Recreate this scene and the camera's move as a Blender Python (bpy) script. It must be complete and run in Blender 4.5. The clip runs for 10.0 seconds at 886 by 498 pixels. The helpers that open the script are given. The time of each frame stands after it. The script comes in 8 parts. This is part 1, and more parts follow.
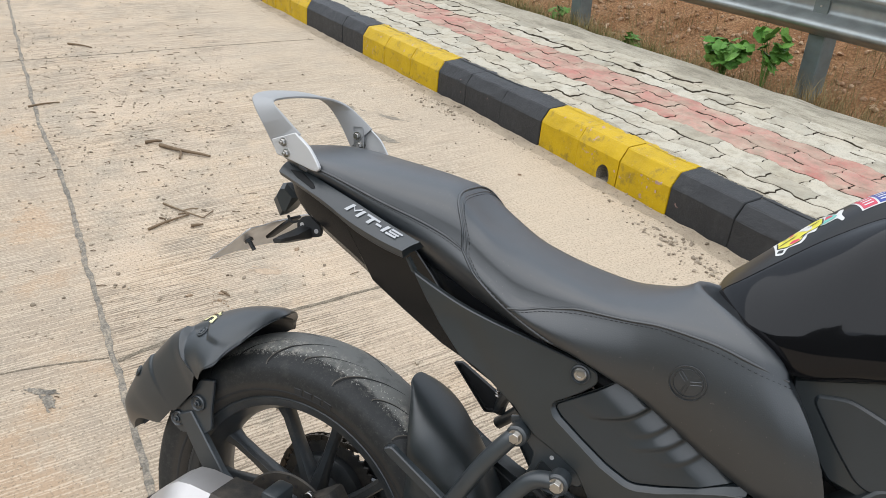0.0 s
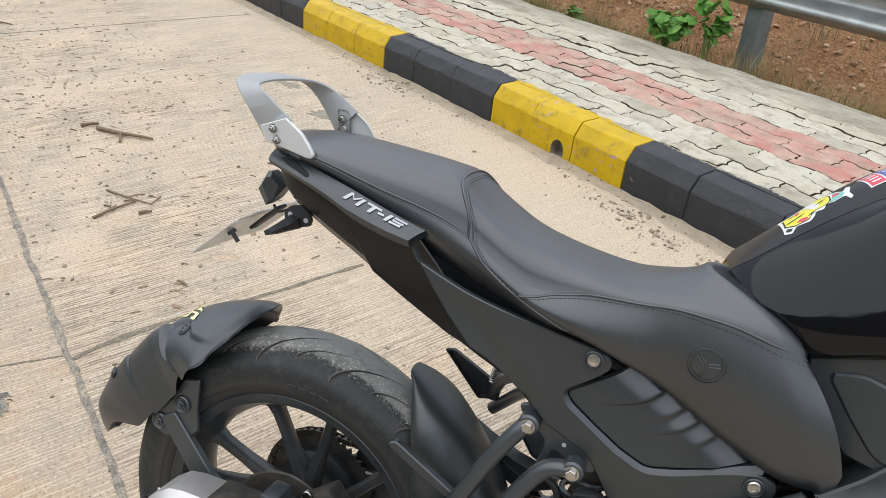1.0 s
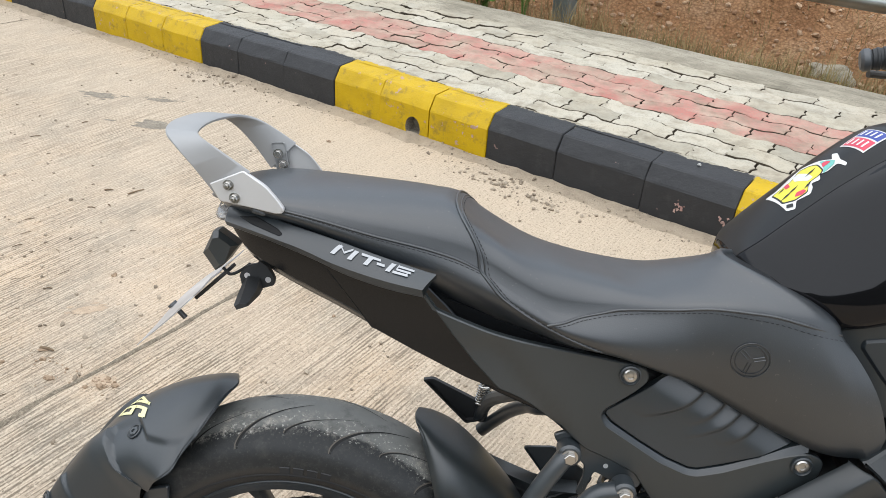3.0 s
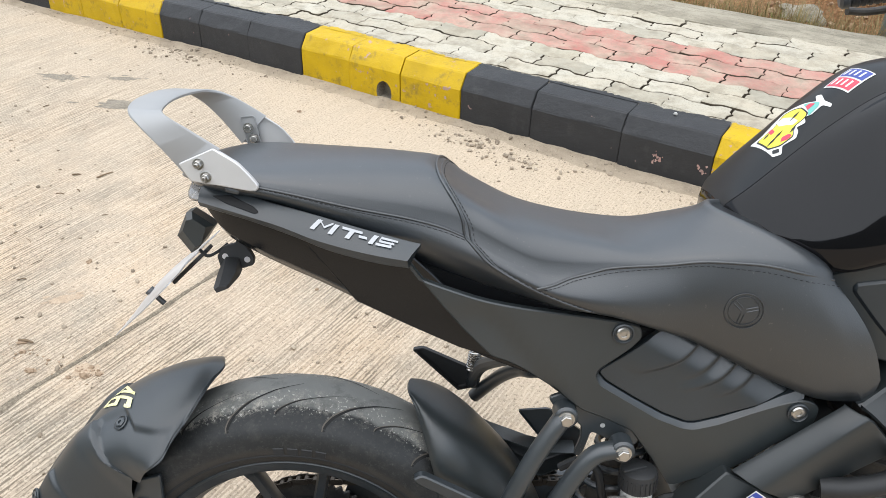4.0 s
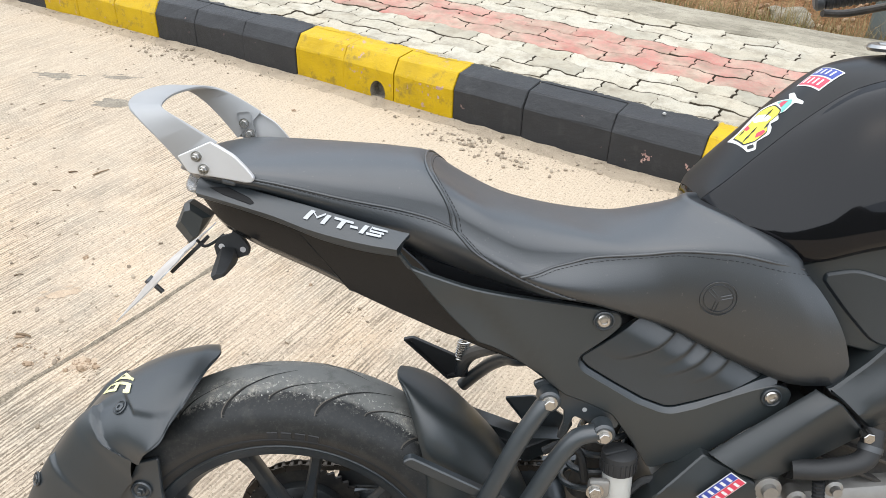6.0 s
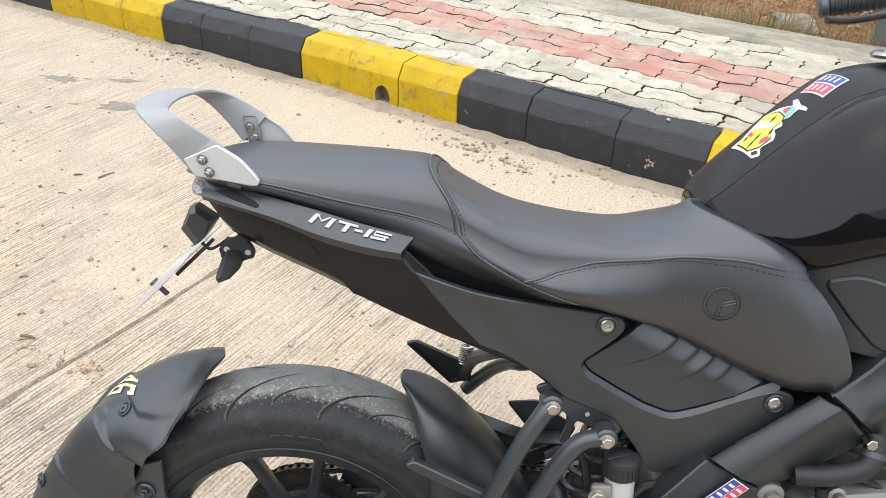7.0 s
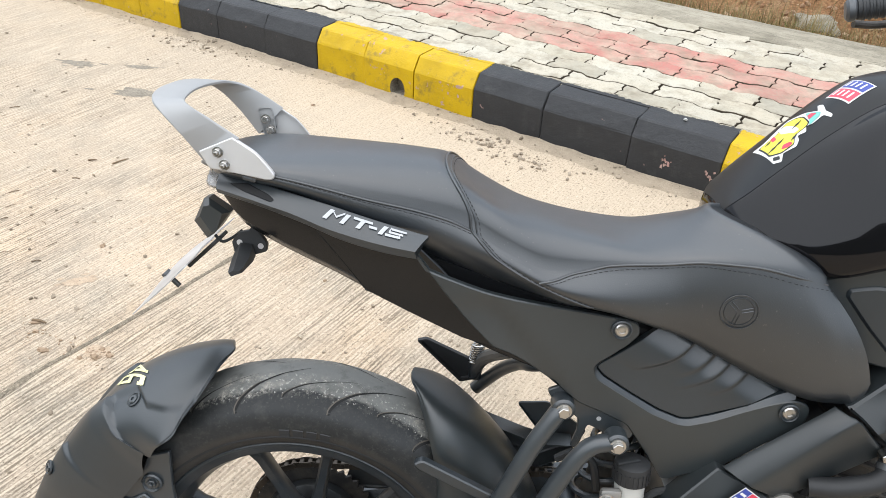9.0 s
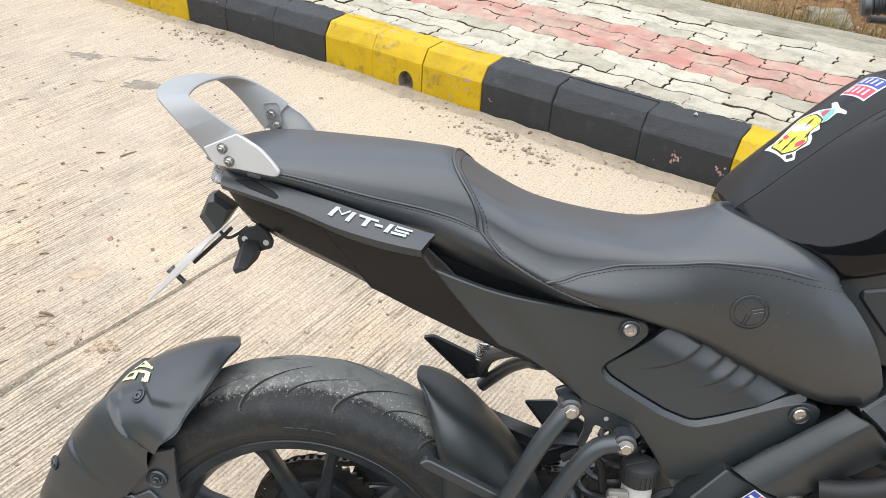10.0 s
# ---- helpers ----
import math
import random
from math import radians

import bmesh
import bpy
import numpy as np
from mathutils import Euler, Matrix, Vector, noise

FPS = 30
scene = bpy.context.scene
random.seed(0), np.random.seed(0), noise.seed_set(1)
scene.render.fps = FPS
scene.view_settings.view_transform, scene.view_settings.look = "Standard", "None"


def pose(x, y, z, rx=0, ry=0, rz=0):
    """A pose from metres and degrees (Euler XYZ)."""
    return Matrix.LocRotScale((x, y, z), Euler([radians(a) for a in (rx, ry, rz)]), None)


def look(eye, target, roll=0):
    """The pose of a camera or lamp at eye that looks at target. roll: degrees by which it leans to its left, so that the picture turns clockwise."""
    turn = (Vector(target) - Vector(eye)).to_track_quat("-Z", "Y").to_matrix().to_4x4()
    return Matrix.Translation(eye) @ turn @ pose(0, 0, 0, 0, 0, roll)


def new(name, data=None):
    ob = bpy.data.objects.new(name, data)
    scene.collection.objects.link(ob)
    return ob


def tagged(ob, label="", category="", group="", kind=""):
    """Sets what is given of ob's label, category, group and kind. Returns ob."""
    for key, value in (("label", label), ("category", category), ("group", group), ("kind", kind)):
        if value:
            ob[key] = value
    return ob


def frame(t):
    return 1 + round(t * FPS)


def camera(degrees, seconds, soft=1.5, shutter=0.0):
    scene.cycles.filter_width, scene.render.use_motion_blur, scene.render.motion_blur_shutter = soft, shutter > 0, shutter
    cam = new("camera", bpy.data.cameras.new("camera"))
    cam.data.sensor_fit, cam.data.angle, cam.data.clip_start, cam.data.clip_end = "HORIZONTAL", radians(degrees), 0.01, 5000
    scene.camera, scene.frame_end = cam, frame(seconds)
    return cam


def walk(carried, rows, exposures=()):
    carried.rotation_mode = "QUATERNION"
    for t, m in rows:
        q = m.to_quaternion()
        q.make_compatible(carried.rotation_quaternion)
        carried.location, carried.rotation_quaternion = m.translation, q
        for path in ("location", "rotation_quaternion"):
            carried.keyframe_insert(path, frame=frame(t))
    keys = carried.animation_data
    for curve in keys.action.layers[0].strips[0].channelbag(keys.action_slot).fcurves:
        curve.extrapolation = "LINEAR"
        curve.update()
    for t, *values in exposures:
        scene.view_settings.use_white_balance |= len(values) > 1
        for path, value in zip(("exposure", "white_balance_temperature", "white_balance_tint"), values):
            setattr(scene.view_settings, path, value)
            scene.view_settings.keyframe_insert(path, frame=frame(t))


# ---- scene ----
cam = camera(60.71, 10.0, 0.7)
PATH = [
    (0, (2.7988, -2.2896, 1.3920), (1.9128, -1.7319, 0.8056), 2.385),
    (0.5, (2.7822, -2.2984, 1.3916), (1.9151, -1.7303, 0.7870), 2.797),
    (1, (2.7126, -2.3465, 1.3847), (1.8998, -1.7139, 0.7690), 3.514),
    (1.5, (2.6290, -2.4144, 1.3803), (1.8803, -1.7113, 0.7597), 4.299),
    (2, (2.5756, -2.4443, 1.3736), (1.8780, -1.6967, 0.7455), 4.487),
    (2.2, (2.5507, -2.4387, 1.3724), (1.8792, -1.6697, 0.7418), 4.312),
    (3.3, (2.4287, -2.4116, 1.4004), (1.8476, -1.5975, 0.7374), 0.467),
    (3.5, (2.4256, -2.4126, 1.3961), (1.8506, -1.6035, 0.7217), -0.310),
    (4, (2.4300, -2.3973, 1.3854), (1.8785, -1.5911, 0.6884), -0.831),
    (4.5, (2.4328, -2.3995, 1.3874), (1.8913, -1.5933, 0.6825), -0.643),
    (5, (2.4476, -2.4019, 1.3881), (1.9088, -1.5934, 0.6838), -0.487),
    (5.5, (2.4571, -2.4176, 1.3937), (1.9161, -1.6074, 0.6930), -0.452),
    (7, (2.4600, -2.4288, 1.3982), (1.9085, -1.6163, 0.7085), -0.264),
    (7.5, (2.4611, -2.4244, 1.3944), (1.9097, -1.6124, 0.7040), 0.038),
    (8, (2.4519, -2.4209, 1.3969), (1.8993, -1.6129, 0.7028), 0.295),
    (8.5, (2.4461, -2.4211, 1.3946), (1.8904, -1.6171, 0.6984), 0.618),
    (9, (2.4479, -2.4215, 1.3986), (1.8873, -1.6235, 0.6994), 0.711),
    (9.5, (2.4460, -2.4160, 1.3985), (1.8815, -1.6242, 0.6952), 0.661),
    (10, (2.4424, -2.4104, 1.3978), (1.8754, -1.6254, 0.6892), 0.570),
]
walk(cam, [(t, look(eye, target, roll)) for t, eye, target, roll in PATH], ((0, 0.62), (1.5, 0.72), (2.2, 0.745), (3.5, 0.76), (4.0, 0.92), (4.5, 1.01), (5.5, 1.04), (7.5, 1.03), (10, 1.03)))

# ---------------------------------------------------------------- sky and sun
SUN_ELEVATION, SUN_TURN = 78.0, 200.0
world = bpy.data.worlds.new("sky")
scene.world = world
world.use_nodes = True
wn, wl = world.node_tree.nodes, world.node_tree.links
sky = wn.new("ShaderNodeTexSky")
sky.sky_type = "NISHITA"
sky.sun_disc = False
sky.sun_elevation = radians(SUN_ELEVATION)
sky.sun_rotation = radians(SUN_TURN)
sky.dust_density = 5.0
veil = wn.new("ShaderNodeMix")
veil.data_type = "RGBA"
veil.inputs["Factor"].default_value = 0.82
veil.inputs[7].default_value = (7.75, 8.7, 10.0, 1)
wl.new(sky.outputs[0], veil.inputs[6])
wl.new(veil.outputs[2], wn["Background"].inputs["Color"])
wn["Background"].inputs["Strength"].default_value = 0.085
sun = new("sun", bpy.data.lights.new("sun", "SUN"))
sun.data.energy = 1.5
sun.data.angle = radians(120)
sun.data.color = (1.0, 0.985, 0.965)
to_sun = Vector((math.sin(radians(SUN_TURN)) * math.cos(radians(SUN_ELEVATION)), math.cos(radians(SUN_TURN)) * math.cos(radians(SUN_ELEVATION)), math.sin(radians(SUN_ELEVATION))))
sun.matrix_world = look(to_sun * 30, (0, 0, 0))


# ---------------------------------------------------------------- materials
def material(name):
    m = bpy.data.materials.new(name)
    m.use_nodes = True
    return m, m.node_tree.nodes, m.node_tree.links, m.node_tree.nodes["Principled BSDF"]


def noise_node(n, l, scale, detail=4.0, rough=0.55, coord=None, stretch=None):
    t = n.new("ShaderNodeTexNoise")
    t.inputs["Scale"].default_value = scale
    t.inputs["Detail"].default_value = detail
    t.inputs["Roughness"].default_value = rough
    if coord is None:
        coord = n.new("ShaderNodeTexCoord").outputs["Object"]
    if stretch:
        mp = n.new("ShaderNodeMapping")
        mp.inputs["Scale"].default_value = stretch
        l.new(coord, mp.inputs["Vector"])
        coord = mp.outputs[0]
    l.new(coord, t.inputs["Vector"])
    return t


def ramp(n, l, src, stops):
    r = n.new("ShaderNodeValToRGB")
    while len(r.color_ramp.elements) < len(stops):
        r.color_ramp.elements.new(0.5)
    for e, (p, c) in zip(r.color_ramp.elements, stops):
        e.position = p
        e.color = (*c, 1) if not isinstance(c, float) else (c, c, c, 1)
    l.new(src, r.inputs[0])
    return r


def mix(n, l, fac, a, b, mode="MIX"):
    m = n.new("ShaderNodeMix")
    m.data_type = "RGBA"
    m.blend_type = mode
    for sock, v in ((m.inputs["Factor"], fac), (m.inputs[6], a), (m.inputs[7], b)):
        if isinstance(v, (int, float)):
            sock.default_value = v
        elif isinstance(v, tuple):
            sock.default_value = (*v, 1)
        else:
            l.new(v, sock)
    return m.outputs[2]


def bump(n, l, bsdf, src, strength, distance=0.01, before=None):
    b = n.new("ShaderNodeBump")
    b.inputs["Strength"].default_value = strength
    b.inputs["Distance"].default_value = distance
    l.new(src, b.inputs["Height"])
    if before is not None:
        l.new(before, b.inputs["Normal"])
    l.new(b.outputs[0], bsdf.inputs["Normal"])
    return b.outputs[0]


def plain(name, color, rough, metal=0.0, vary=0.25, grain=220.0, grain_strength=0.15, wear=None, coat=0.0, spec=0.5, dust=0.0, coat_rough=0.03):
    """A worn surface: blotches in its colour and gloss, fine grain in its relief and, if asked, dust that lies on it."""
    m, n, l, b = material(name)
    big = noise_node(n, l, 9.0, 5.0)
    fine = noise_node(n, l, grain, 3.0)
    dark = tuple(c * (1 - vary) for c in color)
    light = tuple(min(1.0, c * (1 + vary)) for c in color)
    col = ramp(n, l, big.outputs[0], ((0.3, dark), (0.7, light))).outputs[0]
    if wear:
        spots = ramp(n, l, noise_node(n, l, 42.0, 6.0, 0.7).outputs[0], ((0.66, 0.0), (0.72, 1.0))).outputs[0]
        col = mix(n, l, spots, col, wear)
    if dust:
        d = ramp(n, l, noise_node(n, l, 16.0, 8.0, 0.7).outputs[0], ((0.42, 0.0), (0.8, dust))).outputs[0]
        col = mix(n, l, d, col, (0.30, 0.25, 0.19))
    l.new(col, b.inputs["Base Color"])
    b.inputs["Metallic"].default_value = metal
    b.inputs["Specular IOR Level"].default_value = spec
    b.inputs["Coat Weight"].default_value = coat
    b.inputs["Coat Roughness"].default_value = coat_rough
    r = n.new("ShaderNodeMapRange")
    r.inputs["To Min"].default_value = max(0.02, rough - 0.07)
    r.inputs["To Max"].default_value = min(1.0, rough + 0.07)
    l.new(big.outputs[0], r.inputs[0])
    l.new(r.outputs[0], b.inputs["Roughness"])
    if grain_strength:
        bump(n, l, b, fine.outputs[0], grain_strength, 0.001)
    return m


def concrete_road():
    m, n, l, b = material("tined_concrete")
    co = n.new("ShaderNodeTexCoord").outputs["Object"]
    # tine marks run across the road: fine crooked streaks, worn away in patches and buried by sand near the kerb
    wob = noise_node(n, l, 2.2, 3.0, 0.5, co)
    sway = n.new("ShaderNodeVectorMath")
    sway.operation = "MULTIPLY_ADD"
    l.new(wob.outputs["Color"], sway.inputs[0])
    sway.inputs[1].default_value = (0.014, 0.0, 0.0)
    l.new(co, sway.inputs[2])
    # one raked groove every 15 mm or so, each a little crooked, broken and of its own depth
    place = n.new("ShaderNodeSeparateXYZ")
    l.new(sway.outputs[0], place.inputs[0])
    wiggle = noise_node(n, l, 1.0, 3.0, 0.6, co, (70.0, 9.0, 1.0))
    phase = n.new("ShaderNodeMath")
    phase.operation = "MULTIPLY_ADD"
    l.new(place.outputs["X"], phase.inputs[0])
    phase.inputs[1].default_value = 2 * math.pi / 0.0115
    stray = n.new("ShaderNodeMath")
    stray.operation = "MULTIPLY"
    stray.inputs[1].default_value = 11.0
    l.new(wiggle.outputs[0], stray.inputs[0])
    l.new(stray.outputs[0], phase.inputs[2])
    wave = n.new("ShaderNodeMath")
    wave.operation = "SINE"
    l.new(phase.outputs[0], wave.inputs[0])
    tines = noise_node(n, l, 1.0, 2.0, 0.5, sway.outputs[0], (95.0, 4.0, 1.0))
    hair = noise_node(n, l, 1.0, 5.0, 0.8, sway.outputs[0], (240.0, 60.0, 1.0))
    half = n.new("ShaderNodeMath")
    half.operation = "MULTIPLY_ADD"
    l.new(wave.outputs[0], half.inputs[0])
    half.inputs[1].default_value = 0.17
    l.new(tines.outputs[0], half.inputs[2])
    both = n.new("ShaderNodeMath")
    both.operation = "MULTIPLY_ADD"
    l.new(hair.outputs[0], both.inputs[0])
    both.inputs[1].default_value = 0.95
    l.new(half.outputs[0], both.inputs[2])
    scaled = n.new("ShaderNodeMath")
    scaled.operation = "MULTIPLY"
    scaled.inputs[1].default_value = 0.545
    l.new(both.outputs[0], scaled.inputs[0])
    lines = ramp(n, l, scaled.outputs[0], ((0.575, 0.0), (0.620, 0.75), (0.70, 1.0))).outputs[0]
    crest_highlight = ramp(n, l, scaled.outputs[0], ((0.43, 0.55), (0.50, 0.0))).outputs[0]
    worn = ramp(n, l, noise_node(n, l, 1.25, 6.0, 0.62, co).outputs[0], ((0.42, 0.10), (0.56, 1.0))).outputs[0]
    sep = n.new("ShaderNodeSeparateXYZ")
    l.new(co, sep.inputs[0])
    edge = n.new("ShaderNodeMapRange")
    edge.inputs["From Min"].default_value = -0.25
    edge.inputs["From Max"].default_value = -0.85
    edge.inputs["To Min"].default_value = 0.06
    l.new(sep.outputs["Y"], edge.inputs[0])
    cut = n.new("ShaderNodeMath")
    cut.operation = "MULTIPLY"
    l.new(lines, cut.inputs[0])
    l.new(worn, cut.inputs[1])
    cut2 = n.new("ShaderNodeMath")
    cut2.operation = "MULTIPLY"
    l.new(cut.outputs[0], cut2.inputs[0])
    lane = n.new("ShaderNodeMapRange")
    lane.inputs["From Min"].default_value = -2.10
    lane.inputs["From Max"].default_value = -2.20
    lane.inputs["To Min"].default_value = 1.0
    lane.inputs["To Max"].default_value = 0.12
    l.new(sep.outputs["Y"], lane.inputs[0])
    both_edges = n.new("ShaderNodeMath")
    both_edges.operation = "MULTIPLY"
    l.new(edge.outputs[0], both_edges.inputs[0])
    l.new(lane.outputs[0], both_edges.inputs[1])
    # a sheet of washed sand hides the grooves towards the east end of the kerb
    drift = n.new("ShaderNodeMath")
    drift.operation = "MULTIPLY_ADD"
    l.new(sep.outputs["X"], drift.inputs[0])
    drift.inputs[1].default_value = 0.5
    l.new(sep.outputs["Y"], drift.inputs[2])
    sway2 = n.new("ShaderNodeMath")
    sway2.operation = "MULTIPLY_ADD"
    l.new(noise_node(n, l, 3.0, 5.0, 0.65, co).outputs[0], sway2.inputs[0])
    sway2.inputs[1].default_value = 0.5
    l.new(drift.outputs[0], sway2.inputs[2])
    bare = n.new("ShaderNodeMapRange")
    bare.inputs["From Min"].default_value = 0.10
    bare.inputs["From Max"].default_value = -0.18
    bare.inputs["To Min"].default_value = 0.06
    l.new(sway2.outputs[0], bare.inputs[0])
    shown = n.new("ShaderNodeMath")
    shown.operation = "MULTIPLY"
    l.new(both_edges.outputs[0], shown.inputs[0])
    l.new(bare.outputs[0], shown.inputs[1])
    l.new(shown.outputs[0], cut2.inputs[1])
    covered = n.new("ShaderNodeMath")
    covered.operation = "MULTIPLY_ADD"
    l.new(bare.outputs[0], covered.inputs[0])
    covered.inputs[1].default_value = -0.65
    covered.inputs[2].default_value = 0.65
    base = ramp(n, l, noise_node(n, l, 0.9, 8.0, 0.65, co).outputs[0], ((0.28, (0.415, 0.333, 0.245)), (0.5, (0.495, 0.395, 0.293)), (0.74, (0.55, 0.435, 0.318)))).outputs[0]
    sand = ramp(n, l, noise_node(n, l, 2.3, 7.0, 0.7, co).outputs[0], ((0.47, 0.0), (0.66, 0.8))).outputs[0]
    base = mix(n, l, sand, base, (0.55, 0.41, 0.275))
    grey = ramp(n, l, noise_node(n, l, 3.3, 7.0, 0.72, co).outputs[0], ((0.46, 0.0), (0.64, 0.8))).outputs[0]
    base = mix(n, l, grey, base, (0.315, 0.275, 0.217))
    gutter = n.new("ShaderNodeMapRange")
    gutter.inputs["From Min"].default_value = -1.55
    gutter.inputs["From Max"].default_value = -0.55
    gutter.inputs["To Max"].default_value = 0.68
    l.new(sep.outputs["Y"], gutter.inputs[0])
    base = mix(n, l, gutter.outputs[0], base, (0.42, 0.35, 0.265))
    side_lane = n.new("ShaderNodeMapRange")
    side_lane.inputs["From Min"].default_value = -2.02
    side_lane.inputs["From Max"].default_value = -2.24
    side_lane.inputs["To Max"].default_value = 0.75
    l.new(sep.outputs["Y"], side_lane.inputs[0])
    soil = ramp(n, l, noise_node(n, l, 2.6, 7.0, 0.7, co).outputs[0], ((0.42, (0.32, 0.265, 0.205)), (0.52, (0.39, 0.31, 0.228)), (0.60, (0.42, 0.29, 0.185)))).outputs[0]
    base = mix(n, l, side_lane.outputs[0], base, soil)
    # grooves drawn darker, and a highlight painted along their crests
    dark = n.new("ShaderNodeMath")
    dark.operation = "MULTIPLY"
    dark.inputs[1].default_value = 0.80
    l.new(cut2.outputs[0], dark.inputs[0])
    base = mix(n, l, dark.outputs[0], base, (0.155, 0.125, 0.09))
    base = mix(n, l, crest_highlight, base, (0.67, 0.560, 0.425))
    base = mix(n, l, covered.outputs[0], base, (0.53, 0.43, 0.315))
    speck = ramp(n, l, noise_node(n, l, 120.0, 6.0, 0.8, co).outputs[0], ((0.38, 0.9), (0.475, 0.0))).outputs[0]
    base = mix(n, l, speck, base, (0.20, 0.16, 0.115))
    pale = ramp(n, l, noise_node(n, l, 75.0, 5.0, 0.75, co).outputs[0], ((0.57, 0.0), (0.66, 0.85))).outputs[0]
    base = mix(n, l, pale, base, (0.60, 0.50, 0.38))
    l.new(base, b.inputs["Base Color"])
    b.inputs["Roughness"].default_value = 0.92
    b.inputs["Specular IOR Level"].default_value = 0.2
    n1 = bump(n, l, b, cut2.outputs[0], 0.6, -0.003)
    bump(n, l, b, noise_node(n, l, 110.0, 8.0, 0.75, co).outputs[0], 0.65, 0.006, n1)
    return m


def kerb_paint(name, color, chip, bare=0.645):
    m, n, l, b = material(name)
    co = n.new("ShaderNodeTexCoord").outputs["Object"]
    rnd = n.new("ShaderNodeObjectInfo").outputs["Random"]
    shift = n.new("ShaderNodeVectorMath")
    shift.operation = "ADD"
    l.new(co, shift.inputs[0])
    sc = n.new("ShaderNodeVectorMath")
    sc.operation = "SCALE"
    sc.inputs[0].default_value = (13.0, 7.0, 5.0)
    l.new(rnd, sc.inputs["Scale"])
    l.new(sc.outputs[0], shift.inputs[1])
    v = shift.outputs[0]
    col = ramp(n, l, noise_node(n, l, 7.0, 6.0, 0.6, v).outputs[0], ((0.3, tuple(c * 0.84 for c in color)), (0.55, color), (0.8, tuple(min(1, c * 1.10) for c in color)))).outputs[0]
    dirt = ramp(n, l, noise_node(n, l, 17.0, 9.0, 0.74, v).outputs[0], ((0.53, 0.0), (0.66, 0.75))).outputs[0]
    col = mix(n, l, dirt, col, tuple(0.35 * c + 0.035 for c in color))
    chips = ramp(n, l, noise_node(n, l, 27.0, 5.0, 0.6, v).outputs[0], ((bare, 0.0), (bare + 0.03, 0.85))).outputs[0]
    col = mix(n, l, chips, col, chip)
    l.new(col, b.inputs["Base Color"])
    b.inputs["Roughness"].default_value = 0.5
    b.inputs["Specular IOR Level"].default_value = 0.3
    blobs = bump(n, l, b, noise_node(n, l, 24.0, 3.0, 0.5, v).outputs[0], 0.35, 0.010)
    bump(n, l, b, noise_node(n, l, 90.0, 8.0, 0.75, v).outputs[0], 0.55, 0.004, blobs)
    return m


def paver(name, a, b_, c_):
    m, n, l, b = material(name)
    co = n.new("ShaderNodeTexCoord").outputs["Object"]
    info = n.new("ShaderNodeObjectInfo")
    geo = n.new("ShaderNodeNewGeometry")
    add = n.new("ShaderNodeMath")
    add.operation = "ADD"
    l.new(info.outputs["Random"], add.inputs[0])
    l.new(geo.outputs["Random Per Island"], add.inputs[1])
    fr = n.new("ShaderNodeMath")
    fr.operation = "FRACT"
    l.new(add.outputs[0], fr.inputs[0])
    own = ramp(n, l, fr.outputs[0], ((0.0, a), (0.5, b_), (1.0, c_))).outputs[0]
    pos = n.new("ShaderNodeNewGeometry").outputs["Position"]
    fade = ramp(n, l, noise_node(n, l, 6.0, 7.0, 0.65, pos).outputs[0], ((0.40, 0.0), (0.70, 0.8))).outputs[0]
    own = mix(n, l, fade, own, (0.48, 0.42, 0.32))
    mould = ramp(n, l, noise_node(n, l, 11.0, 7.0, 0.7, pos).outputs[0], ((0.47, 0.0), (0.70, 0.72))).outputs[0]
    own = mix(n, l, mould, own, (0.21, 0.18, 0.13))
    speck = ramp(n, l, noise_node(n, l, 170.0, 4.0, 0.7, pos).outputs[0], ((0.34, 0.75), (0.47, 0.0))).outputs[0]
    own = mix(n, l, speck, own, (0.28, 0.25, 0.21))
    l.new(own, b.inputs["Base Color"])
    b.inputs["Roughness"].default_value = 0.9
    b.inputs["Specular IOR Level"].default_value = 0.2
    bump(n, l, b, noise_node(n, l, 70.0, 8.0, 0.7, pos).outputs[0], 0.6, 0.006)
    return m


def rough_earth(name, stops, scale=3.0, fine=38.0, depth=0.03, pit=0.5):
    m, n, l, b = material(name)
    co = n.new("ShaderNodeTexCoord").outputs["Object"]
    col = ramp(n, l, noise_node(n, l, scale, 10.0, 0.72, co).outputs[0], stops).outputs[0]
    clod = n.new("ShaderNodeTexVoronoi")
    clod.inputs["Scale"].default_value = fine
    l.new(co, clod.inputs["Vector"])
    edge = ramp(n, l, clod.outputs["Distance"], ((0.25, 0.0), (0.75, pit))).outputs[0]
    col = mix(n, l, edge, col, tuple(c * 0.45 for c in stops[0][1]))
    l.new(col, b.inputs["Base Color"])
    b.inputs["Roughness"].default_value = 0.97
    b.inputs["Specular IOR Level"].default_value = 0.1
    n1 = bump(n, l, b, clod.outputs["Distance"], 0.6, -depth * 0.6)
    bump(n, l, b, noise_node(n, l, fine * 0.8, 8.0, 0.75, co).outputs[0], 0.9, depth, n1)
    return m


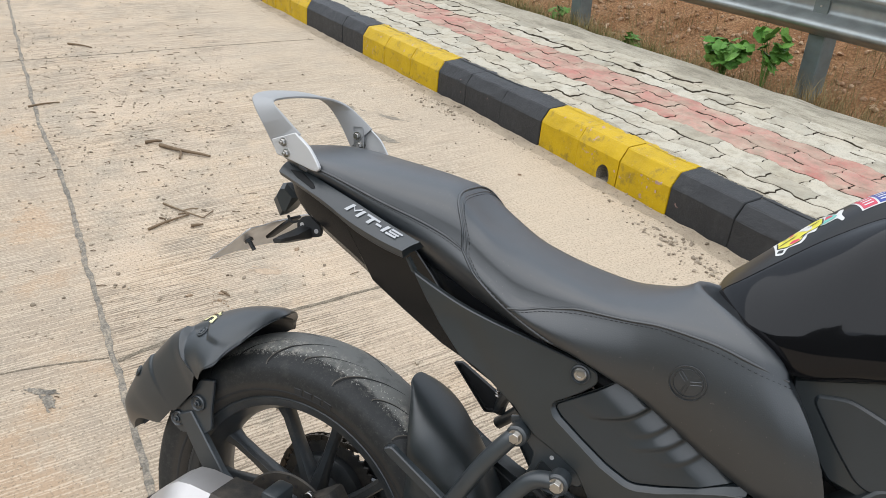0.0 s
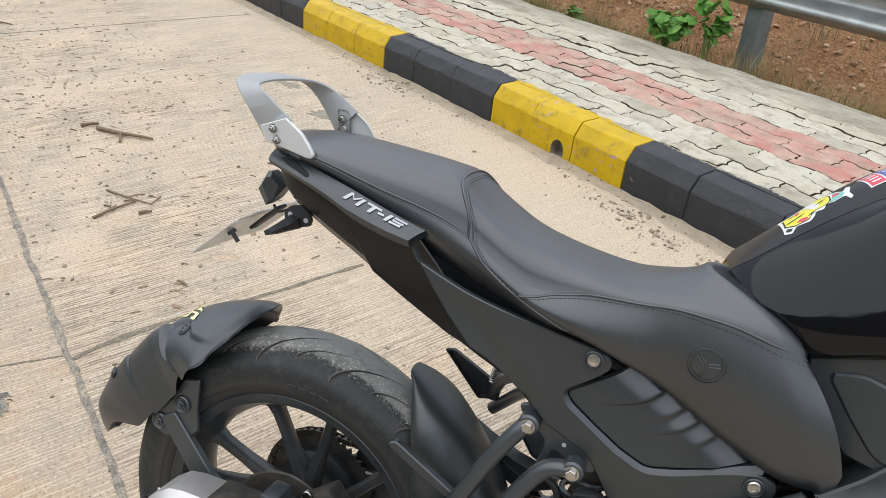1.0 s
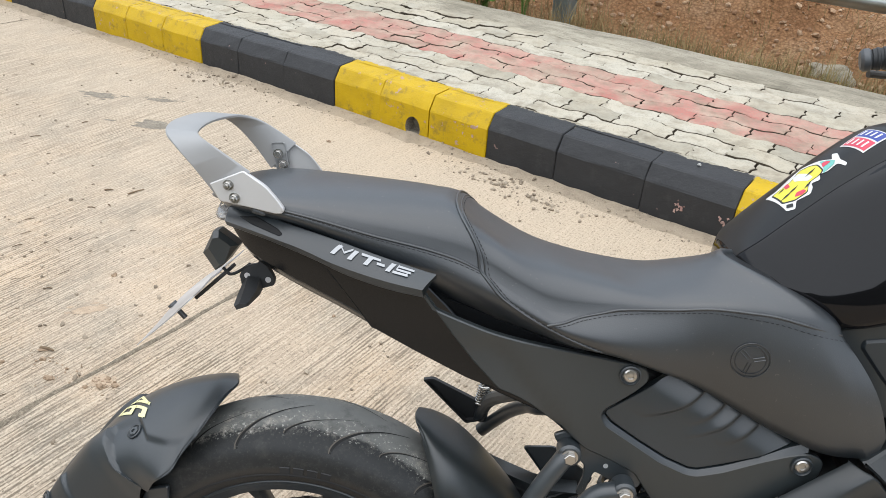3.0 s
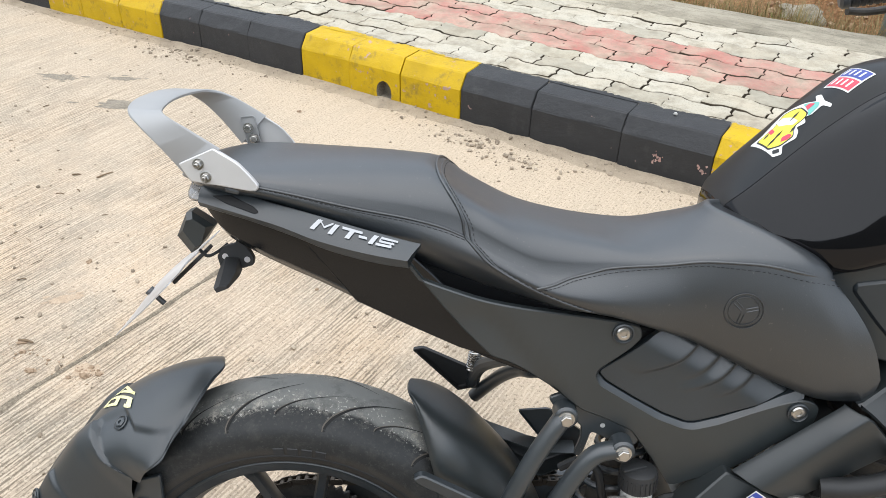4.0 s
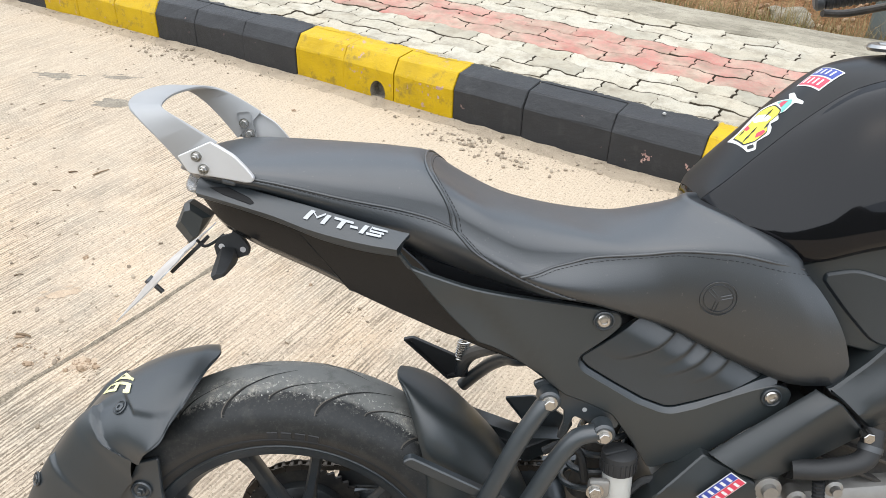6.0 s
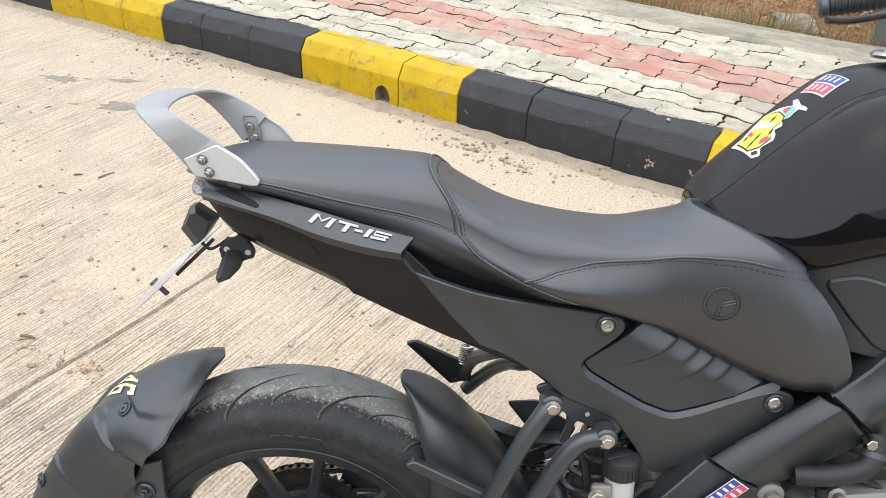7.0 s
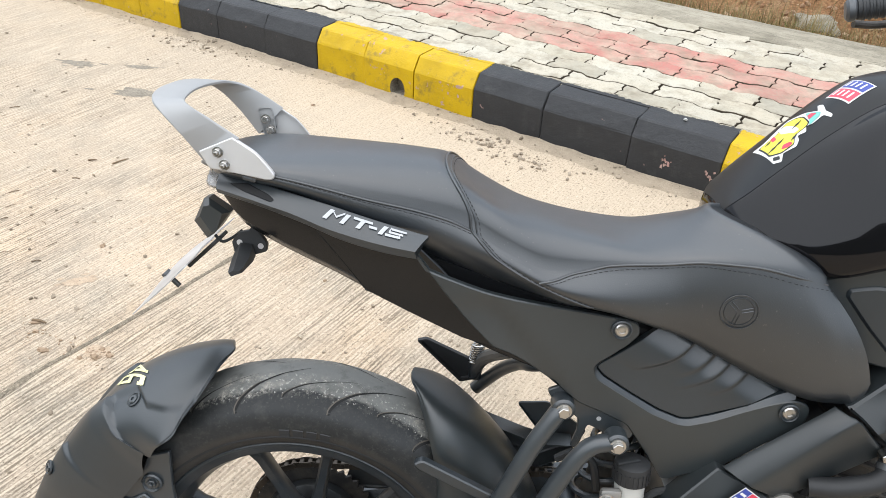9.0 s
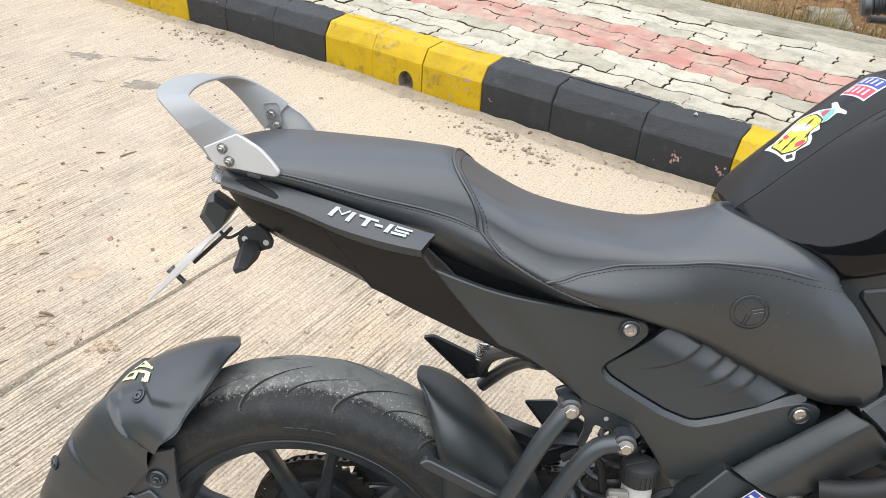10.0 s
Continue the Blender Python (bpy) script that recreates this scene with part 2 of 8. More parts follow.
def weathered_concrete():
    """Old cast concrete: pale, with grey-brown blotches and long dark hair cracks."""
    m, n, l, b = material("weathered_concrete")
    co = n.new("ShaderNodeTexCoord").outputs["Object"]
    col = ramp(n, l, noise_node(n, l, 2.4, 9.0, 0.68, co).outputs[0], ((0.32, (0.25, 0.225, 0.175)), (0.5, (0.38, 0.345, 0.27)), (0.70, (0.48, 0.44, 0.35)))).outputs[0]
    blot = ramp(n, l, noise_node(n, l, 5.0, 9.0, 0.75, co, (0.5, 1.6, 1.0)).outputs[0], ((0.50, 0.0), (0.64, 0.7))).outputs[0]
    col = mix(n, l, blot, col, (0.20, 0.18, 0.135))
    veins = ramp(n, l, noise_node(n, l, 1.0, 8.0, 0.7, co, (3.0, 22.0, 1.0)).outputs[0], ((0.485, 0.0), (0.5, 0.65), (0.515, 0.0))).outputs[0]
    col = mix(n, l, veins, col, (0.13, 0.115, 0.09))
    speck = ramp(n, l, noise_node(n, l, 150.0, 4.0, 0.7, co).outputs[0], ((0.34, 0.6), (0.46, 0.0))).outputs[0]
    col = mix(n, l, speck, col, (0.20, 0.175, 0.135))
    l.new(col, b.inputs["Base Color"])
    b.inputs["Roughness"].default_value = 0.94
    b.inputs["Specular IOR Level"].default_value = 0.2
    n1 = bump(n, l, b, veins, 0.5, -0.003)
    bump(n, l, b, noise_node(n, l, 60.0, 9.0, 0.75, co).outputs[0], 0.7, 0.008, n1)
    return m


def varied(name, a, c, rough=0.9, scale=30.0):
    """Stuff whose pieces differ from one another."""
    m, n, l, b = material(name)
    geo = n.new("ShaderNodeNewGeometry")
    info = n.new("ShaderNodeObjectInfo")
    add = n.new("ShaderNodeMath")
    l.new(geo.outputs["Random Per Island"], add.inputs[0])
    l.new(info.outputs["Random"], add.inputs[1])
    fr = n.new("ShaderNodeMath")
    fr.operation = "FRACT"
    l.new(add.outputs[0], fr.inputs[0])
    col = mix(n, l, fr.outputs[0], a, c)
    sp = ramp(n, l, noise_node(n, l, scale, 5.0, 0.7).outputs[0], ((0.35, 0.45), (0.6, 0.0))).outputs[0]
    col = mix(n, l, sp, col, tuple(x * 0.5 for x in a))
    l.new(col, b.inputs["Base Color"])
    b.inputs["Roughness"].default_value = rough
    b.inputs["Specular IOR Level"].default_value = 0.25
    bump(n, l, b, noise_node(n, l, scale * 4, 5.0, 0.7).outputs[0], 0.5, 0.003)
    return m


def leather():
    m, n, l, b = material("seat_vinyl")
    co = n.new("ShaderNodeTexCoord").outputs["Object"]
    big = noise_node(n, l, 7.0, 6.0, 0.6, co)
    col = ramp(n, l, big.outputs[0], ((0.3, (0.0072, 0.0102, 0.0130)), (0.7, (0.0105, 0.0148, 0.0185)))).outputs[0]
    dust = ramp(n, l, noise_node(n, l, 260.0, 2.0, 0.5, co).outputs[0], ((0.70, 0.0), (0.78, 0.35))).outputs[0]
    col = mix(n, l, dust, col, (0.2, 0.18, 0.16))
    l.new(col, b.inputs["Base Color"])
    r = ramp(n, l, noise_node(n, l, 12.0, 4.0, 0.6, co).outputs[0], ((0.3, 0.37), (0.7, 0.45))).outputs[0]
    l.new(r, b.inputs["Roughness"])
    b.inputs["Specular IOR Level"].default_value = 1.0
    b.inputs["Coat Weight"].default_value = 0.36
    b.inputs["Coat Roughness"].default_value = 0.38
    grain = n.new("ShaderNodeTexVoronoi")
    grain.inputs["Scale"].default_value = 620.0
    l.new(co, grain.inputs["Vector"])
    bump(n, l, b, grain.outputs["Distance"], 0.12, 0.0006)
    return m


AXLE_HEIGHT = 0.3235


def tyre_rubber():
    """Worn grey crown, dusty shoulder and black sidewall, told by the distance from the tyre's middle plane."""
    m, n, l, b = material("tyre_rubber")
    co = n.new("ShaderNodeTexCoord").outputs["Object"]
    sep = n.new("ShaderNodeSeparateXYZ")
    l.new(co, sep.inputs[0])
    ab = n.new("ShaderNodeMath")
    ab.operation = "ABSOLUTE"
    l.new(sep.outputs["Y"], ab.inputs[0])
    wav = noise_node(n, l, 24.0, 4.0, 0.6, co)
    off = n.new("ShaderNodeMath")
    off.operation = "MULTIPLY_ADD"
    l.new(wav.outputs[0], off.inputs[0])
    off.inputs[1].default_value = 0.016
    l.new(ab.outputs[0], off.inputs[2])
    col = ramp(n, l, noise_node(n, l, 14.0, 8.0, 0.65, co).outputs[0], ((0.3, (0.010, 0.0118, 0.0124)), (0.7, (0.019, 0.0208, 0.0214)))).outputs[0]
    crown = ramp(n, l, off.outputs[0], ((0.050, 1.0), (0.0535, 0.0))).outputs[0]
    col = mix(n, l, crown, col, mix(n, l, noise_node(n, l, 30.0, 6.0, 0.7, co).outputs[0], (0.130, 0.135, 0.128), (0.190, 0.190, 0.176)))
    dust = ramp(n, l, noise_node(n, l, 70.0, 8.0, 0.85, co).outputs[0], ((0.50, 0.0), (0.60, 0.9))).outputs[0]
    band = ramp(n, l, off.outputs[0], ((0.022, 0.05), (0.034, 1.0), (0.056, 1.0), (0.062, 0.05))).outputs[0]
    zone = ramp(n, l, noise_node(n, l, 12.0, 3.0, 0.5, co).outputs[0], ((0.38, 0.2), (0.52, 1.0))).outputs[0]
    both = n.new("ShaderNodeMath")
    both.operation = "MULTIPLY"
    l.new(dust, both.inputs[0])
    l.new(band, both.inputs[1])
    both2 = n.new("ShaderNodeMath")
    both2.operation = "MULTIPLY"
    l.new(both.outputs[0], both2.inputs[0])
    l.new(zone, both2.inputs[1])
    col = mix(n, l, both2.outputs[0], col, (0.32, 0.30, 0.26))
    fleck = ramp(n, l, noise_node(n, l, 240.0, 3.0, 0.6, co).outputs[0], ((0.60, 0.0), (0.66, 0.9))).outputs[0]
    flecks = n.new("ShaderNodeMath")
    flecks.operation = "MULTIPLY"
    l.new(fleck, flecks.inputs[0])
    l.new(band, flecks.inputs[1])
    col = mix(n, l, flecks.outputs[0], col, (0.42, 0.41, 0.37))
    # brown road dust on the lower sidewall, beside the rim, and pale smears across the flank
    flat = n.new("ShaderNodeVectorMath")
    flat.operation = "MULTIPLY_ADD"
    l.new(co, flat.inputs[0])
    flat.inputs[1].default_value = (1.0, 0.0, 1.0)
    flat.inputs[2].default_value = (0.0, 0.0, -AXLE_HEIGHT)
    away = n.new("ShaderNodeVectorMath")
    away.operation = "LENGTH"
    l.new(flat.outputs[0], away.inputs[0])
    ring = ramp(n, l, away.outputs["Value"], ((0.228, 0.0), (0.236, 0.75), (0.254, 0.75), (0.262, 0.0))).outputs[0]
    col = mix(n, l, ring, col, (0.040, 0.034, 0.028))
    smear = ramp(n, l, noise_node(n, l, 34.0, 6.0, 0.7, co).outputs[0], ((0.54, 0.0), (0.70, 0.5))).outputs[0]
    col = mix(n, l, smear, col, (0.050, 0.049, 0.045))
    l.new(col, b.inputs["Base Color"])
    b.inputs["Roughness"].default_value = 0.62
    b.inputs["Specular IOR Level"].default_value = 0.5
    bump(n, l, b, noise_node(n, l, 190.0, 6.0, 0.7, co).outputs[0], 0.35, 0.0015)
    return m


ROAD = concrete_road()
YELLOW = kerb_paint("kerb_yellow_paint", (0.53, 0.345, 0.003), (0.42, 0.28, 0.27))
BLACK = kerb_paint("kerb_black_paint", (0.031, 0.032, 0.034), (0.27, 0.18, 0.16), 0.70)
PAVER_WHITE = paver("pale_paver", (0.42, 0.385, 0.30), (0.52, 0.485, 0.40), (0.34, 0.315, 0.25))
PAVER_PINK = paver("pink_paver", (0.42, 0.165, 0.135), (0.47, 0.23, 0.19), (0.36, 0.195, 0.155))
JOINT_DARK = rough_earth("joint_dark", ((0.3, (0.06, 0.050, 0.036)), (0.7, (0.16, 0.13, 0.095))), 8.0, 120.0, 0.004)
STRIP = weathered_concrete()
MORTAR = rough_earth("pale_mortar", ((0.3, (0.31, 0.275, 0.205)), (0.5, (0.41, 0.375, 0.295)), (0.72, (0.50, 0.46, 0.38))), 9.0, 150.0, 0.003)
EARTH = rough_earth("red_earth", ((0.3, (0.26, 0.125, 0.06)), (0.5, (0.44, 0.24, 0.12)), (0.72, (0.56, 0.36, 0.21))), 2.2, 60.0, 0.03)
SEALANT = rough_earth("joint_mortar", ((0.36, (0.17, 0.155, 0.135)), (0.5, (0.31, 0.275, 0.225)), (0.64, (0.46, 0.39, 0.30))), 22.0, 150.0, 0.004)
SCUFF = rough_earth("scuffed_concrete", ((0.3, (0.25, 0.22, 0.175)), (0.7, (0.37, 0.325, 0.26))), 14.0, 120.0, 0.004)
WORN_JOINT = rough_earth("worn_joint", ((0.3, (0.15, 0.125, 0.095)), (0.5, (0.26, 0.22, 0.165)), (0.72, (0.42, 0.35, 0.26))), 30.0, 180.0, 0.004)
MUD_STAIN = rough_earth("mud_stain", ((0.35, (0.44, 0.34, 0.245)), (0.5, (0.53, 0.405, 0.29)), (0.7, (0.58, 0.47, 0.35))), 30.0, 220.0, 0.004, 0.25)
PEBBLE = varied("pebbles", (0.23, 0.185, 0.135), (0.50, 0.42, 0.32))
CLOD = varied("earth_clods", (0.30, 0.215, 0.14), (0.46, 0.34, 0.235))
ROCK = varied("earth_stones", (0.30, 0.16, 0.085), (0.56, 0.40, 0.26), scale=18.0)
TWIG = varied("dry_twig", (0.16, 0.11, 0.07), (0.27, 0.20, 0.13), scale=60.0)
STRAW = varied("dry_grass", (0.36, 0.27, 0.13), (0.24, 0.19, 0.09))
GRASS = varied("green_grass", (0.09, 0.13, 0.03), (0.19, 0.19, 0.055))
BACKDROP_GREEN = rough_earth("backdrop_green", ((0.3, (0.02, 0.03, 0.012)), (0.5, (0.045, 0.065, 0.025)), (0.72, (0.08, 0.10, 0.04))), 1.4, 5.0, 0.2)
LEAF = varied("green_leaf", (0.075, 0.205, 0.030), (0.17, 0.33, 0.07), 0.5, 40.0)
GALVANISED = plain("galvanised_steel", (0.34, 0.37, 0.37), 0.45, 0.75, 0.2, 60.0, 0.2, dust=0.25)
POST_STEEL = plain("dull_galvanised_post", (0.19, 0.23, 0.23), 0.55, 0.5, 0.22, 60.0, 0.2, dust=0.25)
SEAT = leather()
STITCH = plain("stitch_thread", (0.010, 0.010, 0.011), 0.85, grain=900.0)
SATIN = plain("satin_black_plastic", (0.0170, 0.0225, 0.0262), 0.40, 0.0, 0.18, 500.0, 0.10, spec=0.75, coat=0.12, coat_rough=0.3)
MATTE = plain("grained_black_plastic", (0.0165, 0.0212, 0.0226), 0.40, 0.0, 0.12, 1100.0, 0.14, spec=0.85)
GLOSS = plain("gloss_black_paint", (0.006, 0.006, 0.007), 0.10, 0.0, 0.1, 40.0, 0.0, coat=0.32, spec=0.12)
TAIL = plain("gloss_black_plastic", (0.006, 0.0065, 0.0072), 0.22, 0.0, 0.1, 300.0, 0.03, spec=0.42)
TANK_TOP = plain("tank_satin_black", (0.0085, 0.0092, 0.0100), 0.36, 0.0, 0.12, 600.0, 0.04, spec=0.32)
TUBE = plain("satin_black_paint", (0.024, 0.030, 0.034), 0.38, 0.0, 0.2, 300.0, 0.1, spec=0.9)
FRAME = plain("frame_grey_black", (0.0165, 0.0205, 0.0220), 0.42, 0.0, 0.12, 700.0, 0.06, spec=0.65)
RUBBER = plain("black_rubber", (0.019, 0.020, 0.021), 0.60, vary=0.3)
SLOT_SHADE = plain("slot_shade_black", (0.005, 0.0055, 0.006), 0.6, spec=0.3)
TYRE = tyre_rubber()
RIM = plain("rim_black_paint", (0.031, 0.035, 0.038), 0.36, 0.2, 0.2, 200.0, 0.05, dust=0.15)
DUSTY = plain("dusty_black_metal", (0.030, 0.029, 0.028), 0.6, 0.4, 0.4, 90.0, 0.3, dust=0.35)
ALU_DARK = plain("anodised_grey_aluminium", (0.325, 0.328, 0.326), 0.58, 0.25, 0.06, 700.0, 0.08)
BAR_END = plain("dull_grey_metal", (0.10, 0.105, 0.11), 0.5, 0.6, 0.2, 200.0, 0.1)
ALU_LIGHT = plain("satin_silver_aluminium", (0.60, 0.595, 0.585), 0.45, 0.5, 0.06, 700.0, 0.08)
STEEL = plain("bright_steel", (0.48, 0.465, 0.44), 0.28, 1.0, 0.2, 200.0, 0.1)
MUFFLER = plain("brushed_muffler", (0.55, 0.53, 0.52), 0.42, 0.8, 0.1, 300.0, 0.15)
CAST = plain("cast_aluminium", (0.35, 0.34, 0.32), 0.5, 0.85, 0.3, 120.0, 0.3, dust=0.2)
CHAIN = plain("oily_chain", (0.09, 0.075, 0.06), 0.45, 0.8, 0.4, 200.0, 0.3)
FLUID = plain("milky_plastic", (0.48, 0.48, 0.45), 0.4, vary=0.06)
SILVER_PRINT = plain("silver_print", (0.40, 0.41, 0.42), 0.45, 0.3, 0.05)
WHITE_STICKER = plain("white_vinyl", (0.68, 0.68, 0.66), 0.35, vary=0.05)
BLUE_STICKER = plain("blue_vinyl", (0.035, 0.06, 0.30), 0.35, vary=0.08)
RED_STICKER = plain("red_vinyl", (0.62, 0.05, 0.09), 0.35, vary=0.08)
YELLOW_STICKER = plain("yellow_vinyl", (0.72, 0.66, 0.06), 0.35, vary=0.08)
CREAM_STICKER = plain("pale_yellow_vinyl", (0.80, 0.77, 0.42), 0.4, vary=0.06)
TEAL_STICKER = plain("teal_vinyl", (0.16, 0.48, 0.42), 0.35, vary=0.08)
PLATE_WHITE = plain("plate_aluminium", (0.62, 0.62, 0.63), 0.35, 0.6, 0.25)
glass_m, gn, gl, gb = material("clear_lens")
gb.inputs["Base Color"].default_value = (0.75, 0.74, 0.72, 1)
gb.inputs["Roughness"].default_value = 0.08
gb.inputs["Transmission Weight"].default_value = 0.7
LENS = glass_m


# ---------------------------------------------------------------- mesh helpers
def part(name, bm, mat, parent=None, label="", smooth=35.0, kind="", category=""):
    me = bpy.data.meshes.new(name)
    bmesh.ops.recalc_face_normals(bm, faces=bm.faces)
    bm.to_mesh(me)
    bm.free()
    if smooth:
        me.polygons.foreach_set("use_smooth", [True] * len(me.polygons))
        me.set_sharp_from_angle(angle=radians(smooth))
    me.materials.append(mat)
    ob = new(name, me)
    ob.parent = parent
    return tagged(ob, label, category, "", kind)


def table(xs, *columns):
    """Smooth curves through a few stations: a function from x to one value for each column."""
    xs = np.array(xs, float)
    cols = [np.array(c, float) for c in columns]

    def slopes(c):
        d = np.diff(c) / np.diff(xs)
        m = np.r_[d[0], (d[1:] + d[:-1]) / 2, d[-1]]
        for i in range(1, len(c) - 1):
            if d[i - 1] * d[i] <= 0:
                m[i] = 0
            else:
                big = 3 * min(abs(d[i - 1]), abs(d[i]))
                m[i] = max(-big, min(big, m[i]))
        return m

    ms = [slopes(c) for c in cols]

    def at(x):
        x = min(max(x, xs[0]), xs[-1])
        i = min(int(np.searchsorted(xs, x, "right")) - 1, len(xs) - 2)
        h = xs[i + 1] - xs[i]
        t = (x - xs[i]) / h
        out = []
        for c, m in zip(cols, ms):
            out.append(float((2 * t**3 - 3 * t**2 + 1) * c[i] + (t**3 - 2 * t**2 + t) * h * m[i] + (-2 * t**3 + 3 * t**2) * c[i + 1] + (t**3 - t**2) * h * m[i + 1]))
        return out
    return at


def spline(points, steps=6, closed=False):
    ps = [Vector(p) for p in points]
    n = len(ps)
    out = []
    for i in range(n if closed else n - 1):
        a, b = ps[i], ps[(i + 1) % n]
        p = ps[i - 1] if (closed or i > 0) else a * 2 - b
        q = ps[(i + 2) % n] if (closed or i + 2 < n) else b * 2 - a
        for k in range(steps):
            t = k / steps
            out.append(0.5 * (2 * a + (b - p) * t + (2 * p - 5 * a + 4 * b - q) * t * t + (3 * a - p - 3 * b + q) * t**3))
    if not closed:
        out.append(ps[-1])
    return out


def skin(bm, rings, closed_ring=True, caps=True, closed_path=False):
    rows = [[bm.verts.new(p) for p in ring] for ring in rings]
    n = len(rows[0])
    pairs = list(zip(rows, rows[1:])) + ([(rows[-1], rows[0])] if closed_path else [])
    for a, b in pairs:
        for i in range(n if closed_ring else n - 1):
            j = (i + 1) % n
            try:
                bm.faces.new((a[i], a[j], b[j], b[i]))
            except ValueError:
                pass
    if caps and closed_ring and not closed_path:
        bm.faces.new(rows[0][::-1])
        bm.faces.new(rows[-1])
    return bm


def tube(points, radius, sides=10, smooth=6, bm=None, closed=False, flat=1.0):
    bm = bm or bmesh.new()
    path = spline(points, smooth, closed) if smooth else [Vector(p) for p in points]
    rings, side = [], None
    for i, p in enumerate(path):
        d = (path[(i + 1) % len(path)] - path[i - 1]) if (closed or 0 < i < len(path) - 1) else (path[1] - path[0] if i == 0 else path[-1] - path[-2])
        d.normalize()
        if side is None:
            side = d.orthogonal().normalized()
        side = (side - d * side.dot(d)).normalized()
        up = d.cross(side)
        r = radius(i / (len(path) - 1)) if callable(radius) else radius
        rings.append([p + side * (r * math.cos(a)) + up * (r * flat * math.sin(a)) for a in (2 * math.pi * k / sides for k in range(sides))])
    return skin(bm, rings, True, not closed, closed)


def rod(a, b, radius, sides=16, bm=None, bevel=0.0, inner=0.0):
    """A round bar from a to b, its ends chamfered."""
    bm = bm or bmesh.new()
    a, b = Vector(a), Vector(b)
    d = (b - a).normalized()
    s = d.orthogonal().normalized()
    u = d.cross(s)
    stations = [(a, radius - bevel), (a + d * bevel, radius), (b - d * bevel, radius), (b, radius - bevel)] if bevel else [(a, radius), (b, radius)]
    rings = [[p + (s * math.cos(t) + u * math.sin(t)) * r for t in (2 * math.pi * k / sides for k in range(sides))] for p, r in stations]
    return skin(bm, rings)


def lathe(profile, centre, axis=(0, 1, 0), sides=64, bm=None, closed=True):
    """A profile of (radius, height along the axis), turned round the axis."""
    bm = bm or bmesh.new()
    d = Vector(axis).normalized()
    s = Vector((1, 0, 0)) if abs(d.x) < 0.9 else Vector((0, 0, 1))
    s = (s - d * s.dot(d)).normalized()
    u = s.cross(d)
    rings = [[Vector(centre) + d * h + (s * math.cos(t) + u * math.sin(t)) * r for r, h in profile] for t in (2 * math.pi * k / sides for k in range(sides))]
    return skin(bm, rings, closed, False, True)


def rounded(points, radius=0.006, steps=4):
    """A closed outline in two dimensions with its corners rounded."""
    out = []
    n = len(points)
    for i, p in enumerate(points):
        r = radius
        if len(p) == 3:
            r = p[2]
        a, p, b = Vector(points[i - 1][:2]), Vector(p[:2]), Vector(points[(i + 1) % n][:2])
        da, db = (a - p), (b - p)
        r2 = min(r, da.length * 0.45, db.length * 0.45)
        s, e = p + da.normalized() * r2, p + db.normalized() * r2
        for k in range(steps + 1):
            t = k / steps
            out.append((1 - t) ** 2 * s + 2 * t * (1 - t) * p + t * t * e)
    return out


def sheet(outline, side, thick, cell=0.03, edge=0.002, bm=None):
    """A moulded panel: an outline in x and z, laid over side(x, z) -> y, thick metres deep to the inside, with a narrow bevel round its rim."""
    bm = bm or bmesh.new()
    ring = [Vector((p[0], p[1])) for p in outline]
    ring = [p for p, q in zip(ring, ring[1:] + ring[:1]) if (p - q).length > 1e-5]
    n = len(ring)
    turn = 1.0 if sum(ring[i - 1].x * ring[i].y - ring[i].x * ring[i - 1].y for i in range(n)) > 0 else -1.0
    inner = []
    for i, p in enumerate(ring):
        a, b = (p - ring[i - 1]).normalized(), (ring[(i + 1) % n] - p).normalized()
        m = Vector((-(a.y + b.y), a.x + b.x)) * turn
        m = m.normalized() if m.length > 1e-6 else Vector((-a.y, a.x)) * turn
        inner.append(p + m * edge)
    s = 1.0 if sum(side(p.x, p.y) for p in ring) > 0 else -1.0
    own = bmesh.new()
    own.faces.new([own.verts.new((p.x, 0, p.y)) for p in inner])
    xs, zs = [p.x for p in inner], [p.y for p in inner]
    for lo, hi, axis in ((min(xs), max(xs), (1, 0, 0)), (min(zs), max(zs), (0, 0, 1))):
        k = int((hi - lo) / cell)
        for i in range(1, k + 1):
            c = lo + (hi - lo) * i / (k + 1)
            bmesh.ops.bisect_plane(own, geom=own.verts[:] + own.edges[:] + own.faces[:], plane_co=Vector(axis) * c, plane_no=axis, dist=1e-6)
    for v in own.verts:
        v.co.y = side(v.co.x, v.co.z)
    rows = []
    for p, q in zip(ring, inner):
        y, yi = side(p.x, p.y), side(q.x, q.y)
        rows.append([(q.x, yi, q.y), (p.x, y - s * edge, p.y), (p.x, y - s * thick, p.y), (q.x, yi - s * thick, q.y)])
    skin(own, rows, False, False, True)
    tmp = bpy.data.meshes.new("tmp")
    own.to_mesh(tmp)
    own.free()
    bm.from_mesh(tmp)
    bpy.data.meshes.remove(tmp)
    return bm


def block(centre, size, turn=(0, 0, 0), bevel=0.004, bm=None, segments=2):
    bm = bm or bmesh.new()
    own = bmesh.new()
    bmesh.ops.create_cube(own, size=1.0, matrix=Matrix.LocRotScale(Vector(centre), Euler([radians(a) for a in turn]), Vector(size)))
    if bevel:
        bmesh.ops.bevel(own, geom=own.edges[:], offset=bevel, segments=segments, affect="EDGES", profile=0.5)
    tmp = bpy.data.meshes.new("tmp")
    own.to_mesh(tmp)
    own.free()
    bm.from_mesh(tmp)
    bpy.data.meshes.remove(tmp)
    return bm


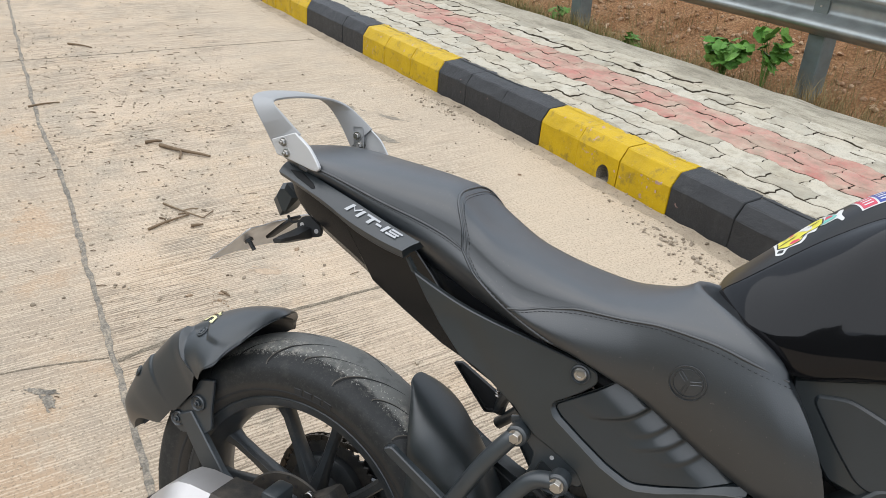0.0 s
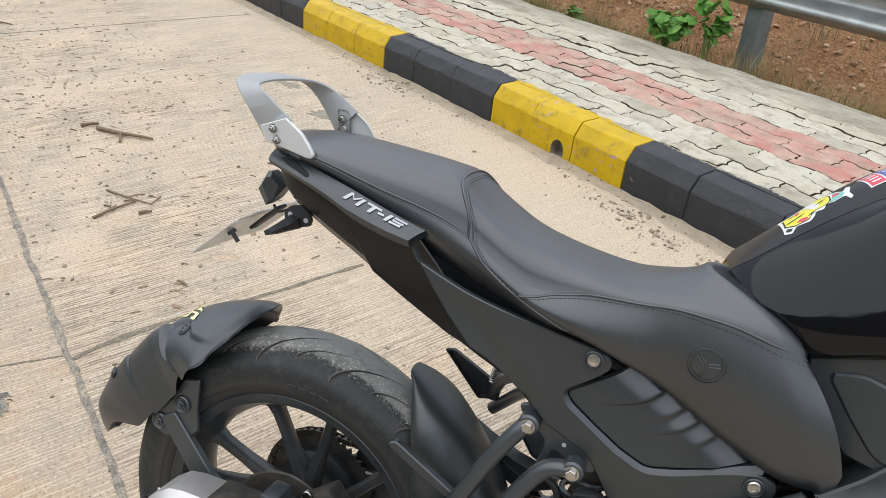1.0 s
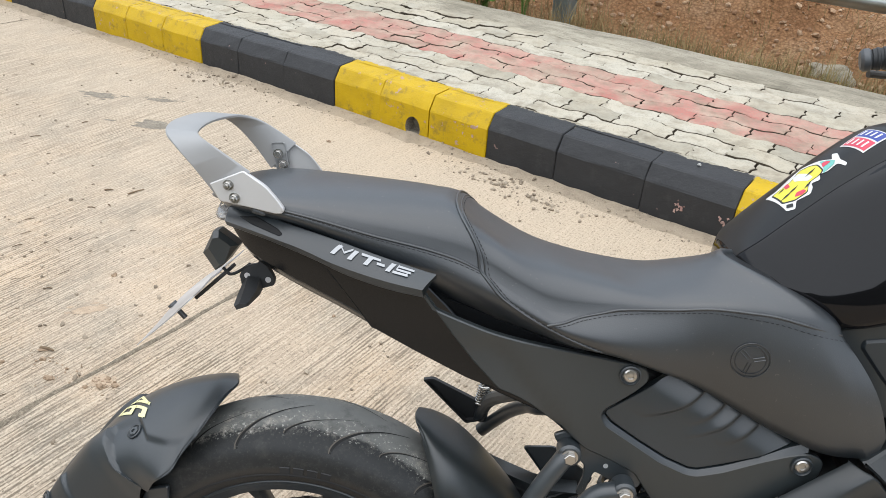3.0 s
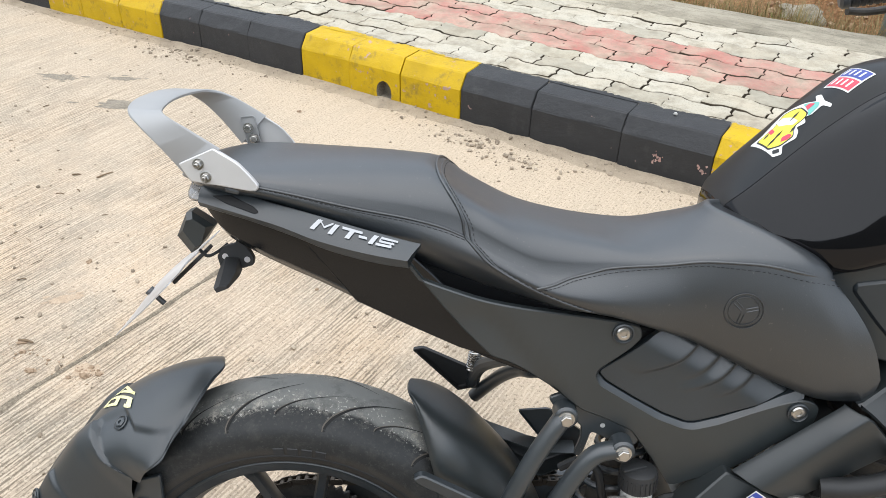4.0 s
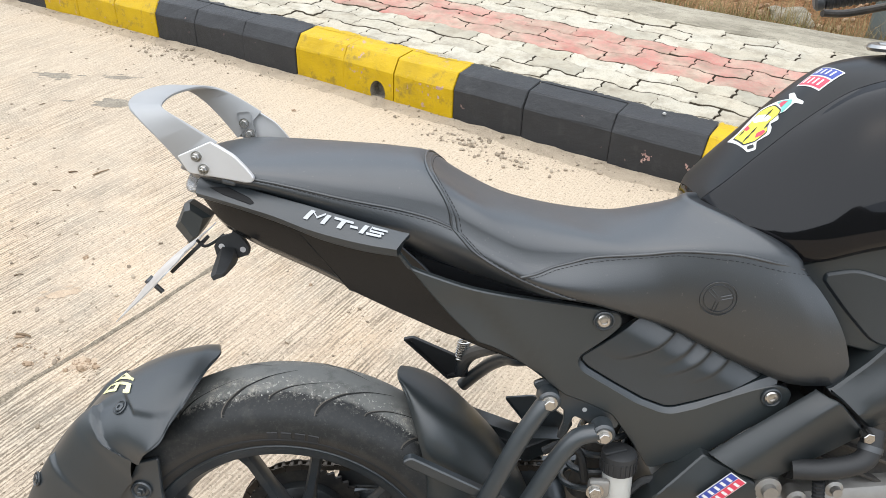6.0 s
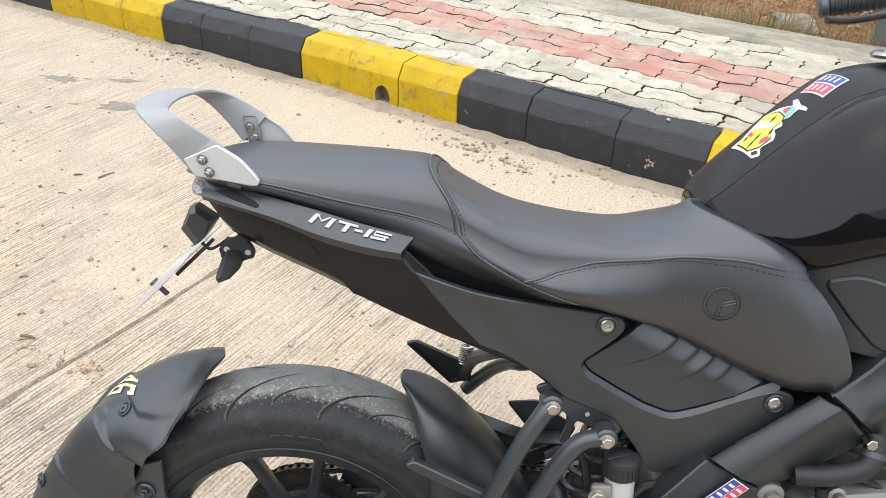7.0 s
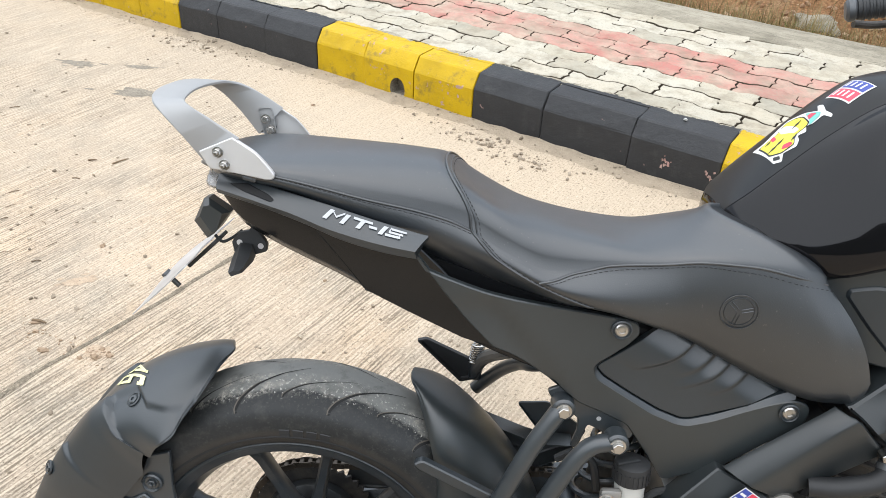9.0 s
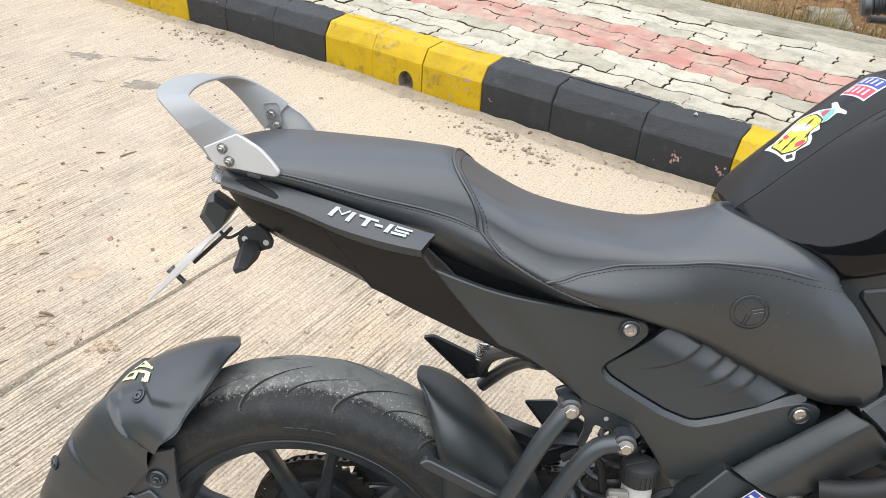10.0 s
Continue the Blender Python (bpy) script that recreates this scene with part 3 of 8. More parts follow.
def prism(outline, place, depth, bevel=0.0, bm=None):
    """An outline in the plane of place's x and y, depth thick along its z."""
    bm = bm or bmesh.new()
    own = bmesh.new()
    f = own.faces.new([own.verts.new((p[0], p[1], 0)) for p in outline])
    ex = bmesh.ops.extrude_face_region(own, geom=[f])
    bmesh.ops.translate(own, verts=[g for g in ex["geom"] if isinstance(g, bmesh.types.BMVert)], vec=(0, 0, depth))
    if bevel:
        bmesh.ops.bevel(own, geom=own.edges[:], offset=bevel, segments=2, affect="EDGES", profile=0.5)
    bmesh.ops.transform(own, matrix=place, verts=own.verts[:])
    tmp = bpy.data.meshes.new("tmp")
    own.to_mesh(tmp)
    own.free()
    bm.from_mesh(tmp)
    bpy.data.meshes.remove(tmp)
    return bm


class Heap:
    """Many small angular lumps gathered into one mesh."""
    seed_bm = bmesh.new()
    bmesh.ops.create_icosphere(seed_bm, subdivisions=1, radius=1.0)
    shape = np.array([v.co[:] for v in seed_bm.verts])
    tris = np.array([[v.index for v in f.verts] for f in seed_bm.faces])
    seed_bm.free()

    def __init__(self, seed):
        self.random = np.random.RandomState(seed)
        self.verts, self.tris_out, self.count = [], [], 0

    def add(self, size, at, squash=0.6):
        r = self.random
        j = 0.72 + 0.56 * r.rand(len(Heap.shape), 1)
        v = Heap.shape * j * np.array((0.7 + 0.7 * r.rand(), 0.7 + 0.5 * r.rand(), squash)) * size
        turn = np.array(Euler((r.rand() * 0.6, r.rand() * 0.6, r.rand() * 6.3)).to_matrix())
        self.verts.append(v @ turn.T + np.array(at))
        self.tris_out.append(Heap.tris + self.count)
        self.count += len(v)

    def finish(self, name, mat, label, category, kind="stuff"):
        me = bpy.data.meshes.new(name)
        me.from_pydata(np.concatenate(self.verts).tolist(), [], np.concatenate(self.tris_out).tolist())
        me.materials.append(mat)
        return tagged(new(name, me), label, category, "", kind)


def hexagon_bolt(name, at, axis, radius, parent, mat=None, label="", stud=True, height=0.006, washer=1.35):
    """A washer, a six-sided head and the stud's end, as one fastener."""
    d = Vector(axis).normalized()
    p = Vector(at)
    bm = rod(p, p + d * 0.0015, radius * washer, 20)
    rod(p + d * 0.0015, p + d * height, radius, 6, bm, 0.0008)
    if stud:
        rod(p + d * height, p + d * (height + 0.004), radius * 0.5, 12, bm, 0.0006)
    return part(name, bm, mat or STEEL, parent, label, 30)


def ease(x):
    x = max(0.0, min(1.0, x))
    return x * x * (3 - 2 * x)


# ---------------------------------------------------------------- ground, footpath and bank
KERB_TOP = 0.188


def bend(x):
    """The kerb swings a little towards the road along its far end."""
    return -0.006 - 0.030 * max(0.0, -x - 0.1)


def build_road():
    bm = bmesh.new()
    xs = [-160, -60, -25, -12, -6, -3, -1, 1, 3, 6, 12, 25, 60, 160]
    ys = [-160, -60, -25, -12, -6, -3, -1, 0.12]
    grid = [[bm.verts.new((x, y + (bend(x) if y > 0 and abs(x) < 20 else 0), 0)) for y in ys] for x in xs]
    for a, b in zip(grid, grid[1:]):
        for i in range(len(ys) - 1):
            bm.faces.new((a[i], b[i], b[i + 1], a[i + 1]))
    return part("ground", bm, ROAD, None, "beige tined concrete road, dusty and littered with grit", 0, "structure", "road")


build_road()


def build_bank():
    """Red earth behind the footpath: an uneven slope that climbs away from the guard rail and runs on to the horizon."""
    bm = bmesh.new()
    xs = list(np.arange(-9, 7.01, 0.07))
    ys = list(np.arange(1.31, 5.1, 0.07))
    far_x = [-160, -60, -25, -13] + xs + [12, 25, 60, 160]
    far_y = [0.4] + ys + [7, 11, 20, 50, 160]
    rows = []
    for x in far_x:
        row = []
        for y in far_y:
            d = max(0.0, y - 1.80)
            h = 0.115 - 0.085 * ease((y - 1.46) / 0.24) + 0.36 * d / (1 + 0.10 * d) + 0.05 * min(d, 0.4)
            near = 1.0 if d > 0.05 else 0.2
            h += near * (0.14 * noise.noise((x * 0.9, y * 0.9, 3.0)) + 0.07 * noise.noise((x * 2.7, y * 2.7, 1.0)) + 0.035 * noise.noise((x * 8, y * 8, 5.0)))
            if y < 1.4:
                h = -0.05
            row.append(bm.verts.new((x, y + (bend(x) if x > -13 else bend(-13.0)), h)))
        rows.append(row)
    for a, b in zip(rows, rows[1:]):
        for i in range(len(far_y) - 1):
            bm.faces.new((a[i], b[i], b[i + 1], a[i + 1]))
    return part("earth_bank", bm, EARTH, None, "eroded bank of red-brown earth behind the footpath", 80, "structure", "earth bank")


build_bank()


def build_dark_backdrop():
    """An unseen rise added behind the camera, so the motorcycle mirrors something dark."""
    bm = bmesh.new()
    rows = []
    for x in np.arange(-40, 44.1, 1.0):
        top = 6.2 + 1.6 * noise.noise((x * 0.21, 0.0, 9.0)) + 0.8 * noise.noise((x * 0.7, 4.0, 2.0))
        row = []
        for y, f in ((-11.0, 0.0), (-11.8, 0.28), (-12.6, 0.62), (-13.8, 0.86), (-16.0, 1.0), (-26.0, 1.05), (-40.0, 0.0)):
            row.append(bm.verts.new((x, y + 0.5 * noise.noise((x * 0.9, f * 3.0, 1.0)), top * f - (0.05 if f == 0 else 0))))
        rows.append(row)
    for a, b in zip(rows, rows[1:]):
        for i in range(6):
            bm.faces.new((a[i], b[i], b[i + 1], a[i + 1]))
    return part("backdrop", bm, BACKDROP_GREEN, None, "unseen dark green rise behind the camera, added for reflections", 80, "structure", "scrub")


build_dark_backdrop()


def strip_along(name, x0, x1, step, profile, mat, label, category, rough=0.0, seed=2):
    """A long body with one cross-section of (y, z), following the kerb's bend."""
    bm = bmesh.new()
    rings = []
    for k in range(int((x1 - x0) / step) + 1):
        x = x0 + k * step
        ring = []
        for i, (y, z) in enumerate(profile):
            w = rough * noise.noise((x * 5.0, i * 3.7, seed))
            ring.append((x, y + bend(x) + w, z + 0.35 * w))
        rings.append(ring)
    skin(bm, rings)
    return part(name, bm, mat, None, label, 40, "structure", category)


strip_along("footpath_bed", -14, 9, 0.25, ((0.13, -0.05), (0.13, KERB_TOP - 0.034), (1.3, KERB_TOP - 0.034), (1.3, -0.05)), JOINT_DARK, "dark sandy bedding between the paving blocks", "paving bed")
strip_along("edge_strip", -14, 9, 0.06, ((1.15, -0.05), (1.145, KERB_TOP - 0.004), (1.175, KERB_TOP + 0.004), (1.25, KERB_TOP + 0.005), (1.33, KERB_TOP + 0.002), (1.41, KERB_TOP - 0.008), (1.435, 0.10), (1.445, -0.05)), STRIP, "weathered grey cast concrete edging of the footpath", "edging", 0.014)
strip_along("kerb_haunch", -14, 9, 0.04, ((0.14, 0.02), (0.145, KERB_TOP + 0.002), (0.172, KERB_TOP + 0.003), (0.200, KERB_TOP - 0.004), (0.215, 0.02)), MORTAR, "smeared mortar between kerb and paving", "mortar", 0.020, 7)


def ragged_band(points, width, z, mat, name, label, seed):
    """A flat ragged strip on the road, wider and narrower by turns."""
    r = random.Random(seed)
    bm = bmesh.new()
    path = spline(points, 40)
    rows = []
    for i, p in enumerate(path):
        d = (path[min(i + 1, len(path) - 1)] - path[max(i - 1, 0)]).normalized()
        s = Vector((-d.y, d.x, 0))
        n1 = noise.noise(p * 7.0 + Vector((seed, 0, 0)))
        w = width * (0.55 + 0.75 * abs(noise.noise(p * 13.0 + Vector((0, seed, 0)))) + 0.3 * r.random())
        c = p + s * (width * 0.8 * n1)
        rows.append([(c.x + s.x * w, c.y + s.y * w, z * 0.4), (c.x, c.y, z), (c.x - s.x * w, c.y - s.y * w, z * 0.4)])
    skin(bm, rows, False, False)
    return part(name, bm, mat, None, label, 60, "structure", "road joint")


ragged_band(((-9, -1.83, 0), (-4.57, -2.0, 0), (-1.63, -2.11, 0), (-0.63, -2.108, 0), (0.18, -2.138, 0), (0.83, -2.158, 0), (1.21, -2.172, 0), (3.5, -2.26, 0), (9.0, -2.47, 0)), 0.0105, 0.004, SEALANT, "lengthwise_joint", "ragged grey mortar joint along the concrete road", 3)
ragged_band(((0.735, -2.9, 0), (0.74, -2.45, 0), (0.805, -2.17, 0)), 0.004, 0.003, WORN_JOINT, "cross_joint", "thin dark joint across the concrete road", 5)
ragged_band(((0.83, -2.15, 0), (0.80, -1.93, 0), (0.82, -1.64, 0), (0.825, -1.35, 0), (0.83, -1.22, 0)), 0.0085, 0.0030, WORN_JOINT, "cross_joint", "thin dark joint across the concrete road", 8)
ragged_band(((-2.68, -2.9, 0), (-2.62, -2.2, 0), (-2.5, -1.0, 0), (-2.45, -0.5, 0), (-2.4, -0.2, 0)), 0.005, 0.003, WORN_JOINT, "cross_joint", "thin dark joint across the concrete road", 11)


def build_guard_rail():
    rail = tagged(new("guard_rail"), "galvanised steel crash barrier on square posts behind the footpath", "guard rail")
    rail.location = (0.22, 1.74, 0.0)
    # the beam's two waves, seen in section
    wave = [(-0.005, 0.0), (-0.028, 0.018), (-0.080, 0.045), (-0.083, 0.075), (-0.030, 0.105), (0.0, 0.130), (0.0, 0.180), (-0.030, 0.205), (-0.083, 0.235), (-0.080, 0.265), (-0.028, 0.292), (-0.005, 0.31)]
    prof = [Vector((0, y, z)) for y, z in wave]
    prof = spline(prof, 3)
    back = [p + Vector((0, 0.005, 0)) for p in reversed(prof)]
    bm = bmesh.new()
    skin(bm, [[(x, p.y + bend(x + 0.22), 0.445 + p.z) for p in prof + back] for x in np.arange(-8.5, 6.6, 0.5)])
    part("beam", bm, GALVANISED, rail, "W-shaped galvanised beam", 50)
    for k in range(-4, 4):
        x = k * 2.0
        y = bend(x + 0.22)
        pbm = bmesh.new()
        c = [(-0.048, 0.07), (0.048, 0.07), (0.054, 0.076), (0.054, 0.184), (0.048, 0.19), (-0.048, 0.19), (-0.054, 0.184), (-0.054, 0.076)]
        skin(pbm, [[(x + a, b + y - 0.05, z) for a, b in c] for z in (-0.4, 0.80)])
        post = part("post", pbm, POST_STEEL, rail, "dull grey-green steel box post", 20)
        part("spacer", block((x, y + 0.012, 0.60), (0.09, 0.045, 0.30), bevel=0.004), POST_STEEL, rail)
        hexagon_bolt("bolt", (x, y - 0.004, 0.60), (0, -1, 0), 0.012, rail)
    return rail


build_guard_rail()


# ---------------------------------------------------------------- motorcycle
bike = tagged(new("motorcycle"), "black naked motorcycle leaning on its side stand on the road", "motorcycle")
bike.matrix_world = pose(1.9162, -2.0410, 0.0, -15.436, 0, 32.453)
AXLE = Vector((0.0, 0.0, AXLE_HEIGHT))


def mirror(p):
    return (p[0], -p[1], p[2])


# seat: stations along its crown, each with crown height, seam line and lower edge
CROWN = (-0.112, -0.095, -0.06, 0.0, 0.10, 0.17, 0.205, 0.216, 0.25, 0.29, 0.33, 0.38, 0.44, 0.49, 0.52, 0.54, 0.546, 0.551, 0.555, 0.558)
seat_top = table(CROWN, (0.9467, 0.9616, 0.9696, 0.9727, 0.9711, 0.9671, 0.9616, 0.9516, 0.9265, 0.9074, 0.8952, 0.8824, 0.8732, 0.8792, 0.8885, 0.8999, 0.9051, 0.9066, 0.9047, 0.9014))
seat_seam_x = table(CROWN, (-0.083, -0.071, -0.046, 0.01, 0.115, 0.195, 0.236, 0.248, 0.296, 0.335, 0.368, 0.42, 0.483, 0.534, 0.5794, 0.6345, 0.652, 0.667, 0.6755, 0.682))
seat_seam_w = table(CROWN, (0.0447, 0.0694, 0.0908, 0.0979, 0.0965, 0.09, 0.087, 0.0868, 0.0905, 0.09, 0.088, 0.086, 0.087, 0.093, 0.0965, 0.0949, 0.0928, 0.0885, 0.085, 0.081))
seat_seam_z = table(CROWN, (0.9487, 0.9551, 0.9582, 0.9529, 0.9295, 0.911, 0.896, 0.889, 0.8625, 0.847, 0.8455, 0.849, 0.8547, 0.8616, 0.8613, 0.8507, 0.8461, 0.8403, 0.838, 0.837))
seat_low_x = table(CROWN, (-0.078, -0.066, -0.041, 0.012, 0.13, 0.22, 0.29, 0.31, 0.36, 0.4, 0.43, 0.47, 0.52, 0.567, 0.6424, 0.7062, 0.7285, 0.7435, 0.752, 0.7545))
seat_low_w = table(CROWN, (0.036, 0.05, 0.062, 0.066, 0.066, 0.072, 0.082, 0.0855, 0.0945, 0.097, 0.096, 0.0925, 0.087, 0.085, 0.086, 0.0895, 0.0905, 0.0915, 0.0925, 0.0935))
seat_low_z = table(CROWN, (0.9385, 0.9384, 0.9362, 0.9257, 0.8746, 0.8396, 0.8209, 0.8157, 0.8047, 0.7986, 0.7921, 0.7783, 0.7599, 0.7349, 0.6967, 0.677, 0.6775, 0.6833, 0.694, 0.7098))


def seat_point(s, v):
    """v: 0 on the crown, 0.5 on the seam, 1 at the lower edge; below 0 the far side."""
    far = v < 0
    v = abs(v)
    (zt,), (xs,), (ws,), (zs,) = seat_top(s), seat_seam_x(s), seat_seam_w(s), seat_seam_z(s)
    (xl,), (wl_,), (zl,) = seat_low_x(s), seat_low_w(s), seat_low_z(s)
    if v <= 0.5:
        a = v * math.pi
        k = math.sin(a)
        y = ws * k ** 0.84
        z = zs + (zt - zs) * math.cos(a) ** (0.72 + 0.30 * max(0.0, min(1.0, (s - 0.50) / 0.05)))
        x = s + (xs - s) * k ** 1.8
    else:
        t = (v - 0.5) * 2
        e = t ** 1.25
        y = ws + (wl_ - ws) * e + 0.010 * math.sin(math.pi * t)
        z = zs + (zl - zs) * t
        x = xs + (xl - xs) * t + 0.010 * math.sin(math.pi * t) * max(0.0, min(1.0, (s - 0.535) / 0.023))
    return Vector((x, y if far else -y, z))


def build_seat():
    bm = bmesh.new()
    rings = []
    stations = [CROWN[0] + (0.53 - CROWN[0]) * i / 70 for i in range(70)] + [0.53 + 0.028 * i / 20 for i in range(21)]
    vs = [-1 + i / 20 for i in range(41)]
    for s in stations:
        ring = [seat_point(s, v) for v in vs]
        floor = [p + Vector((0, -0.012 if p.y > 0 else 0.012, -0.006)) for p in (ring[-1], ring[0])]
        rings.append(ring + floor)
    skin(bm, rings)
    seat = part("seat", bm, SEAT, bike, "one-piece black vinyl seat with stitched seams", 55)

    def along(path, off):
        return [seat_point(s, v) + Vector((0, off if v < 0 else -off, off * 0.7)) for s, v in path]

    def stitches(path, name="seam_stitching"):
        pts = spline(along(path, 0.0006), 3)
        sb = bmesh.new()
        acc, last = 0.0, pts[0]
        dense = spline(pts, 4)
        run, on = [], True
        for p in dense:
            acc += (p - last).length
            last = p
            run.append(p)
            if acc > (0.0030 if on else 0.0016):
                if on and len(run) > 1:
                    tube([run[0], run[-1]], 0.00042, 5, 0, sb)
                run, acc, on = [p], 0.0, not on
        part(name, sb, STITCH, seat, "black topstitching", 60)

    def ridge(path):
        part("seam_piping", tube(along(path, -0.0006), 0.0021, 7, 3), SEAT, seat, "raised seam in black vinyl", 60)

    front_seam = table((0.248, 0.270, 0.310, 0.358, 0.412, 0.480, 0.558), (0.775, 0.680, 0.570, 0.500, 0.480, 0.484, 0.500))
    for sgn in (1, -1):
        rear = [(-0.09 + 0.302 * i / 14, sgn * 0.505) for i in range(15)]
        front = [(0.248 + 0.310 * i / 20, sgn * front_seam(0.248 + 0.310 * i / 20)[0]) for i in range(21)]
        ridge(rear)
        stitches([(s, v + sgn * 0.035) for s, v in rear])
        if sgn > 0:
            ridge(front)
            stitches([(s, v + sgn * 0.03) for s, v in front])
    cross = [(0.2085 - 0.006 * math.sin(math.pi * abs(v / 20 - 0.5) * 2) ** 2 + 0.004 * (abs(v / 20 - 0.5) * 2) ** 4, v / 20 - 0.5) for v in range(0, 21)]
    low = [(0.2135, 0.55), (0.214, 0.60), (0.2175, 0.70), (0.237, 0.80), (0.264, 0.90), (0.284, 0.985)]
    path = [(s, -v) for s, v in reversed(low)] + cross + low
    part("seam_piping", tube(along(path, 0.0002), 0.0018, 7, 3), SEAT, seat, "raised seam in black vinyl", 60)
    part("seam_piping", tube(along([(s + 0.006, v) for s, v in path], -0.0002), 0.0012, 7, 3), SEAT, seat, "raised seam in black vinyl", 60)
    stitches([(s + 0.0095, v) for s, v in path])
    # a pressed roundel with plain bars on the seat's flank
    for sgn in (1,):
        base = seat_point(0.506, 0.694)
        du = (seat_point(0.516, 0.694) - seat_point(0.496, 0.694)).normalized()
        dv = (seat_point(0.506, 0.65) - seat_point(0.506, 0.74))
        nrm = Vector((0, -1, 0)) - du * Vector((0, -1, 0)).dot(du)
        nrm = du.cross(dv).normalized()
        if nrm.y > 0:
            nrm = -nrm
        dv = nrm.cross(du).normalized()
        if dv.z < 0:
            dv = -dv

        def at(a, r, lift=0.0003):
            return base + (du * math.cos(a) + dv * math.sin(a)) * r + nrm * lift
        ring = [at(2 * math.pi * k / 48, 0.0225, 0.0) for k in range(48)]
        rb = tube(ring, 0.0008, 6, 0, None, True)
        tube([at(2 * math.pi * k / 40, 0.0180, 0.0) for k in range(40)], 0.0006, 6, 0, rb, True)
        for k in range(3):
            a = 2 * math.pi * (k + 0.25) / 3
            for off in (-0.0020, 0.0020):
                side = at(a + math.pi / 2, off, 0.0) - base
                tube([at(a, 0.0030, 0.0) + side, at(a, 0.0165, 0.0) + side], 0.0007, 5, 0, rb)
        part("roundel", rb, SEAT, seat, "pressed round emblem in the vinyl", 60)
    return seat


build_seat()

# tail: core under the seat, wing panels, lamp
TAIL_X = (-0.078, -0.066, -0.050, -0.015, 0.03, 0.07, 0.11, 0.16, 0.205, 0.271, 0.32, 0.40)
tail_top = table(TAIL_X, (0.940, 0.944, 0.944, 0.938, 0.924, 0.910, 0.893, 0.872, 0.856, 0.833, 0.815, 0.79))
tail_low = table(TAIL_X, (0.920, 0.904, 0.882, 0.8605, 0.839, 0.8215, 0.8010, 0.778, 0.757, 0.724, 0.705, 0.675))
tail_w = table(TAIL_X, (0.050, 0.060, 0.068, 0.076, 0.082, 0.086, 0.087, 0.086, 0.084, 0.080, 0.078, 0.074))

# the wing panel beside the seat: its upper edge, the fold under the lettering and the lower lip
WING_BACK, WING_ENDS = -0.062, (0.1935, 0.180, 0.181)
wing_top = table((-0.062, -0.0156, 0.0114, 0.044, 0.0765, 0.1106, 0.1415, 0.1635, 0.1903), (0.9495, 0.9427, 0.9357, 0.9280, 0.9203, 0.9115, 0.9041, 0.8991, 0.8933))
wing_fold = table((-0.062, -0.0139, 0.006, 0.0262, 0.0452, 0.0706, 0.1111, 0.1484, 0.181), (0.9370, 0.9255, 0.9205, 0.9155, 0.9095, 0.9007, 0.8911, 0.8849, 0.8815))
wing_lip = table((-0.062, -0.0139, 0.006, 0.0524, 0.0842, 0.1164, 0.1477, 0.182), (0.930, 0.9185, 0.9130, 0.8985, 0.8870, 0.8789, 0.8736, 0.8705))


def wing_edges(u):
    """The three edges of the wing panel at u, 0 at its back and 1 at its front end; y counts outwards."""
    xs = [WING_BACK + u * (e - WING_BACK) for e in WING_ENDS]
    return (Vector((xs[0], 0.092 + 0.1456 * (xs[0] + 0.0156), wing_top(xs[0])[0])),
            Vector((xs[1], 0.109 + 0.173 * (xs[1] + 0.0156), wing_fold(xs[1])[0])),
            Vector((xs[2], 0.106 + 0.174 * (xs[2] + 0.0139), wing_lip(xs[2])[0])))


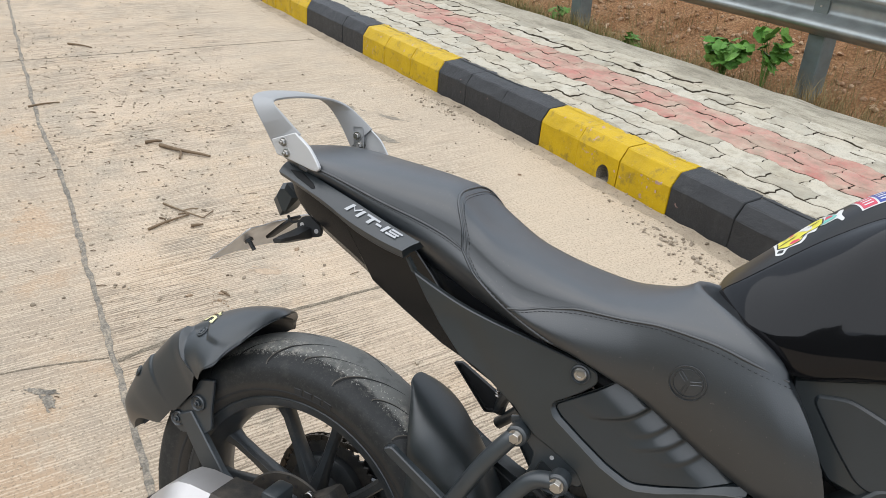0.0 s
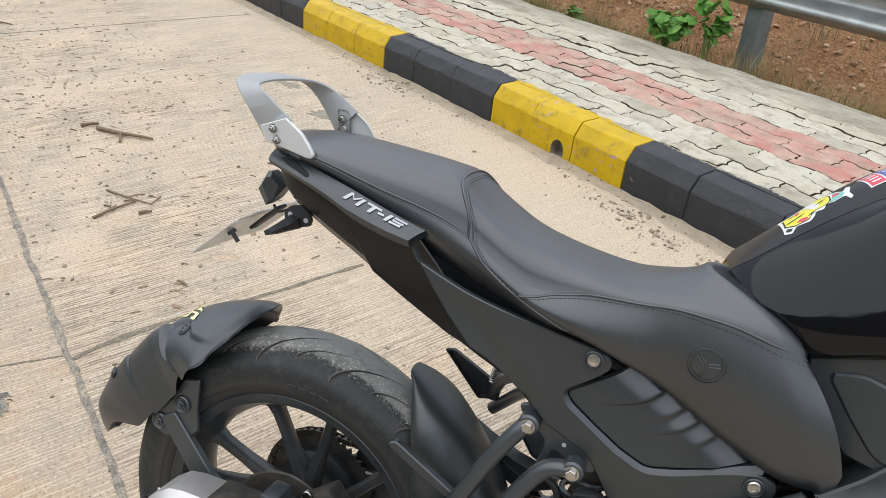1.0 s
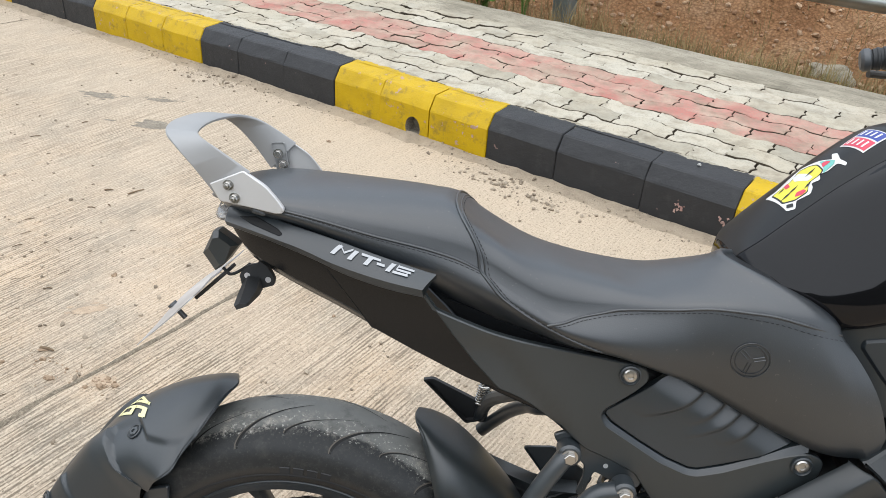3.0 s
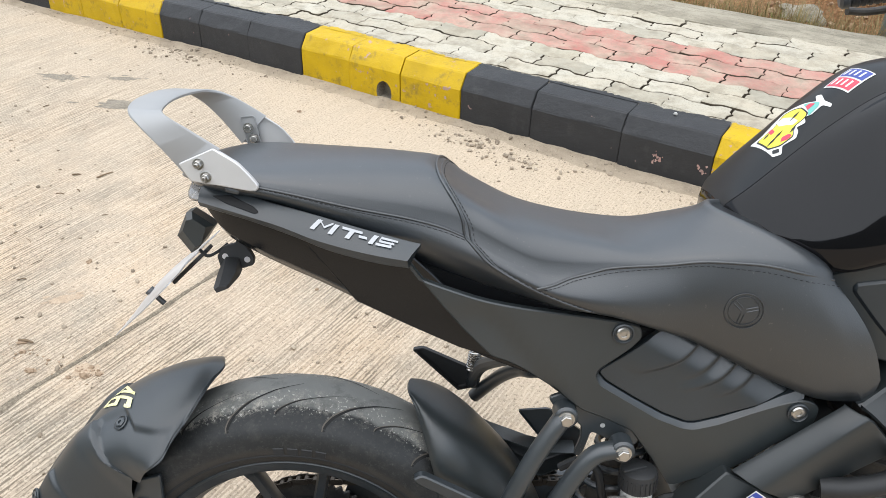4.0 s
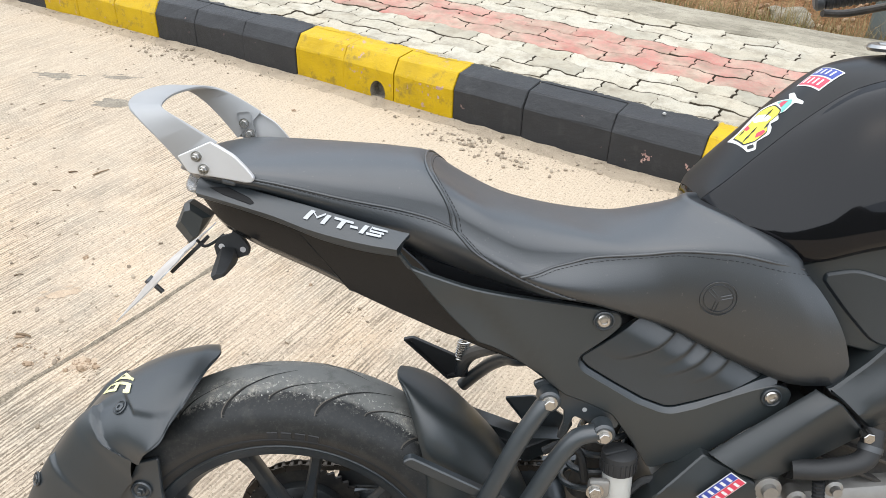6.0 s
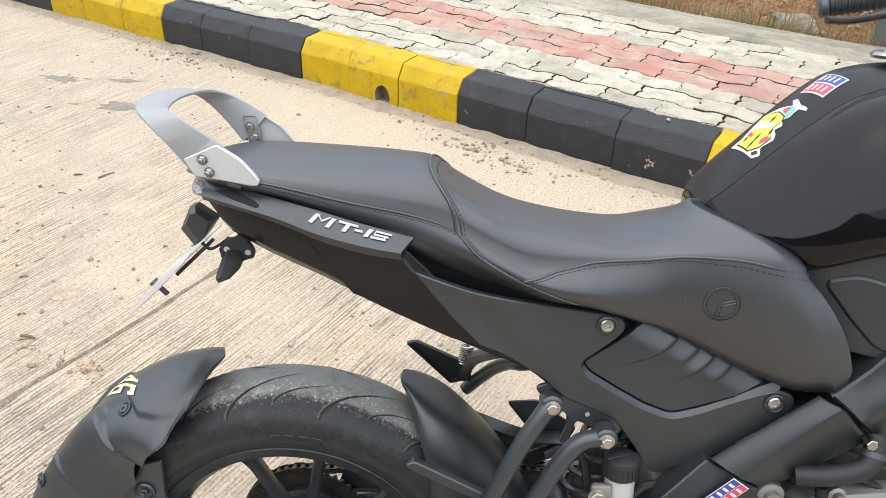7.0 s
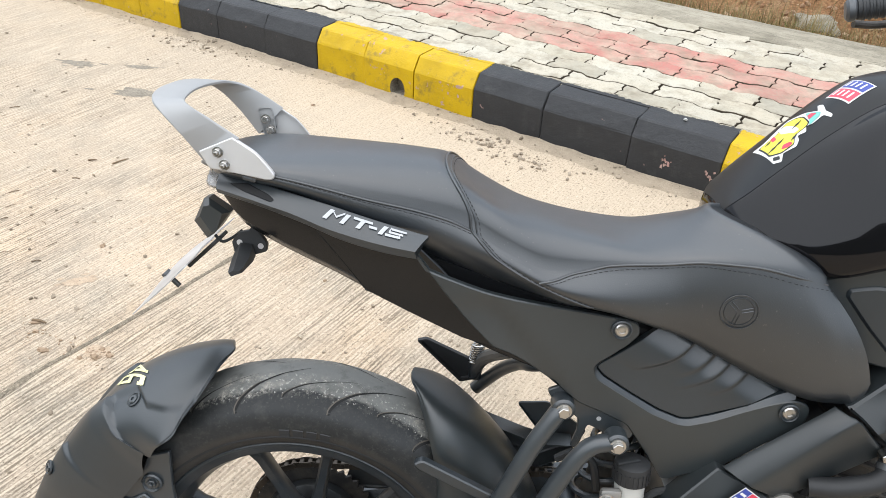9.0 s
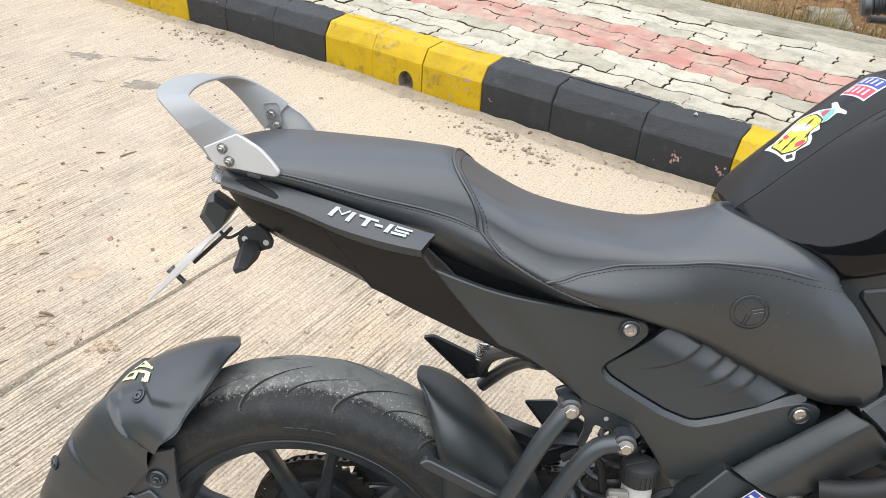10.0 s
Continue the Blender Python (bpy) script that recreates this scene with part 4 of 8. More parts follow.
def build_tail():
    bm = bmesh.new()
    rings = []
    for i in range(41):
        x = TAIL_X[0] + (TAIL_X[-1] - TAIL_X[0]) * i / 40
        (t,), (lo,), (w,) = tail_top(x), tail_low(x), tail_w(x)
        mid = lo + 0.55 * (t - lo)
        near = [(x, -w * 0.55, t), (x, -w * 0.98, t - 0.006), (x, -w, mid), (x, -w * 0.93, lo + 0.18 * (t - lo)), (x, -w * 0.80, lo + 0.003), (x, -w * 0.7, lo)]
        rings.append(near + [mirror(p) for p in reversed(near)])
    skin(bm, rings)
    core = part("tail_core", bm, TAIL, bike, "gloss black plastic under the seat", 30)
    for sgn in (-1, 1):
        bm = bmesh.new()
        rings = []
        for i in range(41):
            a, f, b = wing_edges(i / 40)
            out_dir = Vector((0, 0.55, 0.83))
            ring = [a + Vector((0, -0.020, -0.010)), a + Vector((0, -0.004, 0.0006)), a + Vector((0, -0.0015, 0.0010)), a]
            ring += [a.lerp(f, t) + out_dir * (0.0012 * math.sin(math.pi * t)) for t in (0.08, 0.3, 0.5, 0.7, 0.9)]
            ring += [f, f.lerp(b, 0.15), f.lerp(b, 0.5) + Vector((0, -0.0014, 0)), b + Vector((0, -0.001, 0.0012)), b + Vector((0, -0.003, 0)), b + Vector((0, -0.022, 0.004))]
            rings.append([(p.x, sgn * p.y, p.z) for p in ring])
        skin(bm, rings)
        wing = part("tail_panel", bm, SATIN, bike, "satin black side panel of the tail with silver lettering", 26)
        # the dark lower panel between wing and side cover
        low = [(0.046, 0.8985), (0.10, 0.884), (0.178, 0.872), (0.205, 0.845), (0.30, 0.742), (0.277, 0.7337), (0.2368, 0.7468), (0.1681, 0.7797), (0.1123, 0.8083)]
        part("tail_lower_panel", sheet(rounded(low, 0.003), lambda x, z: sgn * (0.088 + 0.10 * max(0.0, z - 0.82)), 0.006, 0.03, 0.0015), TAIL, bike, "gloss black lower panel of the tail", 40)
        # the long slot behind the rail: a sheet whose black stands for its shade
        if sgn < 0:
            hole = rounded([(-0.047, 0.9426, 0.002), (-0.025, 0.9427), (0.0024, 0.932, 0.003), (0.0094, 0.9268, 0.003), (0.0051, 0.9254, 0.003), (-0.029, 0.9353)], 0.002)

            def slot_side(x, z):
                a, f, b = wing_edges((x - WING_BACK) / (WING_ENDS[1] - WING_BACK))
                t = max(0.0, min(1.0, (a.z - z) / (a.z - f.z)))
                return -(a.y + (f.y - a.y) * t + 0.0028)
            part("slot", sheet(hole, slot_side, 0.004, 0.02, 0.0004), SLOT_SHADE, wing, "black sheet painting the shade inside the slot", 40)
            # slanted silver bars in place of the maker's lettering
            def on_wing(x, t, lift):
                k = (x - 0.068) / 0.1
                t = 0.10 - 0.05 * k + (0.56 - 0.05 * k) * (t - 0.20) / 0.42
                u = (x - WING_BACK) / (0.1875 - WING_BACK)
                a, f, b = wing_edges(u)
                p = a.lerp(f, t) + Vector((0, 0.55, 0.83)) * (0.0013 * math.sin(math.pi * t) + lift + 0.0010)
                return Vector((x, -p.y, p.z))

            def bar(x0, t0, x1, t1, w0):
                bb = bmesh.new()
                k = 4
                rows = []
                for i in range(k + 1):
                    f = i / k
                    x, t = x0 + (x1 - x0) * f, t0 + (t1 - t0) * f
                    if abs(t1 - t0) > 0.3:
                        p, q = on_wing(x, t, 0.0006), on_wing(x + w0, t, 0.0006)
                    else:
                        p, q = on_wing(x, t - w0 * 9, 0.0006), on_wing(x, t + w0 * 9, 0.0006)
                    rows.append([p, q])
                skin(bb, rows, False, False)
                part("silver_bar", bb, SILVER_PRINT, wing, "slanted silver bar", 0)
            T0, T1 = 0.20, 0.62
            X = 0.068
            bar(X + 0.009, T0, X + 0.000, T1, 0.0052)
            bar(X + 0.011, T0, X + 0.0165, T1 - 0.18, 0.0045)
            bar(X + 0.0265, T0, X + 0.0165, T1 - 0.18, 0.0045)
            bar(X + 0.0285, T0, X + 0.0205, T1, 0.0052)
            bar(X + 0.037, T0 + 0.05, X + 0.060, T0 + 0.05, 0.0060)
            bar(X + 0.0475, T0, X + 0.0400, T1, 0.0054)
            bar(X + 0.056, 0.43, X + 0.0655, 0.43, 0.0060)
            bar(X + 0.0735, T0, X + 0.0665, T1, 0.0054)
            bar(X + 0.0825, T0 + 0.05, X + 0.1005, T0 + 0.05, 0.0060)
            bar(X + 0.0825, T0, X + 0.0795, 0.42, 0.0052)
            bar(X + 0.0795, 0.42, X + 0.0965, 0.42, 0.0055)
            bar(X + 0.0945, 0.37, X + 0.0905, T1, 0.0052)
            bar(X + 0.0755, T1 - 0.05, X + 0.0935, T1 - 0.05, 0.0060)
    lamp = bmesh.new()
    rings = []
    for i in range(9):
        t = i / 8
        x = -0.074 - 0.022 * math.sin(t * math.pi / 2)
        w = 0.066 * math.cos(t * math.pi / 2 * 0.75)
        rings.append([(x, w * math.cos(a), 0.930 + 0.012 * math.sin(a)) for a in (2 * math.pi * k / 20 for k in range(20))])
    skin(lamp, rings)
    part("tail_lamp", lamp, LENS, bike, "clear tail lamp lens", 50)
    # undertray steps
    part("undertray", sheet(rounded([(0.1100, 0.812), (0.1085, 0.7963), (0.1351, 0.7871), (0.1659, 0.7682), (0.1993, 0.7537), (0.2802, 0.7160), (0.42, 0.66), (0.42, 0.73), (0.2, 0.80)], 0.003), lambda x, z: -0.064, 0.006), TAIL, bike)
    part("undertray", sheet(rounded([(0.1100, 0.812), (0.1085, 0.7963), (0.1351, 0.7871), (0.1659, 0.7682), (0.1993, 0.7537), (0.2802, 0.7160), (0.42, 0.66), (0.42, 0.73), (0.2, 0.80)], 0.003), lambda x, z: 0.064, 0.006), TAIL, bike)


build_tail()


def build_grab_rail():
    outer = [(-0.065, -0.105, 0.961), (-0.092, -0.106, 0.996), (-0.118, -0.102, 1.024), (-0.135, -0.085, 1.038), (-0.146, -0.045, 1.043), (-0.148, 0.0, 1.044)]
    inner = [(-0.029, -0.106, 0.999), (-0.055, -0.105, 1.016), (-0.080, -0.100, 1.031), (-0.097, -0.082, 1.038), (-0.105, -0.045, 1.041), (-0.108, 0.0, 1.042)]
    outer = outer + [mirror(p) for p in reversed(outer[:-1])]
    inner = inner + [mirror(p) for p in reversed(inner[:-1])]
    o, q = spline(outer, 8), spline(inner, 8)
    rings = []
    for i in range(len(o)):
        j, h = max(i - 1, 0), min(i + 1, len(o) - 1)
        d = ((o[h] + q[h]) - (o[j] + q[j])).normalized()
        w = q[i] - o[i]
        n = d.cross(w).normalized()
        if n.z < 0 or (abs(n.z) < 0.3 and n.y * o[i].y < 0):
            n = -n
        if n.y * o[i].y < 0 and abs(n.y) > 0.6:
            n = -n
        t = 0.0045
        e = w.normalized() * 0.0015
        rings.append([o[i] + e, o[i] + n * -0.0012, o[i] - n * (t - 0.001), o[i] - n * t + e, q[i] - n * t - e, q[i] - n * (t - 0.001), q[i] - n * 0.0012, q[i] - e])
    bm = bmesh.new()
    skin(bm, rings)
    rail = part("grab_rail", bm, ALU_DARK, bike, "flat aluminium grab rail, grey above and silver below", 40)
    for s in (-1, 1):
        pts = rounded([(-0.0764, 0.9831), (-0.0358, 1.0004), (-0.0098, 0.9835, 0.006), (0.0038, 0.9677, 0.006), (0.0115, 0.9566, 0.004), (0.0086, 0.951, 0.003), (0.0007, 0.951), (-0.0374, 0.9585), (-0.065, 0.963, 0.006), (-0.0686, 0.9695, 0.004)], 0.002)
        part("rail_foot", sheet(pts, lambda x, z: s * (0.1085 - 0.05 * max(0, x + 0.02)), 0.006, 0.02, 0.0012), ALU_LIGHT, rail, "silver foot of the rail")
        for x, z in ((-0.0535, 0.983), (-0.0465, 0.968)):
            hexagon_bolt("bolt", (x, s * 0.1085, z), (0, s, 0), 0.0047, rail, STEEL)
            hexagon_bolt("bolt", (x, s * 0.099, z), (0, -s, 0), 0.0052, rail, stud=False)
        pad = rounded([(-0.0650, 0.9985), (-0.0440, 1.0000), (-0.0370, 0.9560), (-0.0560, 0.9580)], 0.005)
        part("rail_pad", sheet(pad, lambda x, z: s * 0.102, 0.003, 0.03, 0.001), ALU_DARK, rail, "grey backing plate")
        part("stay", block((-0.022, s * 0.094, 0.949), (0.018, 0.010, 0.007), (0, 14, 0), 0.003), BAR_END, rail)
    return rail


build_grab_rail()


def cover_width(x):
    """How far the side cover stands from the middle: it flares towards the tail."""
    return 0.081 + 0.047 * ease((0.42 - x) / 0.24)


def build_side_cover(sgn):
    def side(x, z):
        low = max(0.0, 0.64 - z - 0.5 * max(0.0, x - 0.50))
        # a soft hollow behind a slanting crease
        d = -((x - 0.2833) * 0.804 + (z - 0.8018) * 0.594)
        hollow = 0.0060 * ease(d / 0.007) * max(0.0, 1.0 - d / 0.055) * ease((0.822 - z) / 0.02)
        return sgn * (cover_width(x) - 0.10 * low - hollow)
    brow = spline([(x, 0, z) for x, z in ((0.1925, 0.8536), (0.2299, 0.8372), (0.2662, 0.8215), (0.3036, 0.8088), (0.3421, 0.7981), (0.3812, 0.7891), (0.4202, 0.7817))], 4)
    out = [(0.1812, 0.870, 0.002)] + [(p.x, p.z, 0.0) for p in brow] + [(0.4400, 0.7793, 0.01), (0.4600, 0.7740, 0.013), (0.4640, 0.7580, 0.012),
           (0.4496, 0.7422), (0.4311, 0.727), (0.4129, 0.7133, 0.004), (0.4099, 0.7044, 0.004), (0.4157, 0.6921, 0.006), (0.4533, 0.6685), (0.4915, 0.6444), (0.5256, 0.6303, 0.012), (0.5404, 0.6287, 0.012), (0.5721, 0.6375), (0.6132, 0.6548), (0.646, 0.6668),
           (0.6740, 0.6735, 0.012), (0.6955, 0.6640, 0.013), (0.6910, 0.6370, 0.013), (0.6428, 0.6038), (0.5969, 0.5672), (0.5265, 0.5348, 0.006), (0.5174, 0.5347, 0.006), (0.4918, 0.5768), (0.4605, 0.6237), (0.43, 0.640), (0.395, 0.655), (0.3464, 0.6969), (0.3174, 0.7212), (0.298, 0.7344), (0.2761, 0.7462, 0.004), (0.2404, 0.7884), (0.2154, 0.8225)]
    cover = part("side_cover", sheet(rounded(out, 0.006), side, 0.010, 0.011, 0.0016), MATTE, bike, "grained black plastic side cover", 40)
    # a flat bevel leads down to the panel set into the cover
    rim = [(0.4905, 0.7712), (0.4720, 0.7572), (0.4509, 0.7404), (0.4321, 0.7265), (0.4129, 0.7133, 0.004), (0.4099, 0.7044, 0.004), (0.4157, 0.6921, 0.006), (0.4533, 0.6685), (0.4915, 0.6444), (0.5256, 0.6303, 0.012), (0.5404, 0.6287, 0.012), (0.5721, 0.6375), (0.6132, 0.6548), (0.646, 0.6668), (0.6690, 0.6725)]
    inner = [(0.4915, 0.7690), (0.4738, 0.7552), (0.4528, 0.7385), (0.4342, 0.7245), (0.4156, 0.7105, 0.004), (0.4140, 0.7051, 0.003), (0.4226, 0.6941, 0.006), (0.4606, 0.6694), (0.4987, 0.6470), (0.5296, 0.6347, 0.010), (0.5415, 0.6345, 0.010), (0.5734, 0.6436), (0.6149, 0.6594), (0.6490, 0.6775), (0.6720, 0.6870)]

    def edge_path(points):
        return rounded([(points[0][0] + 0.01, points[0][1] + 0.01)] + points + [(points[-1][0] + 0.010, points[-1][1] + 0.003)], 0.004)[5:-5]
    bm = bmesh.new()
    rows = []
    for o, i in zip(edge_path(rim), edge_path(inner)):
        rows.append([(o.x, sgn * 0.0797, o.y), (o.x * 0.12 + i.x * 0.88, sgn * 0.0752, o.y * 0.12 + i.y * 0.88), (i.x, sgn * 0.0660, i.y)])
    skin(bm, rows, False, False)
    part("ledge", bm, SATIN, cover, "black bevel round the inset panel", 20)
    ins = [(0.4158, 0.7100, 0.004), (0.4352, 0.7242), (0.4538, 0.7380), (0.4748, 0.7547), (0.4930, 0.7705), (0.53, 0.775), (0.60, 0.752), (0.690, 0.712), (0.676, 0.6900), (0.6510, 0.6792), (0.6149, 0.6609), (0.5734, 0.6451), (0.5415, 0.6360, 0.010), (0.5303, 0.6361, 0.010), (0.4996, 0.6483), (0.4615, 0.6706), (0.4238, 0.6950, 0.006), (0.4152, 0.7050, 0.003)]

    def face(x, z):
        # four crescents under the seat: each rises towards the next fold and drops off behind it
        dx, dz = x - 0.4913, z - 0.7677
        u, w = dx * 0.877 - dz * 0.480, -dx * 0.480 - dz * 0.877
        v = u + 0.15 * w + 7.3 * w * abs(w)
        y = 0.0750 - 0.0110 * ease((0.032 - w) / 0.045)
        for v0, v1, long, deep in ((-0.01, 0.0535, 0.070, 0.0130), (0.0535, 0.087, 0.048, 0.0080), (0.087, 0.111, 0.064, 0.0100), (0.111, 0.139, 0.050, 0.0070), (0.139, 0.205, 0.064, 0.0120)):
            if v0 <= v < v1:
                f = (v - v0) / (v1 - v0)
                back = ease((v1 - v) / 0.0085)
                y += deep * max(0.0, min(1.0, 1.0 - w / long)) ** 0.8 * ease((w + 0.012) / 0.016) * f ** 1.5 * back
        # it dives under the seat
        return sgn * (y - 0.020 * ease((-0.003 - w) / 0.010))
    part("scooped_panel", sheet(rounded(ins, 0.006), face, 0.006, 0.0022, 0.0012), SATIN, cover, "satin black panel with four scoops", 75)
    hole = [(0.4390, 0.7645), (0.6675, 0.655)]
    for x, z in hole:
        bm = lathe([(0.0075, 0.0), (0.0135, 0.0), (0.0135, 0.0025), (0.0118, 0.0035), (0.0105, 0.0015), (0.0075, 0.001)], (x, sgn * 0.0815, z), (0, sgn, 0), 24)
        part("grommet", bm, SATIN, cover, "ring round the screw", 40)
        bm = lathe([(0.0, 0.0), (0.0090, 0.0), (0.0090, 0.0018), (0.0075, 0.0034), (0.0042, 0.0038), (0.0036, 0.0016), (0.0, 0.0016)], (x, sgn * 0.0820, z), (0, sgn, 0), 24, None, False)
        part("screw", bm, STEEL, cover, "bright socket-head screw", 40)
    return cover


build_side_cover(-1)
build_side_cover(1)


# fuel tank: crown, crease, flank and lower edge, station by station
TX = (0.572, 0.580, 0.600, 0.640, 0.690, 0.750, 0.850, 0.950, 1.020)
TANK_Y = 0.070
tk_top = table(TX, (0.893, 0.903, 0.928, 0.974, 1.0275, 1.070, 1.080, 1.065, 1.010))
tk_cw, tk_cz = table(TX, (0.039, 0.049, 0.056, 0.059, 0.061, 0.065, 0.080, 0.076, 0.050)), table(TX, (0.886, 0.9005, 0.921, 0.9596, 1.0047, 1.0465, 1.066, 1.050, 0.985))
tk_bw, tk_bz = table(TX, (0.048, 0.066, 0.096, 0.130, 0.154, 0.172, 0.186, 0.165, 0.090)), table(TX, (0.868, 0.870, 0.873, 0.877, 0.883, 0.897, 0.925, 0.940, 0.935))
tk_lw, tk_lz = table(TX, (0.040, 0.055, 0.084, 0.117, 0.140, 0.151, 0.165, 0.150, 0.080)), table(TX, (0.848, 0.845, 0.843, 0.841, 0.842, 0.860, 0.889, 0.905, 0.910))


def tank_ring(x):
    (t,), (cw,), (cz,), (bw,), (bz,), (lw,), (lz,) = tk_top(x), tk_cw(x), tk_cz(x), tk_bw(x), tk_bz(x), tk_lw(x), tk_lz(x)
    half = []
    for k in range(7):
        f = k / 6
        half.append((f * cw, cz + (t - cz) * (1 - f ** 2.2)))
    flank = []
    for k in range(13):
        a = math.pi / 2 * k / 12
        c, e = k / 12, 0.30 + 0.60 * ease((x - 0.62) / 0.12)
        flank.append((cw + (bw - cw) * (e * math.sin(a) + (1 - e) * c), bz + (cz - bz) * (e * math.cos(a) + (1 - e) * (1 - c))))
    for k in range(1, 7):
        a = math.pi / 2 * k / 6
        flank.append((lw + (bw - lw) * math.cos(a), bz + (lz - bz) * math.sin(a)))
    return half, flank


def build_tank():
    tank = None
    xs = [TX[0] + (TX[-1] - TX[0]) * (i / 60) ** 1.15 for i in range(61)]
    bm = bmesh.new()
    rings = []
    for x in xs:
        top, flank = tank_ring(x)
        near = [(x, -y, z) for y, z in flank]
        far = [(x, flank[0][0] + 0.45 * (y - flank[0][0]), z) for y, z in flank]
        rings.append(near[::-1] + [(x, -y, z - 0.0025) for y, z in reversed(top[1:-1])] + [(x, 0, top[0][1] - 0.0025)] + [(x, y, z - 0.0025) for y, z in top[1:-1]] + far)
    skin(bm, rings)
    tank = part("fuel_tank", bm, GLOSS, bike, "gloss black fuel tank with a satin top and stickers", 50)
    tank.location = (0, TANK_Y, 0)
    # satin cover over the top, its rim forming the crease
    bm = bmesh.new()
    rings = []
    for x in xs[1:]:
        top, _ = tank_ring(x)
        w = top[-1][0]
        up = [(x, y * 1.012, z + 0.0006) for y, z in top]
        ring = [(x, -w * 1.02, top[-1][1] - 0.004)] + [(x, -p[1], p[2]) for p in reversed(up)] + up[1:] + [(x, w * 1.02, top[-1][1] - 0.004)]
        rings.append(ring)
    skin(bm, rings, False, False)
    part("tank_cover", bm, TANK_TOP, tank, "satin black top cover of the tank", 40)
    # the cap ring at the tank's top
    bm = lathe([(0.036, 0.0), (0.048, 0.0), (0.050, 0.004), (0.046, 0.008), (0.036, 0.008)], (0.84, 0, 1.087), (0, 0, 1), 40)
    part("filler_ring", bm, STEEL, tank, "bright ring of the filler cap")
    bm = lathe([(0.0, 0.010), (0.034, 0.008), (0.036, 0.003), (0.036, 0.0), (0.0, 0.0)], (0.84, 0, 1.087), (0, 0, 1), 40, None, False)
    part("filler_cap", bm, ALU_DARK, tank)

    def on_top(x, y, lift):
        top, _ = tank_ring(x)
        w, cz, t = top[-1][0], top[-1][1], top[0][1]
        f = min(1.0, abs(y) / w)
        return Vector((x, y, cz + (t - cz) * (1 - f ** 2.2) + lift))

    def decal(name, outline, mat, lift, label=""):
        bm = bmesh.new()
        inner = bm.faces.new([bm.verts.new((p[0], p[1], 0)) for p in outline])
        for axis, lo, hi in (((1, 0, 0), 0.55, 0.8), ((0, 1, 0), -0.12, 0.12)):
            for i in range(1, 60):
                c = lo + (hi - lo) * i / 60
                bmesh.ops.bisect_plane(bm, geom=bm.verts[:] + bm.edges[:] + bm.faces[:], plane_co=Vector(axis) * c, plane_no=axis, dist=1e-7)
        for v in bm.verts:
            v.co = on_top(v.co.x, v.co.y, lift)
        return part(name, bm, mat, tank, label, 60)

    # a plain cut-out sticker: white rim with patches of colour
    rim = [(0.6274, 0.0219), (0.6304, -0.0194), (0.6327, -0.044), (0.6406, -0.0509), (0.6445, -0.0396), (0.6576, -0.046), (0.6619, -0.0393), (0.6623, -0.0311), (0.6703, -0.0365), (0.6726, -0.0269), (0.6785, -0.0321), (0.6900, -0.0305), (0.6955, -0.0424), (0.6979, -0.0395), (0.6941, -0.0266), (0.6964, -0.0102), (0.6925, -0.0034), (0.6885, -0.0165), (0.6809, 0.0019), (0.6681, 0.0245), (0.6568, 0.0234), (0.6384, 0.0178)]
    decal("sticker_rim", rounded(rim, 0.0025), WHITE_STICKER, 0.0013, "white rim of a cut-out sticker")
    yellow = [(0.6328, 0.0108), (0.634, -0.0251), (0.6433, -0.0365), (0.6561, -0.0391), (0.66, -0.0262), (0.6715, -0.028), (0.6754, -0.0244), (0.6754, -0.0035), (0.6713, 0.0081), (0.6641, 0.0184), (0.6515, 0.008), (0.6397, 0.0107)]
    mid = Vector((0.654, -0.012))
    decal("sticker_patch", rounded([tuple(mid + (Vector(p) - mid) * 1.07) for p in yellow], 0.003), RUBBER, 0.0016, "black outline")
    decal("sticker_patch", rounded(yellow, 0.003), YELLOW_STICKER, 0.0019, "yellow patch")
    for outline, mat, label in (([(0.6443, -0.0319), (0.6505, -0.0381), (0.6555, -0.0375), (0.6542, -0.0313), (0.6478, -0.0262)], RED_STICKER, "red patch"),
                                ([(0.6444, 0.0106), (0.6487, 0.0103), (0.6475, -0.0034), (0.6434, -0.0015)], RED_STICKER, "red patch"),
                                ([(0.6748, -0.0307), (0.6866, -0.0285), (0.6898, -0.023), (0.6795, -0.0018), (0.6773, -0.023)], TEAL_STICKER, "teal patch"),
                                ([(0.6548, 0.0135), (0.661, 0.0125), (0.6653, -0.0096), (0.6661, -0.0234), (0.661, -0.0228), (0.6531, -0.0003)], WHITE_STICKER, "white patch"),
                                ([(0.6335, -0.0400), (0.6395, -0.0460), (0.6405, -0.0400), (0.6350, -0.0340)], RUBBER, "black patch")):
        decal("sticker_patch", rounded(outline, 0.0015), mat, 0.0022, label)
    decal("sticker_patch", rounded([(0.6774, -0.0205), (0.686, -0.0199), (0.6831, -0.0119), (0.6789, -0.0098)], 0.0015), RED_STICKER, 0.0025, "red patch")
    for x, y, w in ((0.639, -0.018, 0.007), (0.6465, -0.0165, 0.006), (0.667, -0.010, 0.006), (0.6585, -0.030, 0.004), (0.640, 0.004, 0.004)):
        decal("sticker_patch", [(x - w, y - 0.0012), (x + w * 0.2, y - 0.0022), (x + w, y + 0.0012), (x, y + 0.0022)], RUBBER, 0.0026, "black stroke")
    # square two-colour sticker
    def sq(u, v):
        return tuple(Vector((0.703, 0.0019)) + Vector((0.0317, 0.0030)) * u + Vector((0.0112, -0.0425)) * v)
    decal("square_sticker", [sq(*p) for p in [(0, 0), (1, 0), (1, 1), (0, 1)]], WHITE_STICKER, 0.0013, "white square sticker with a blue and a red field")
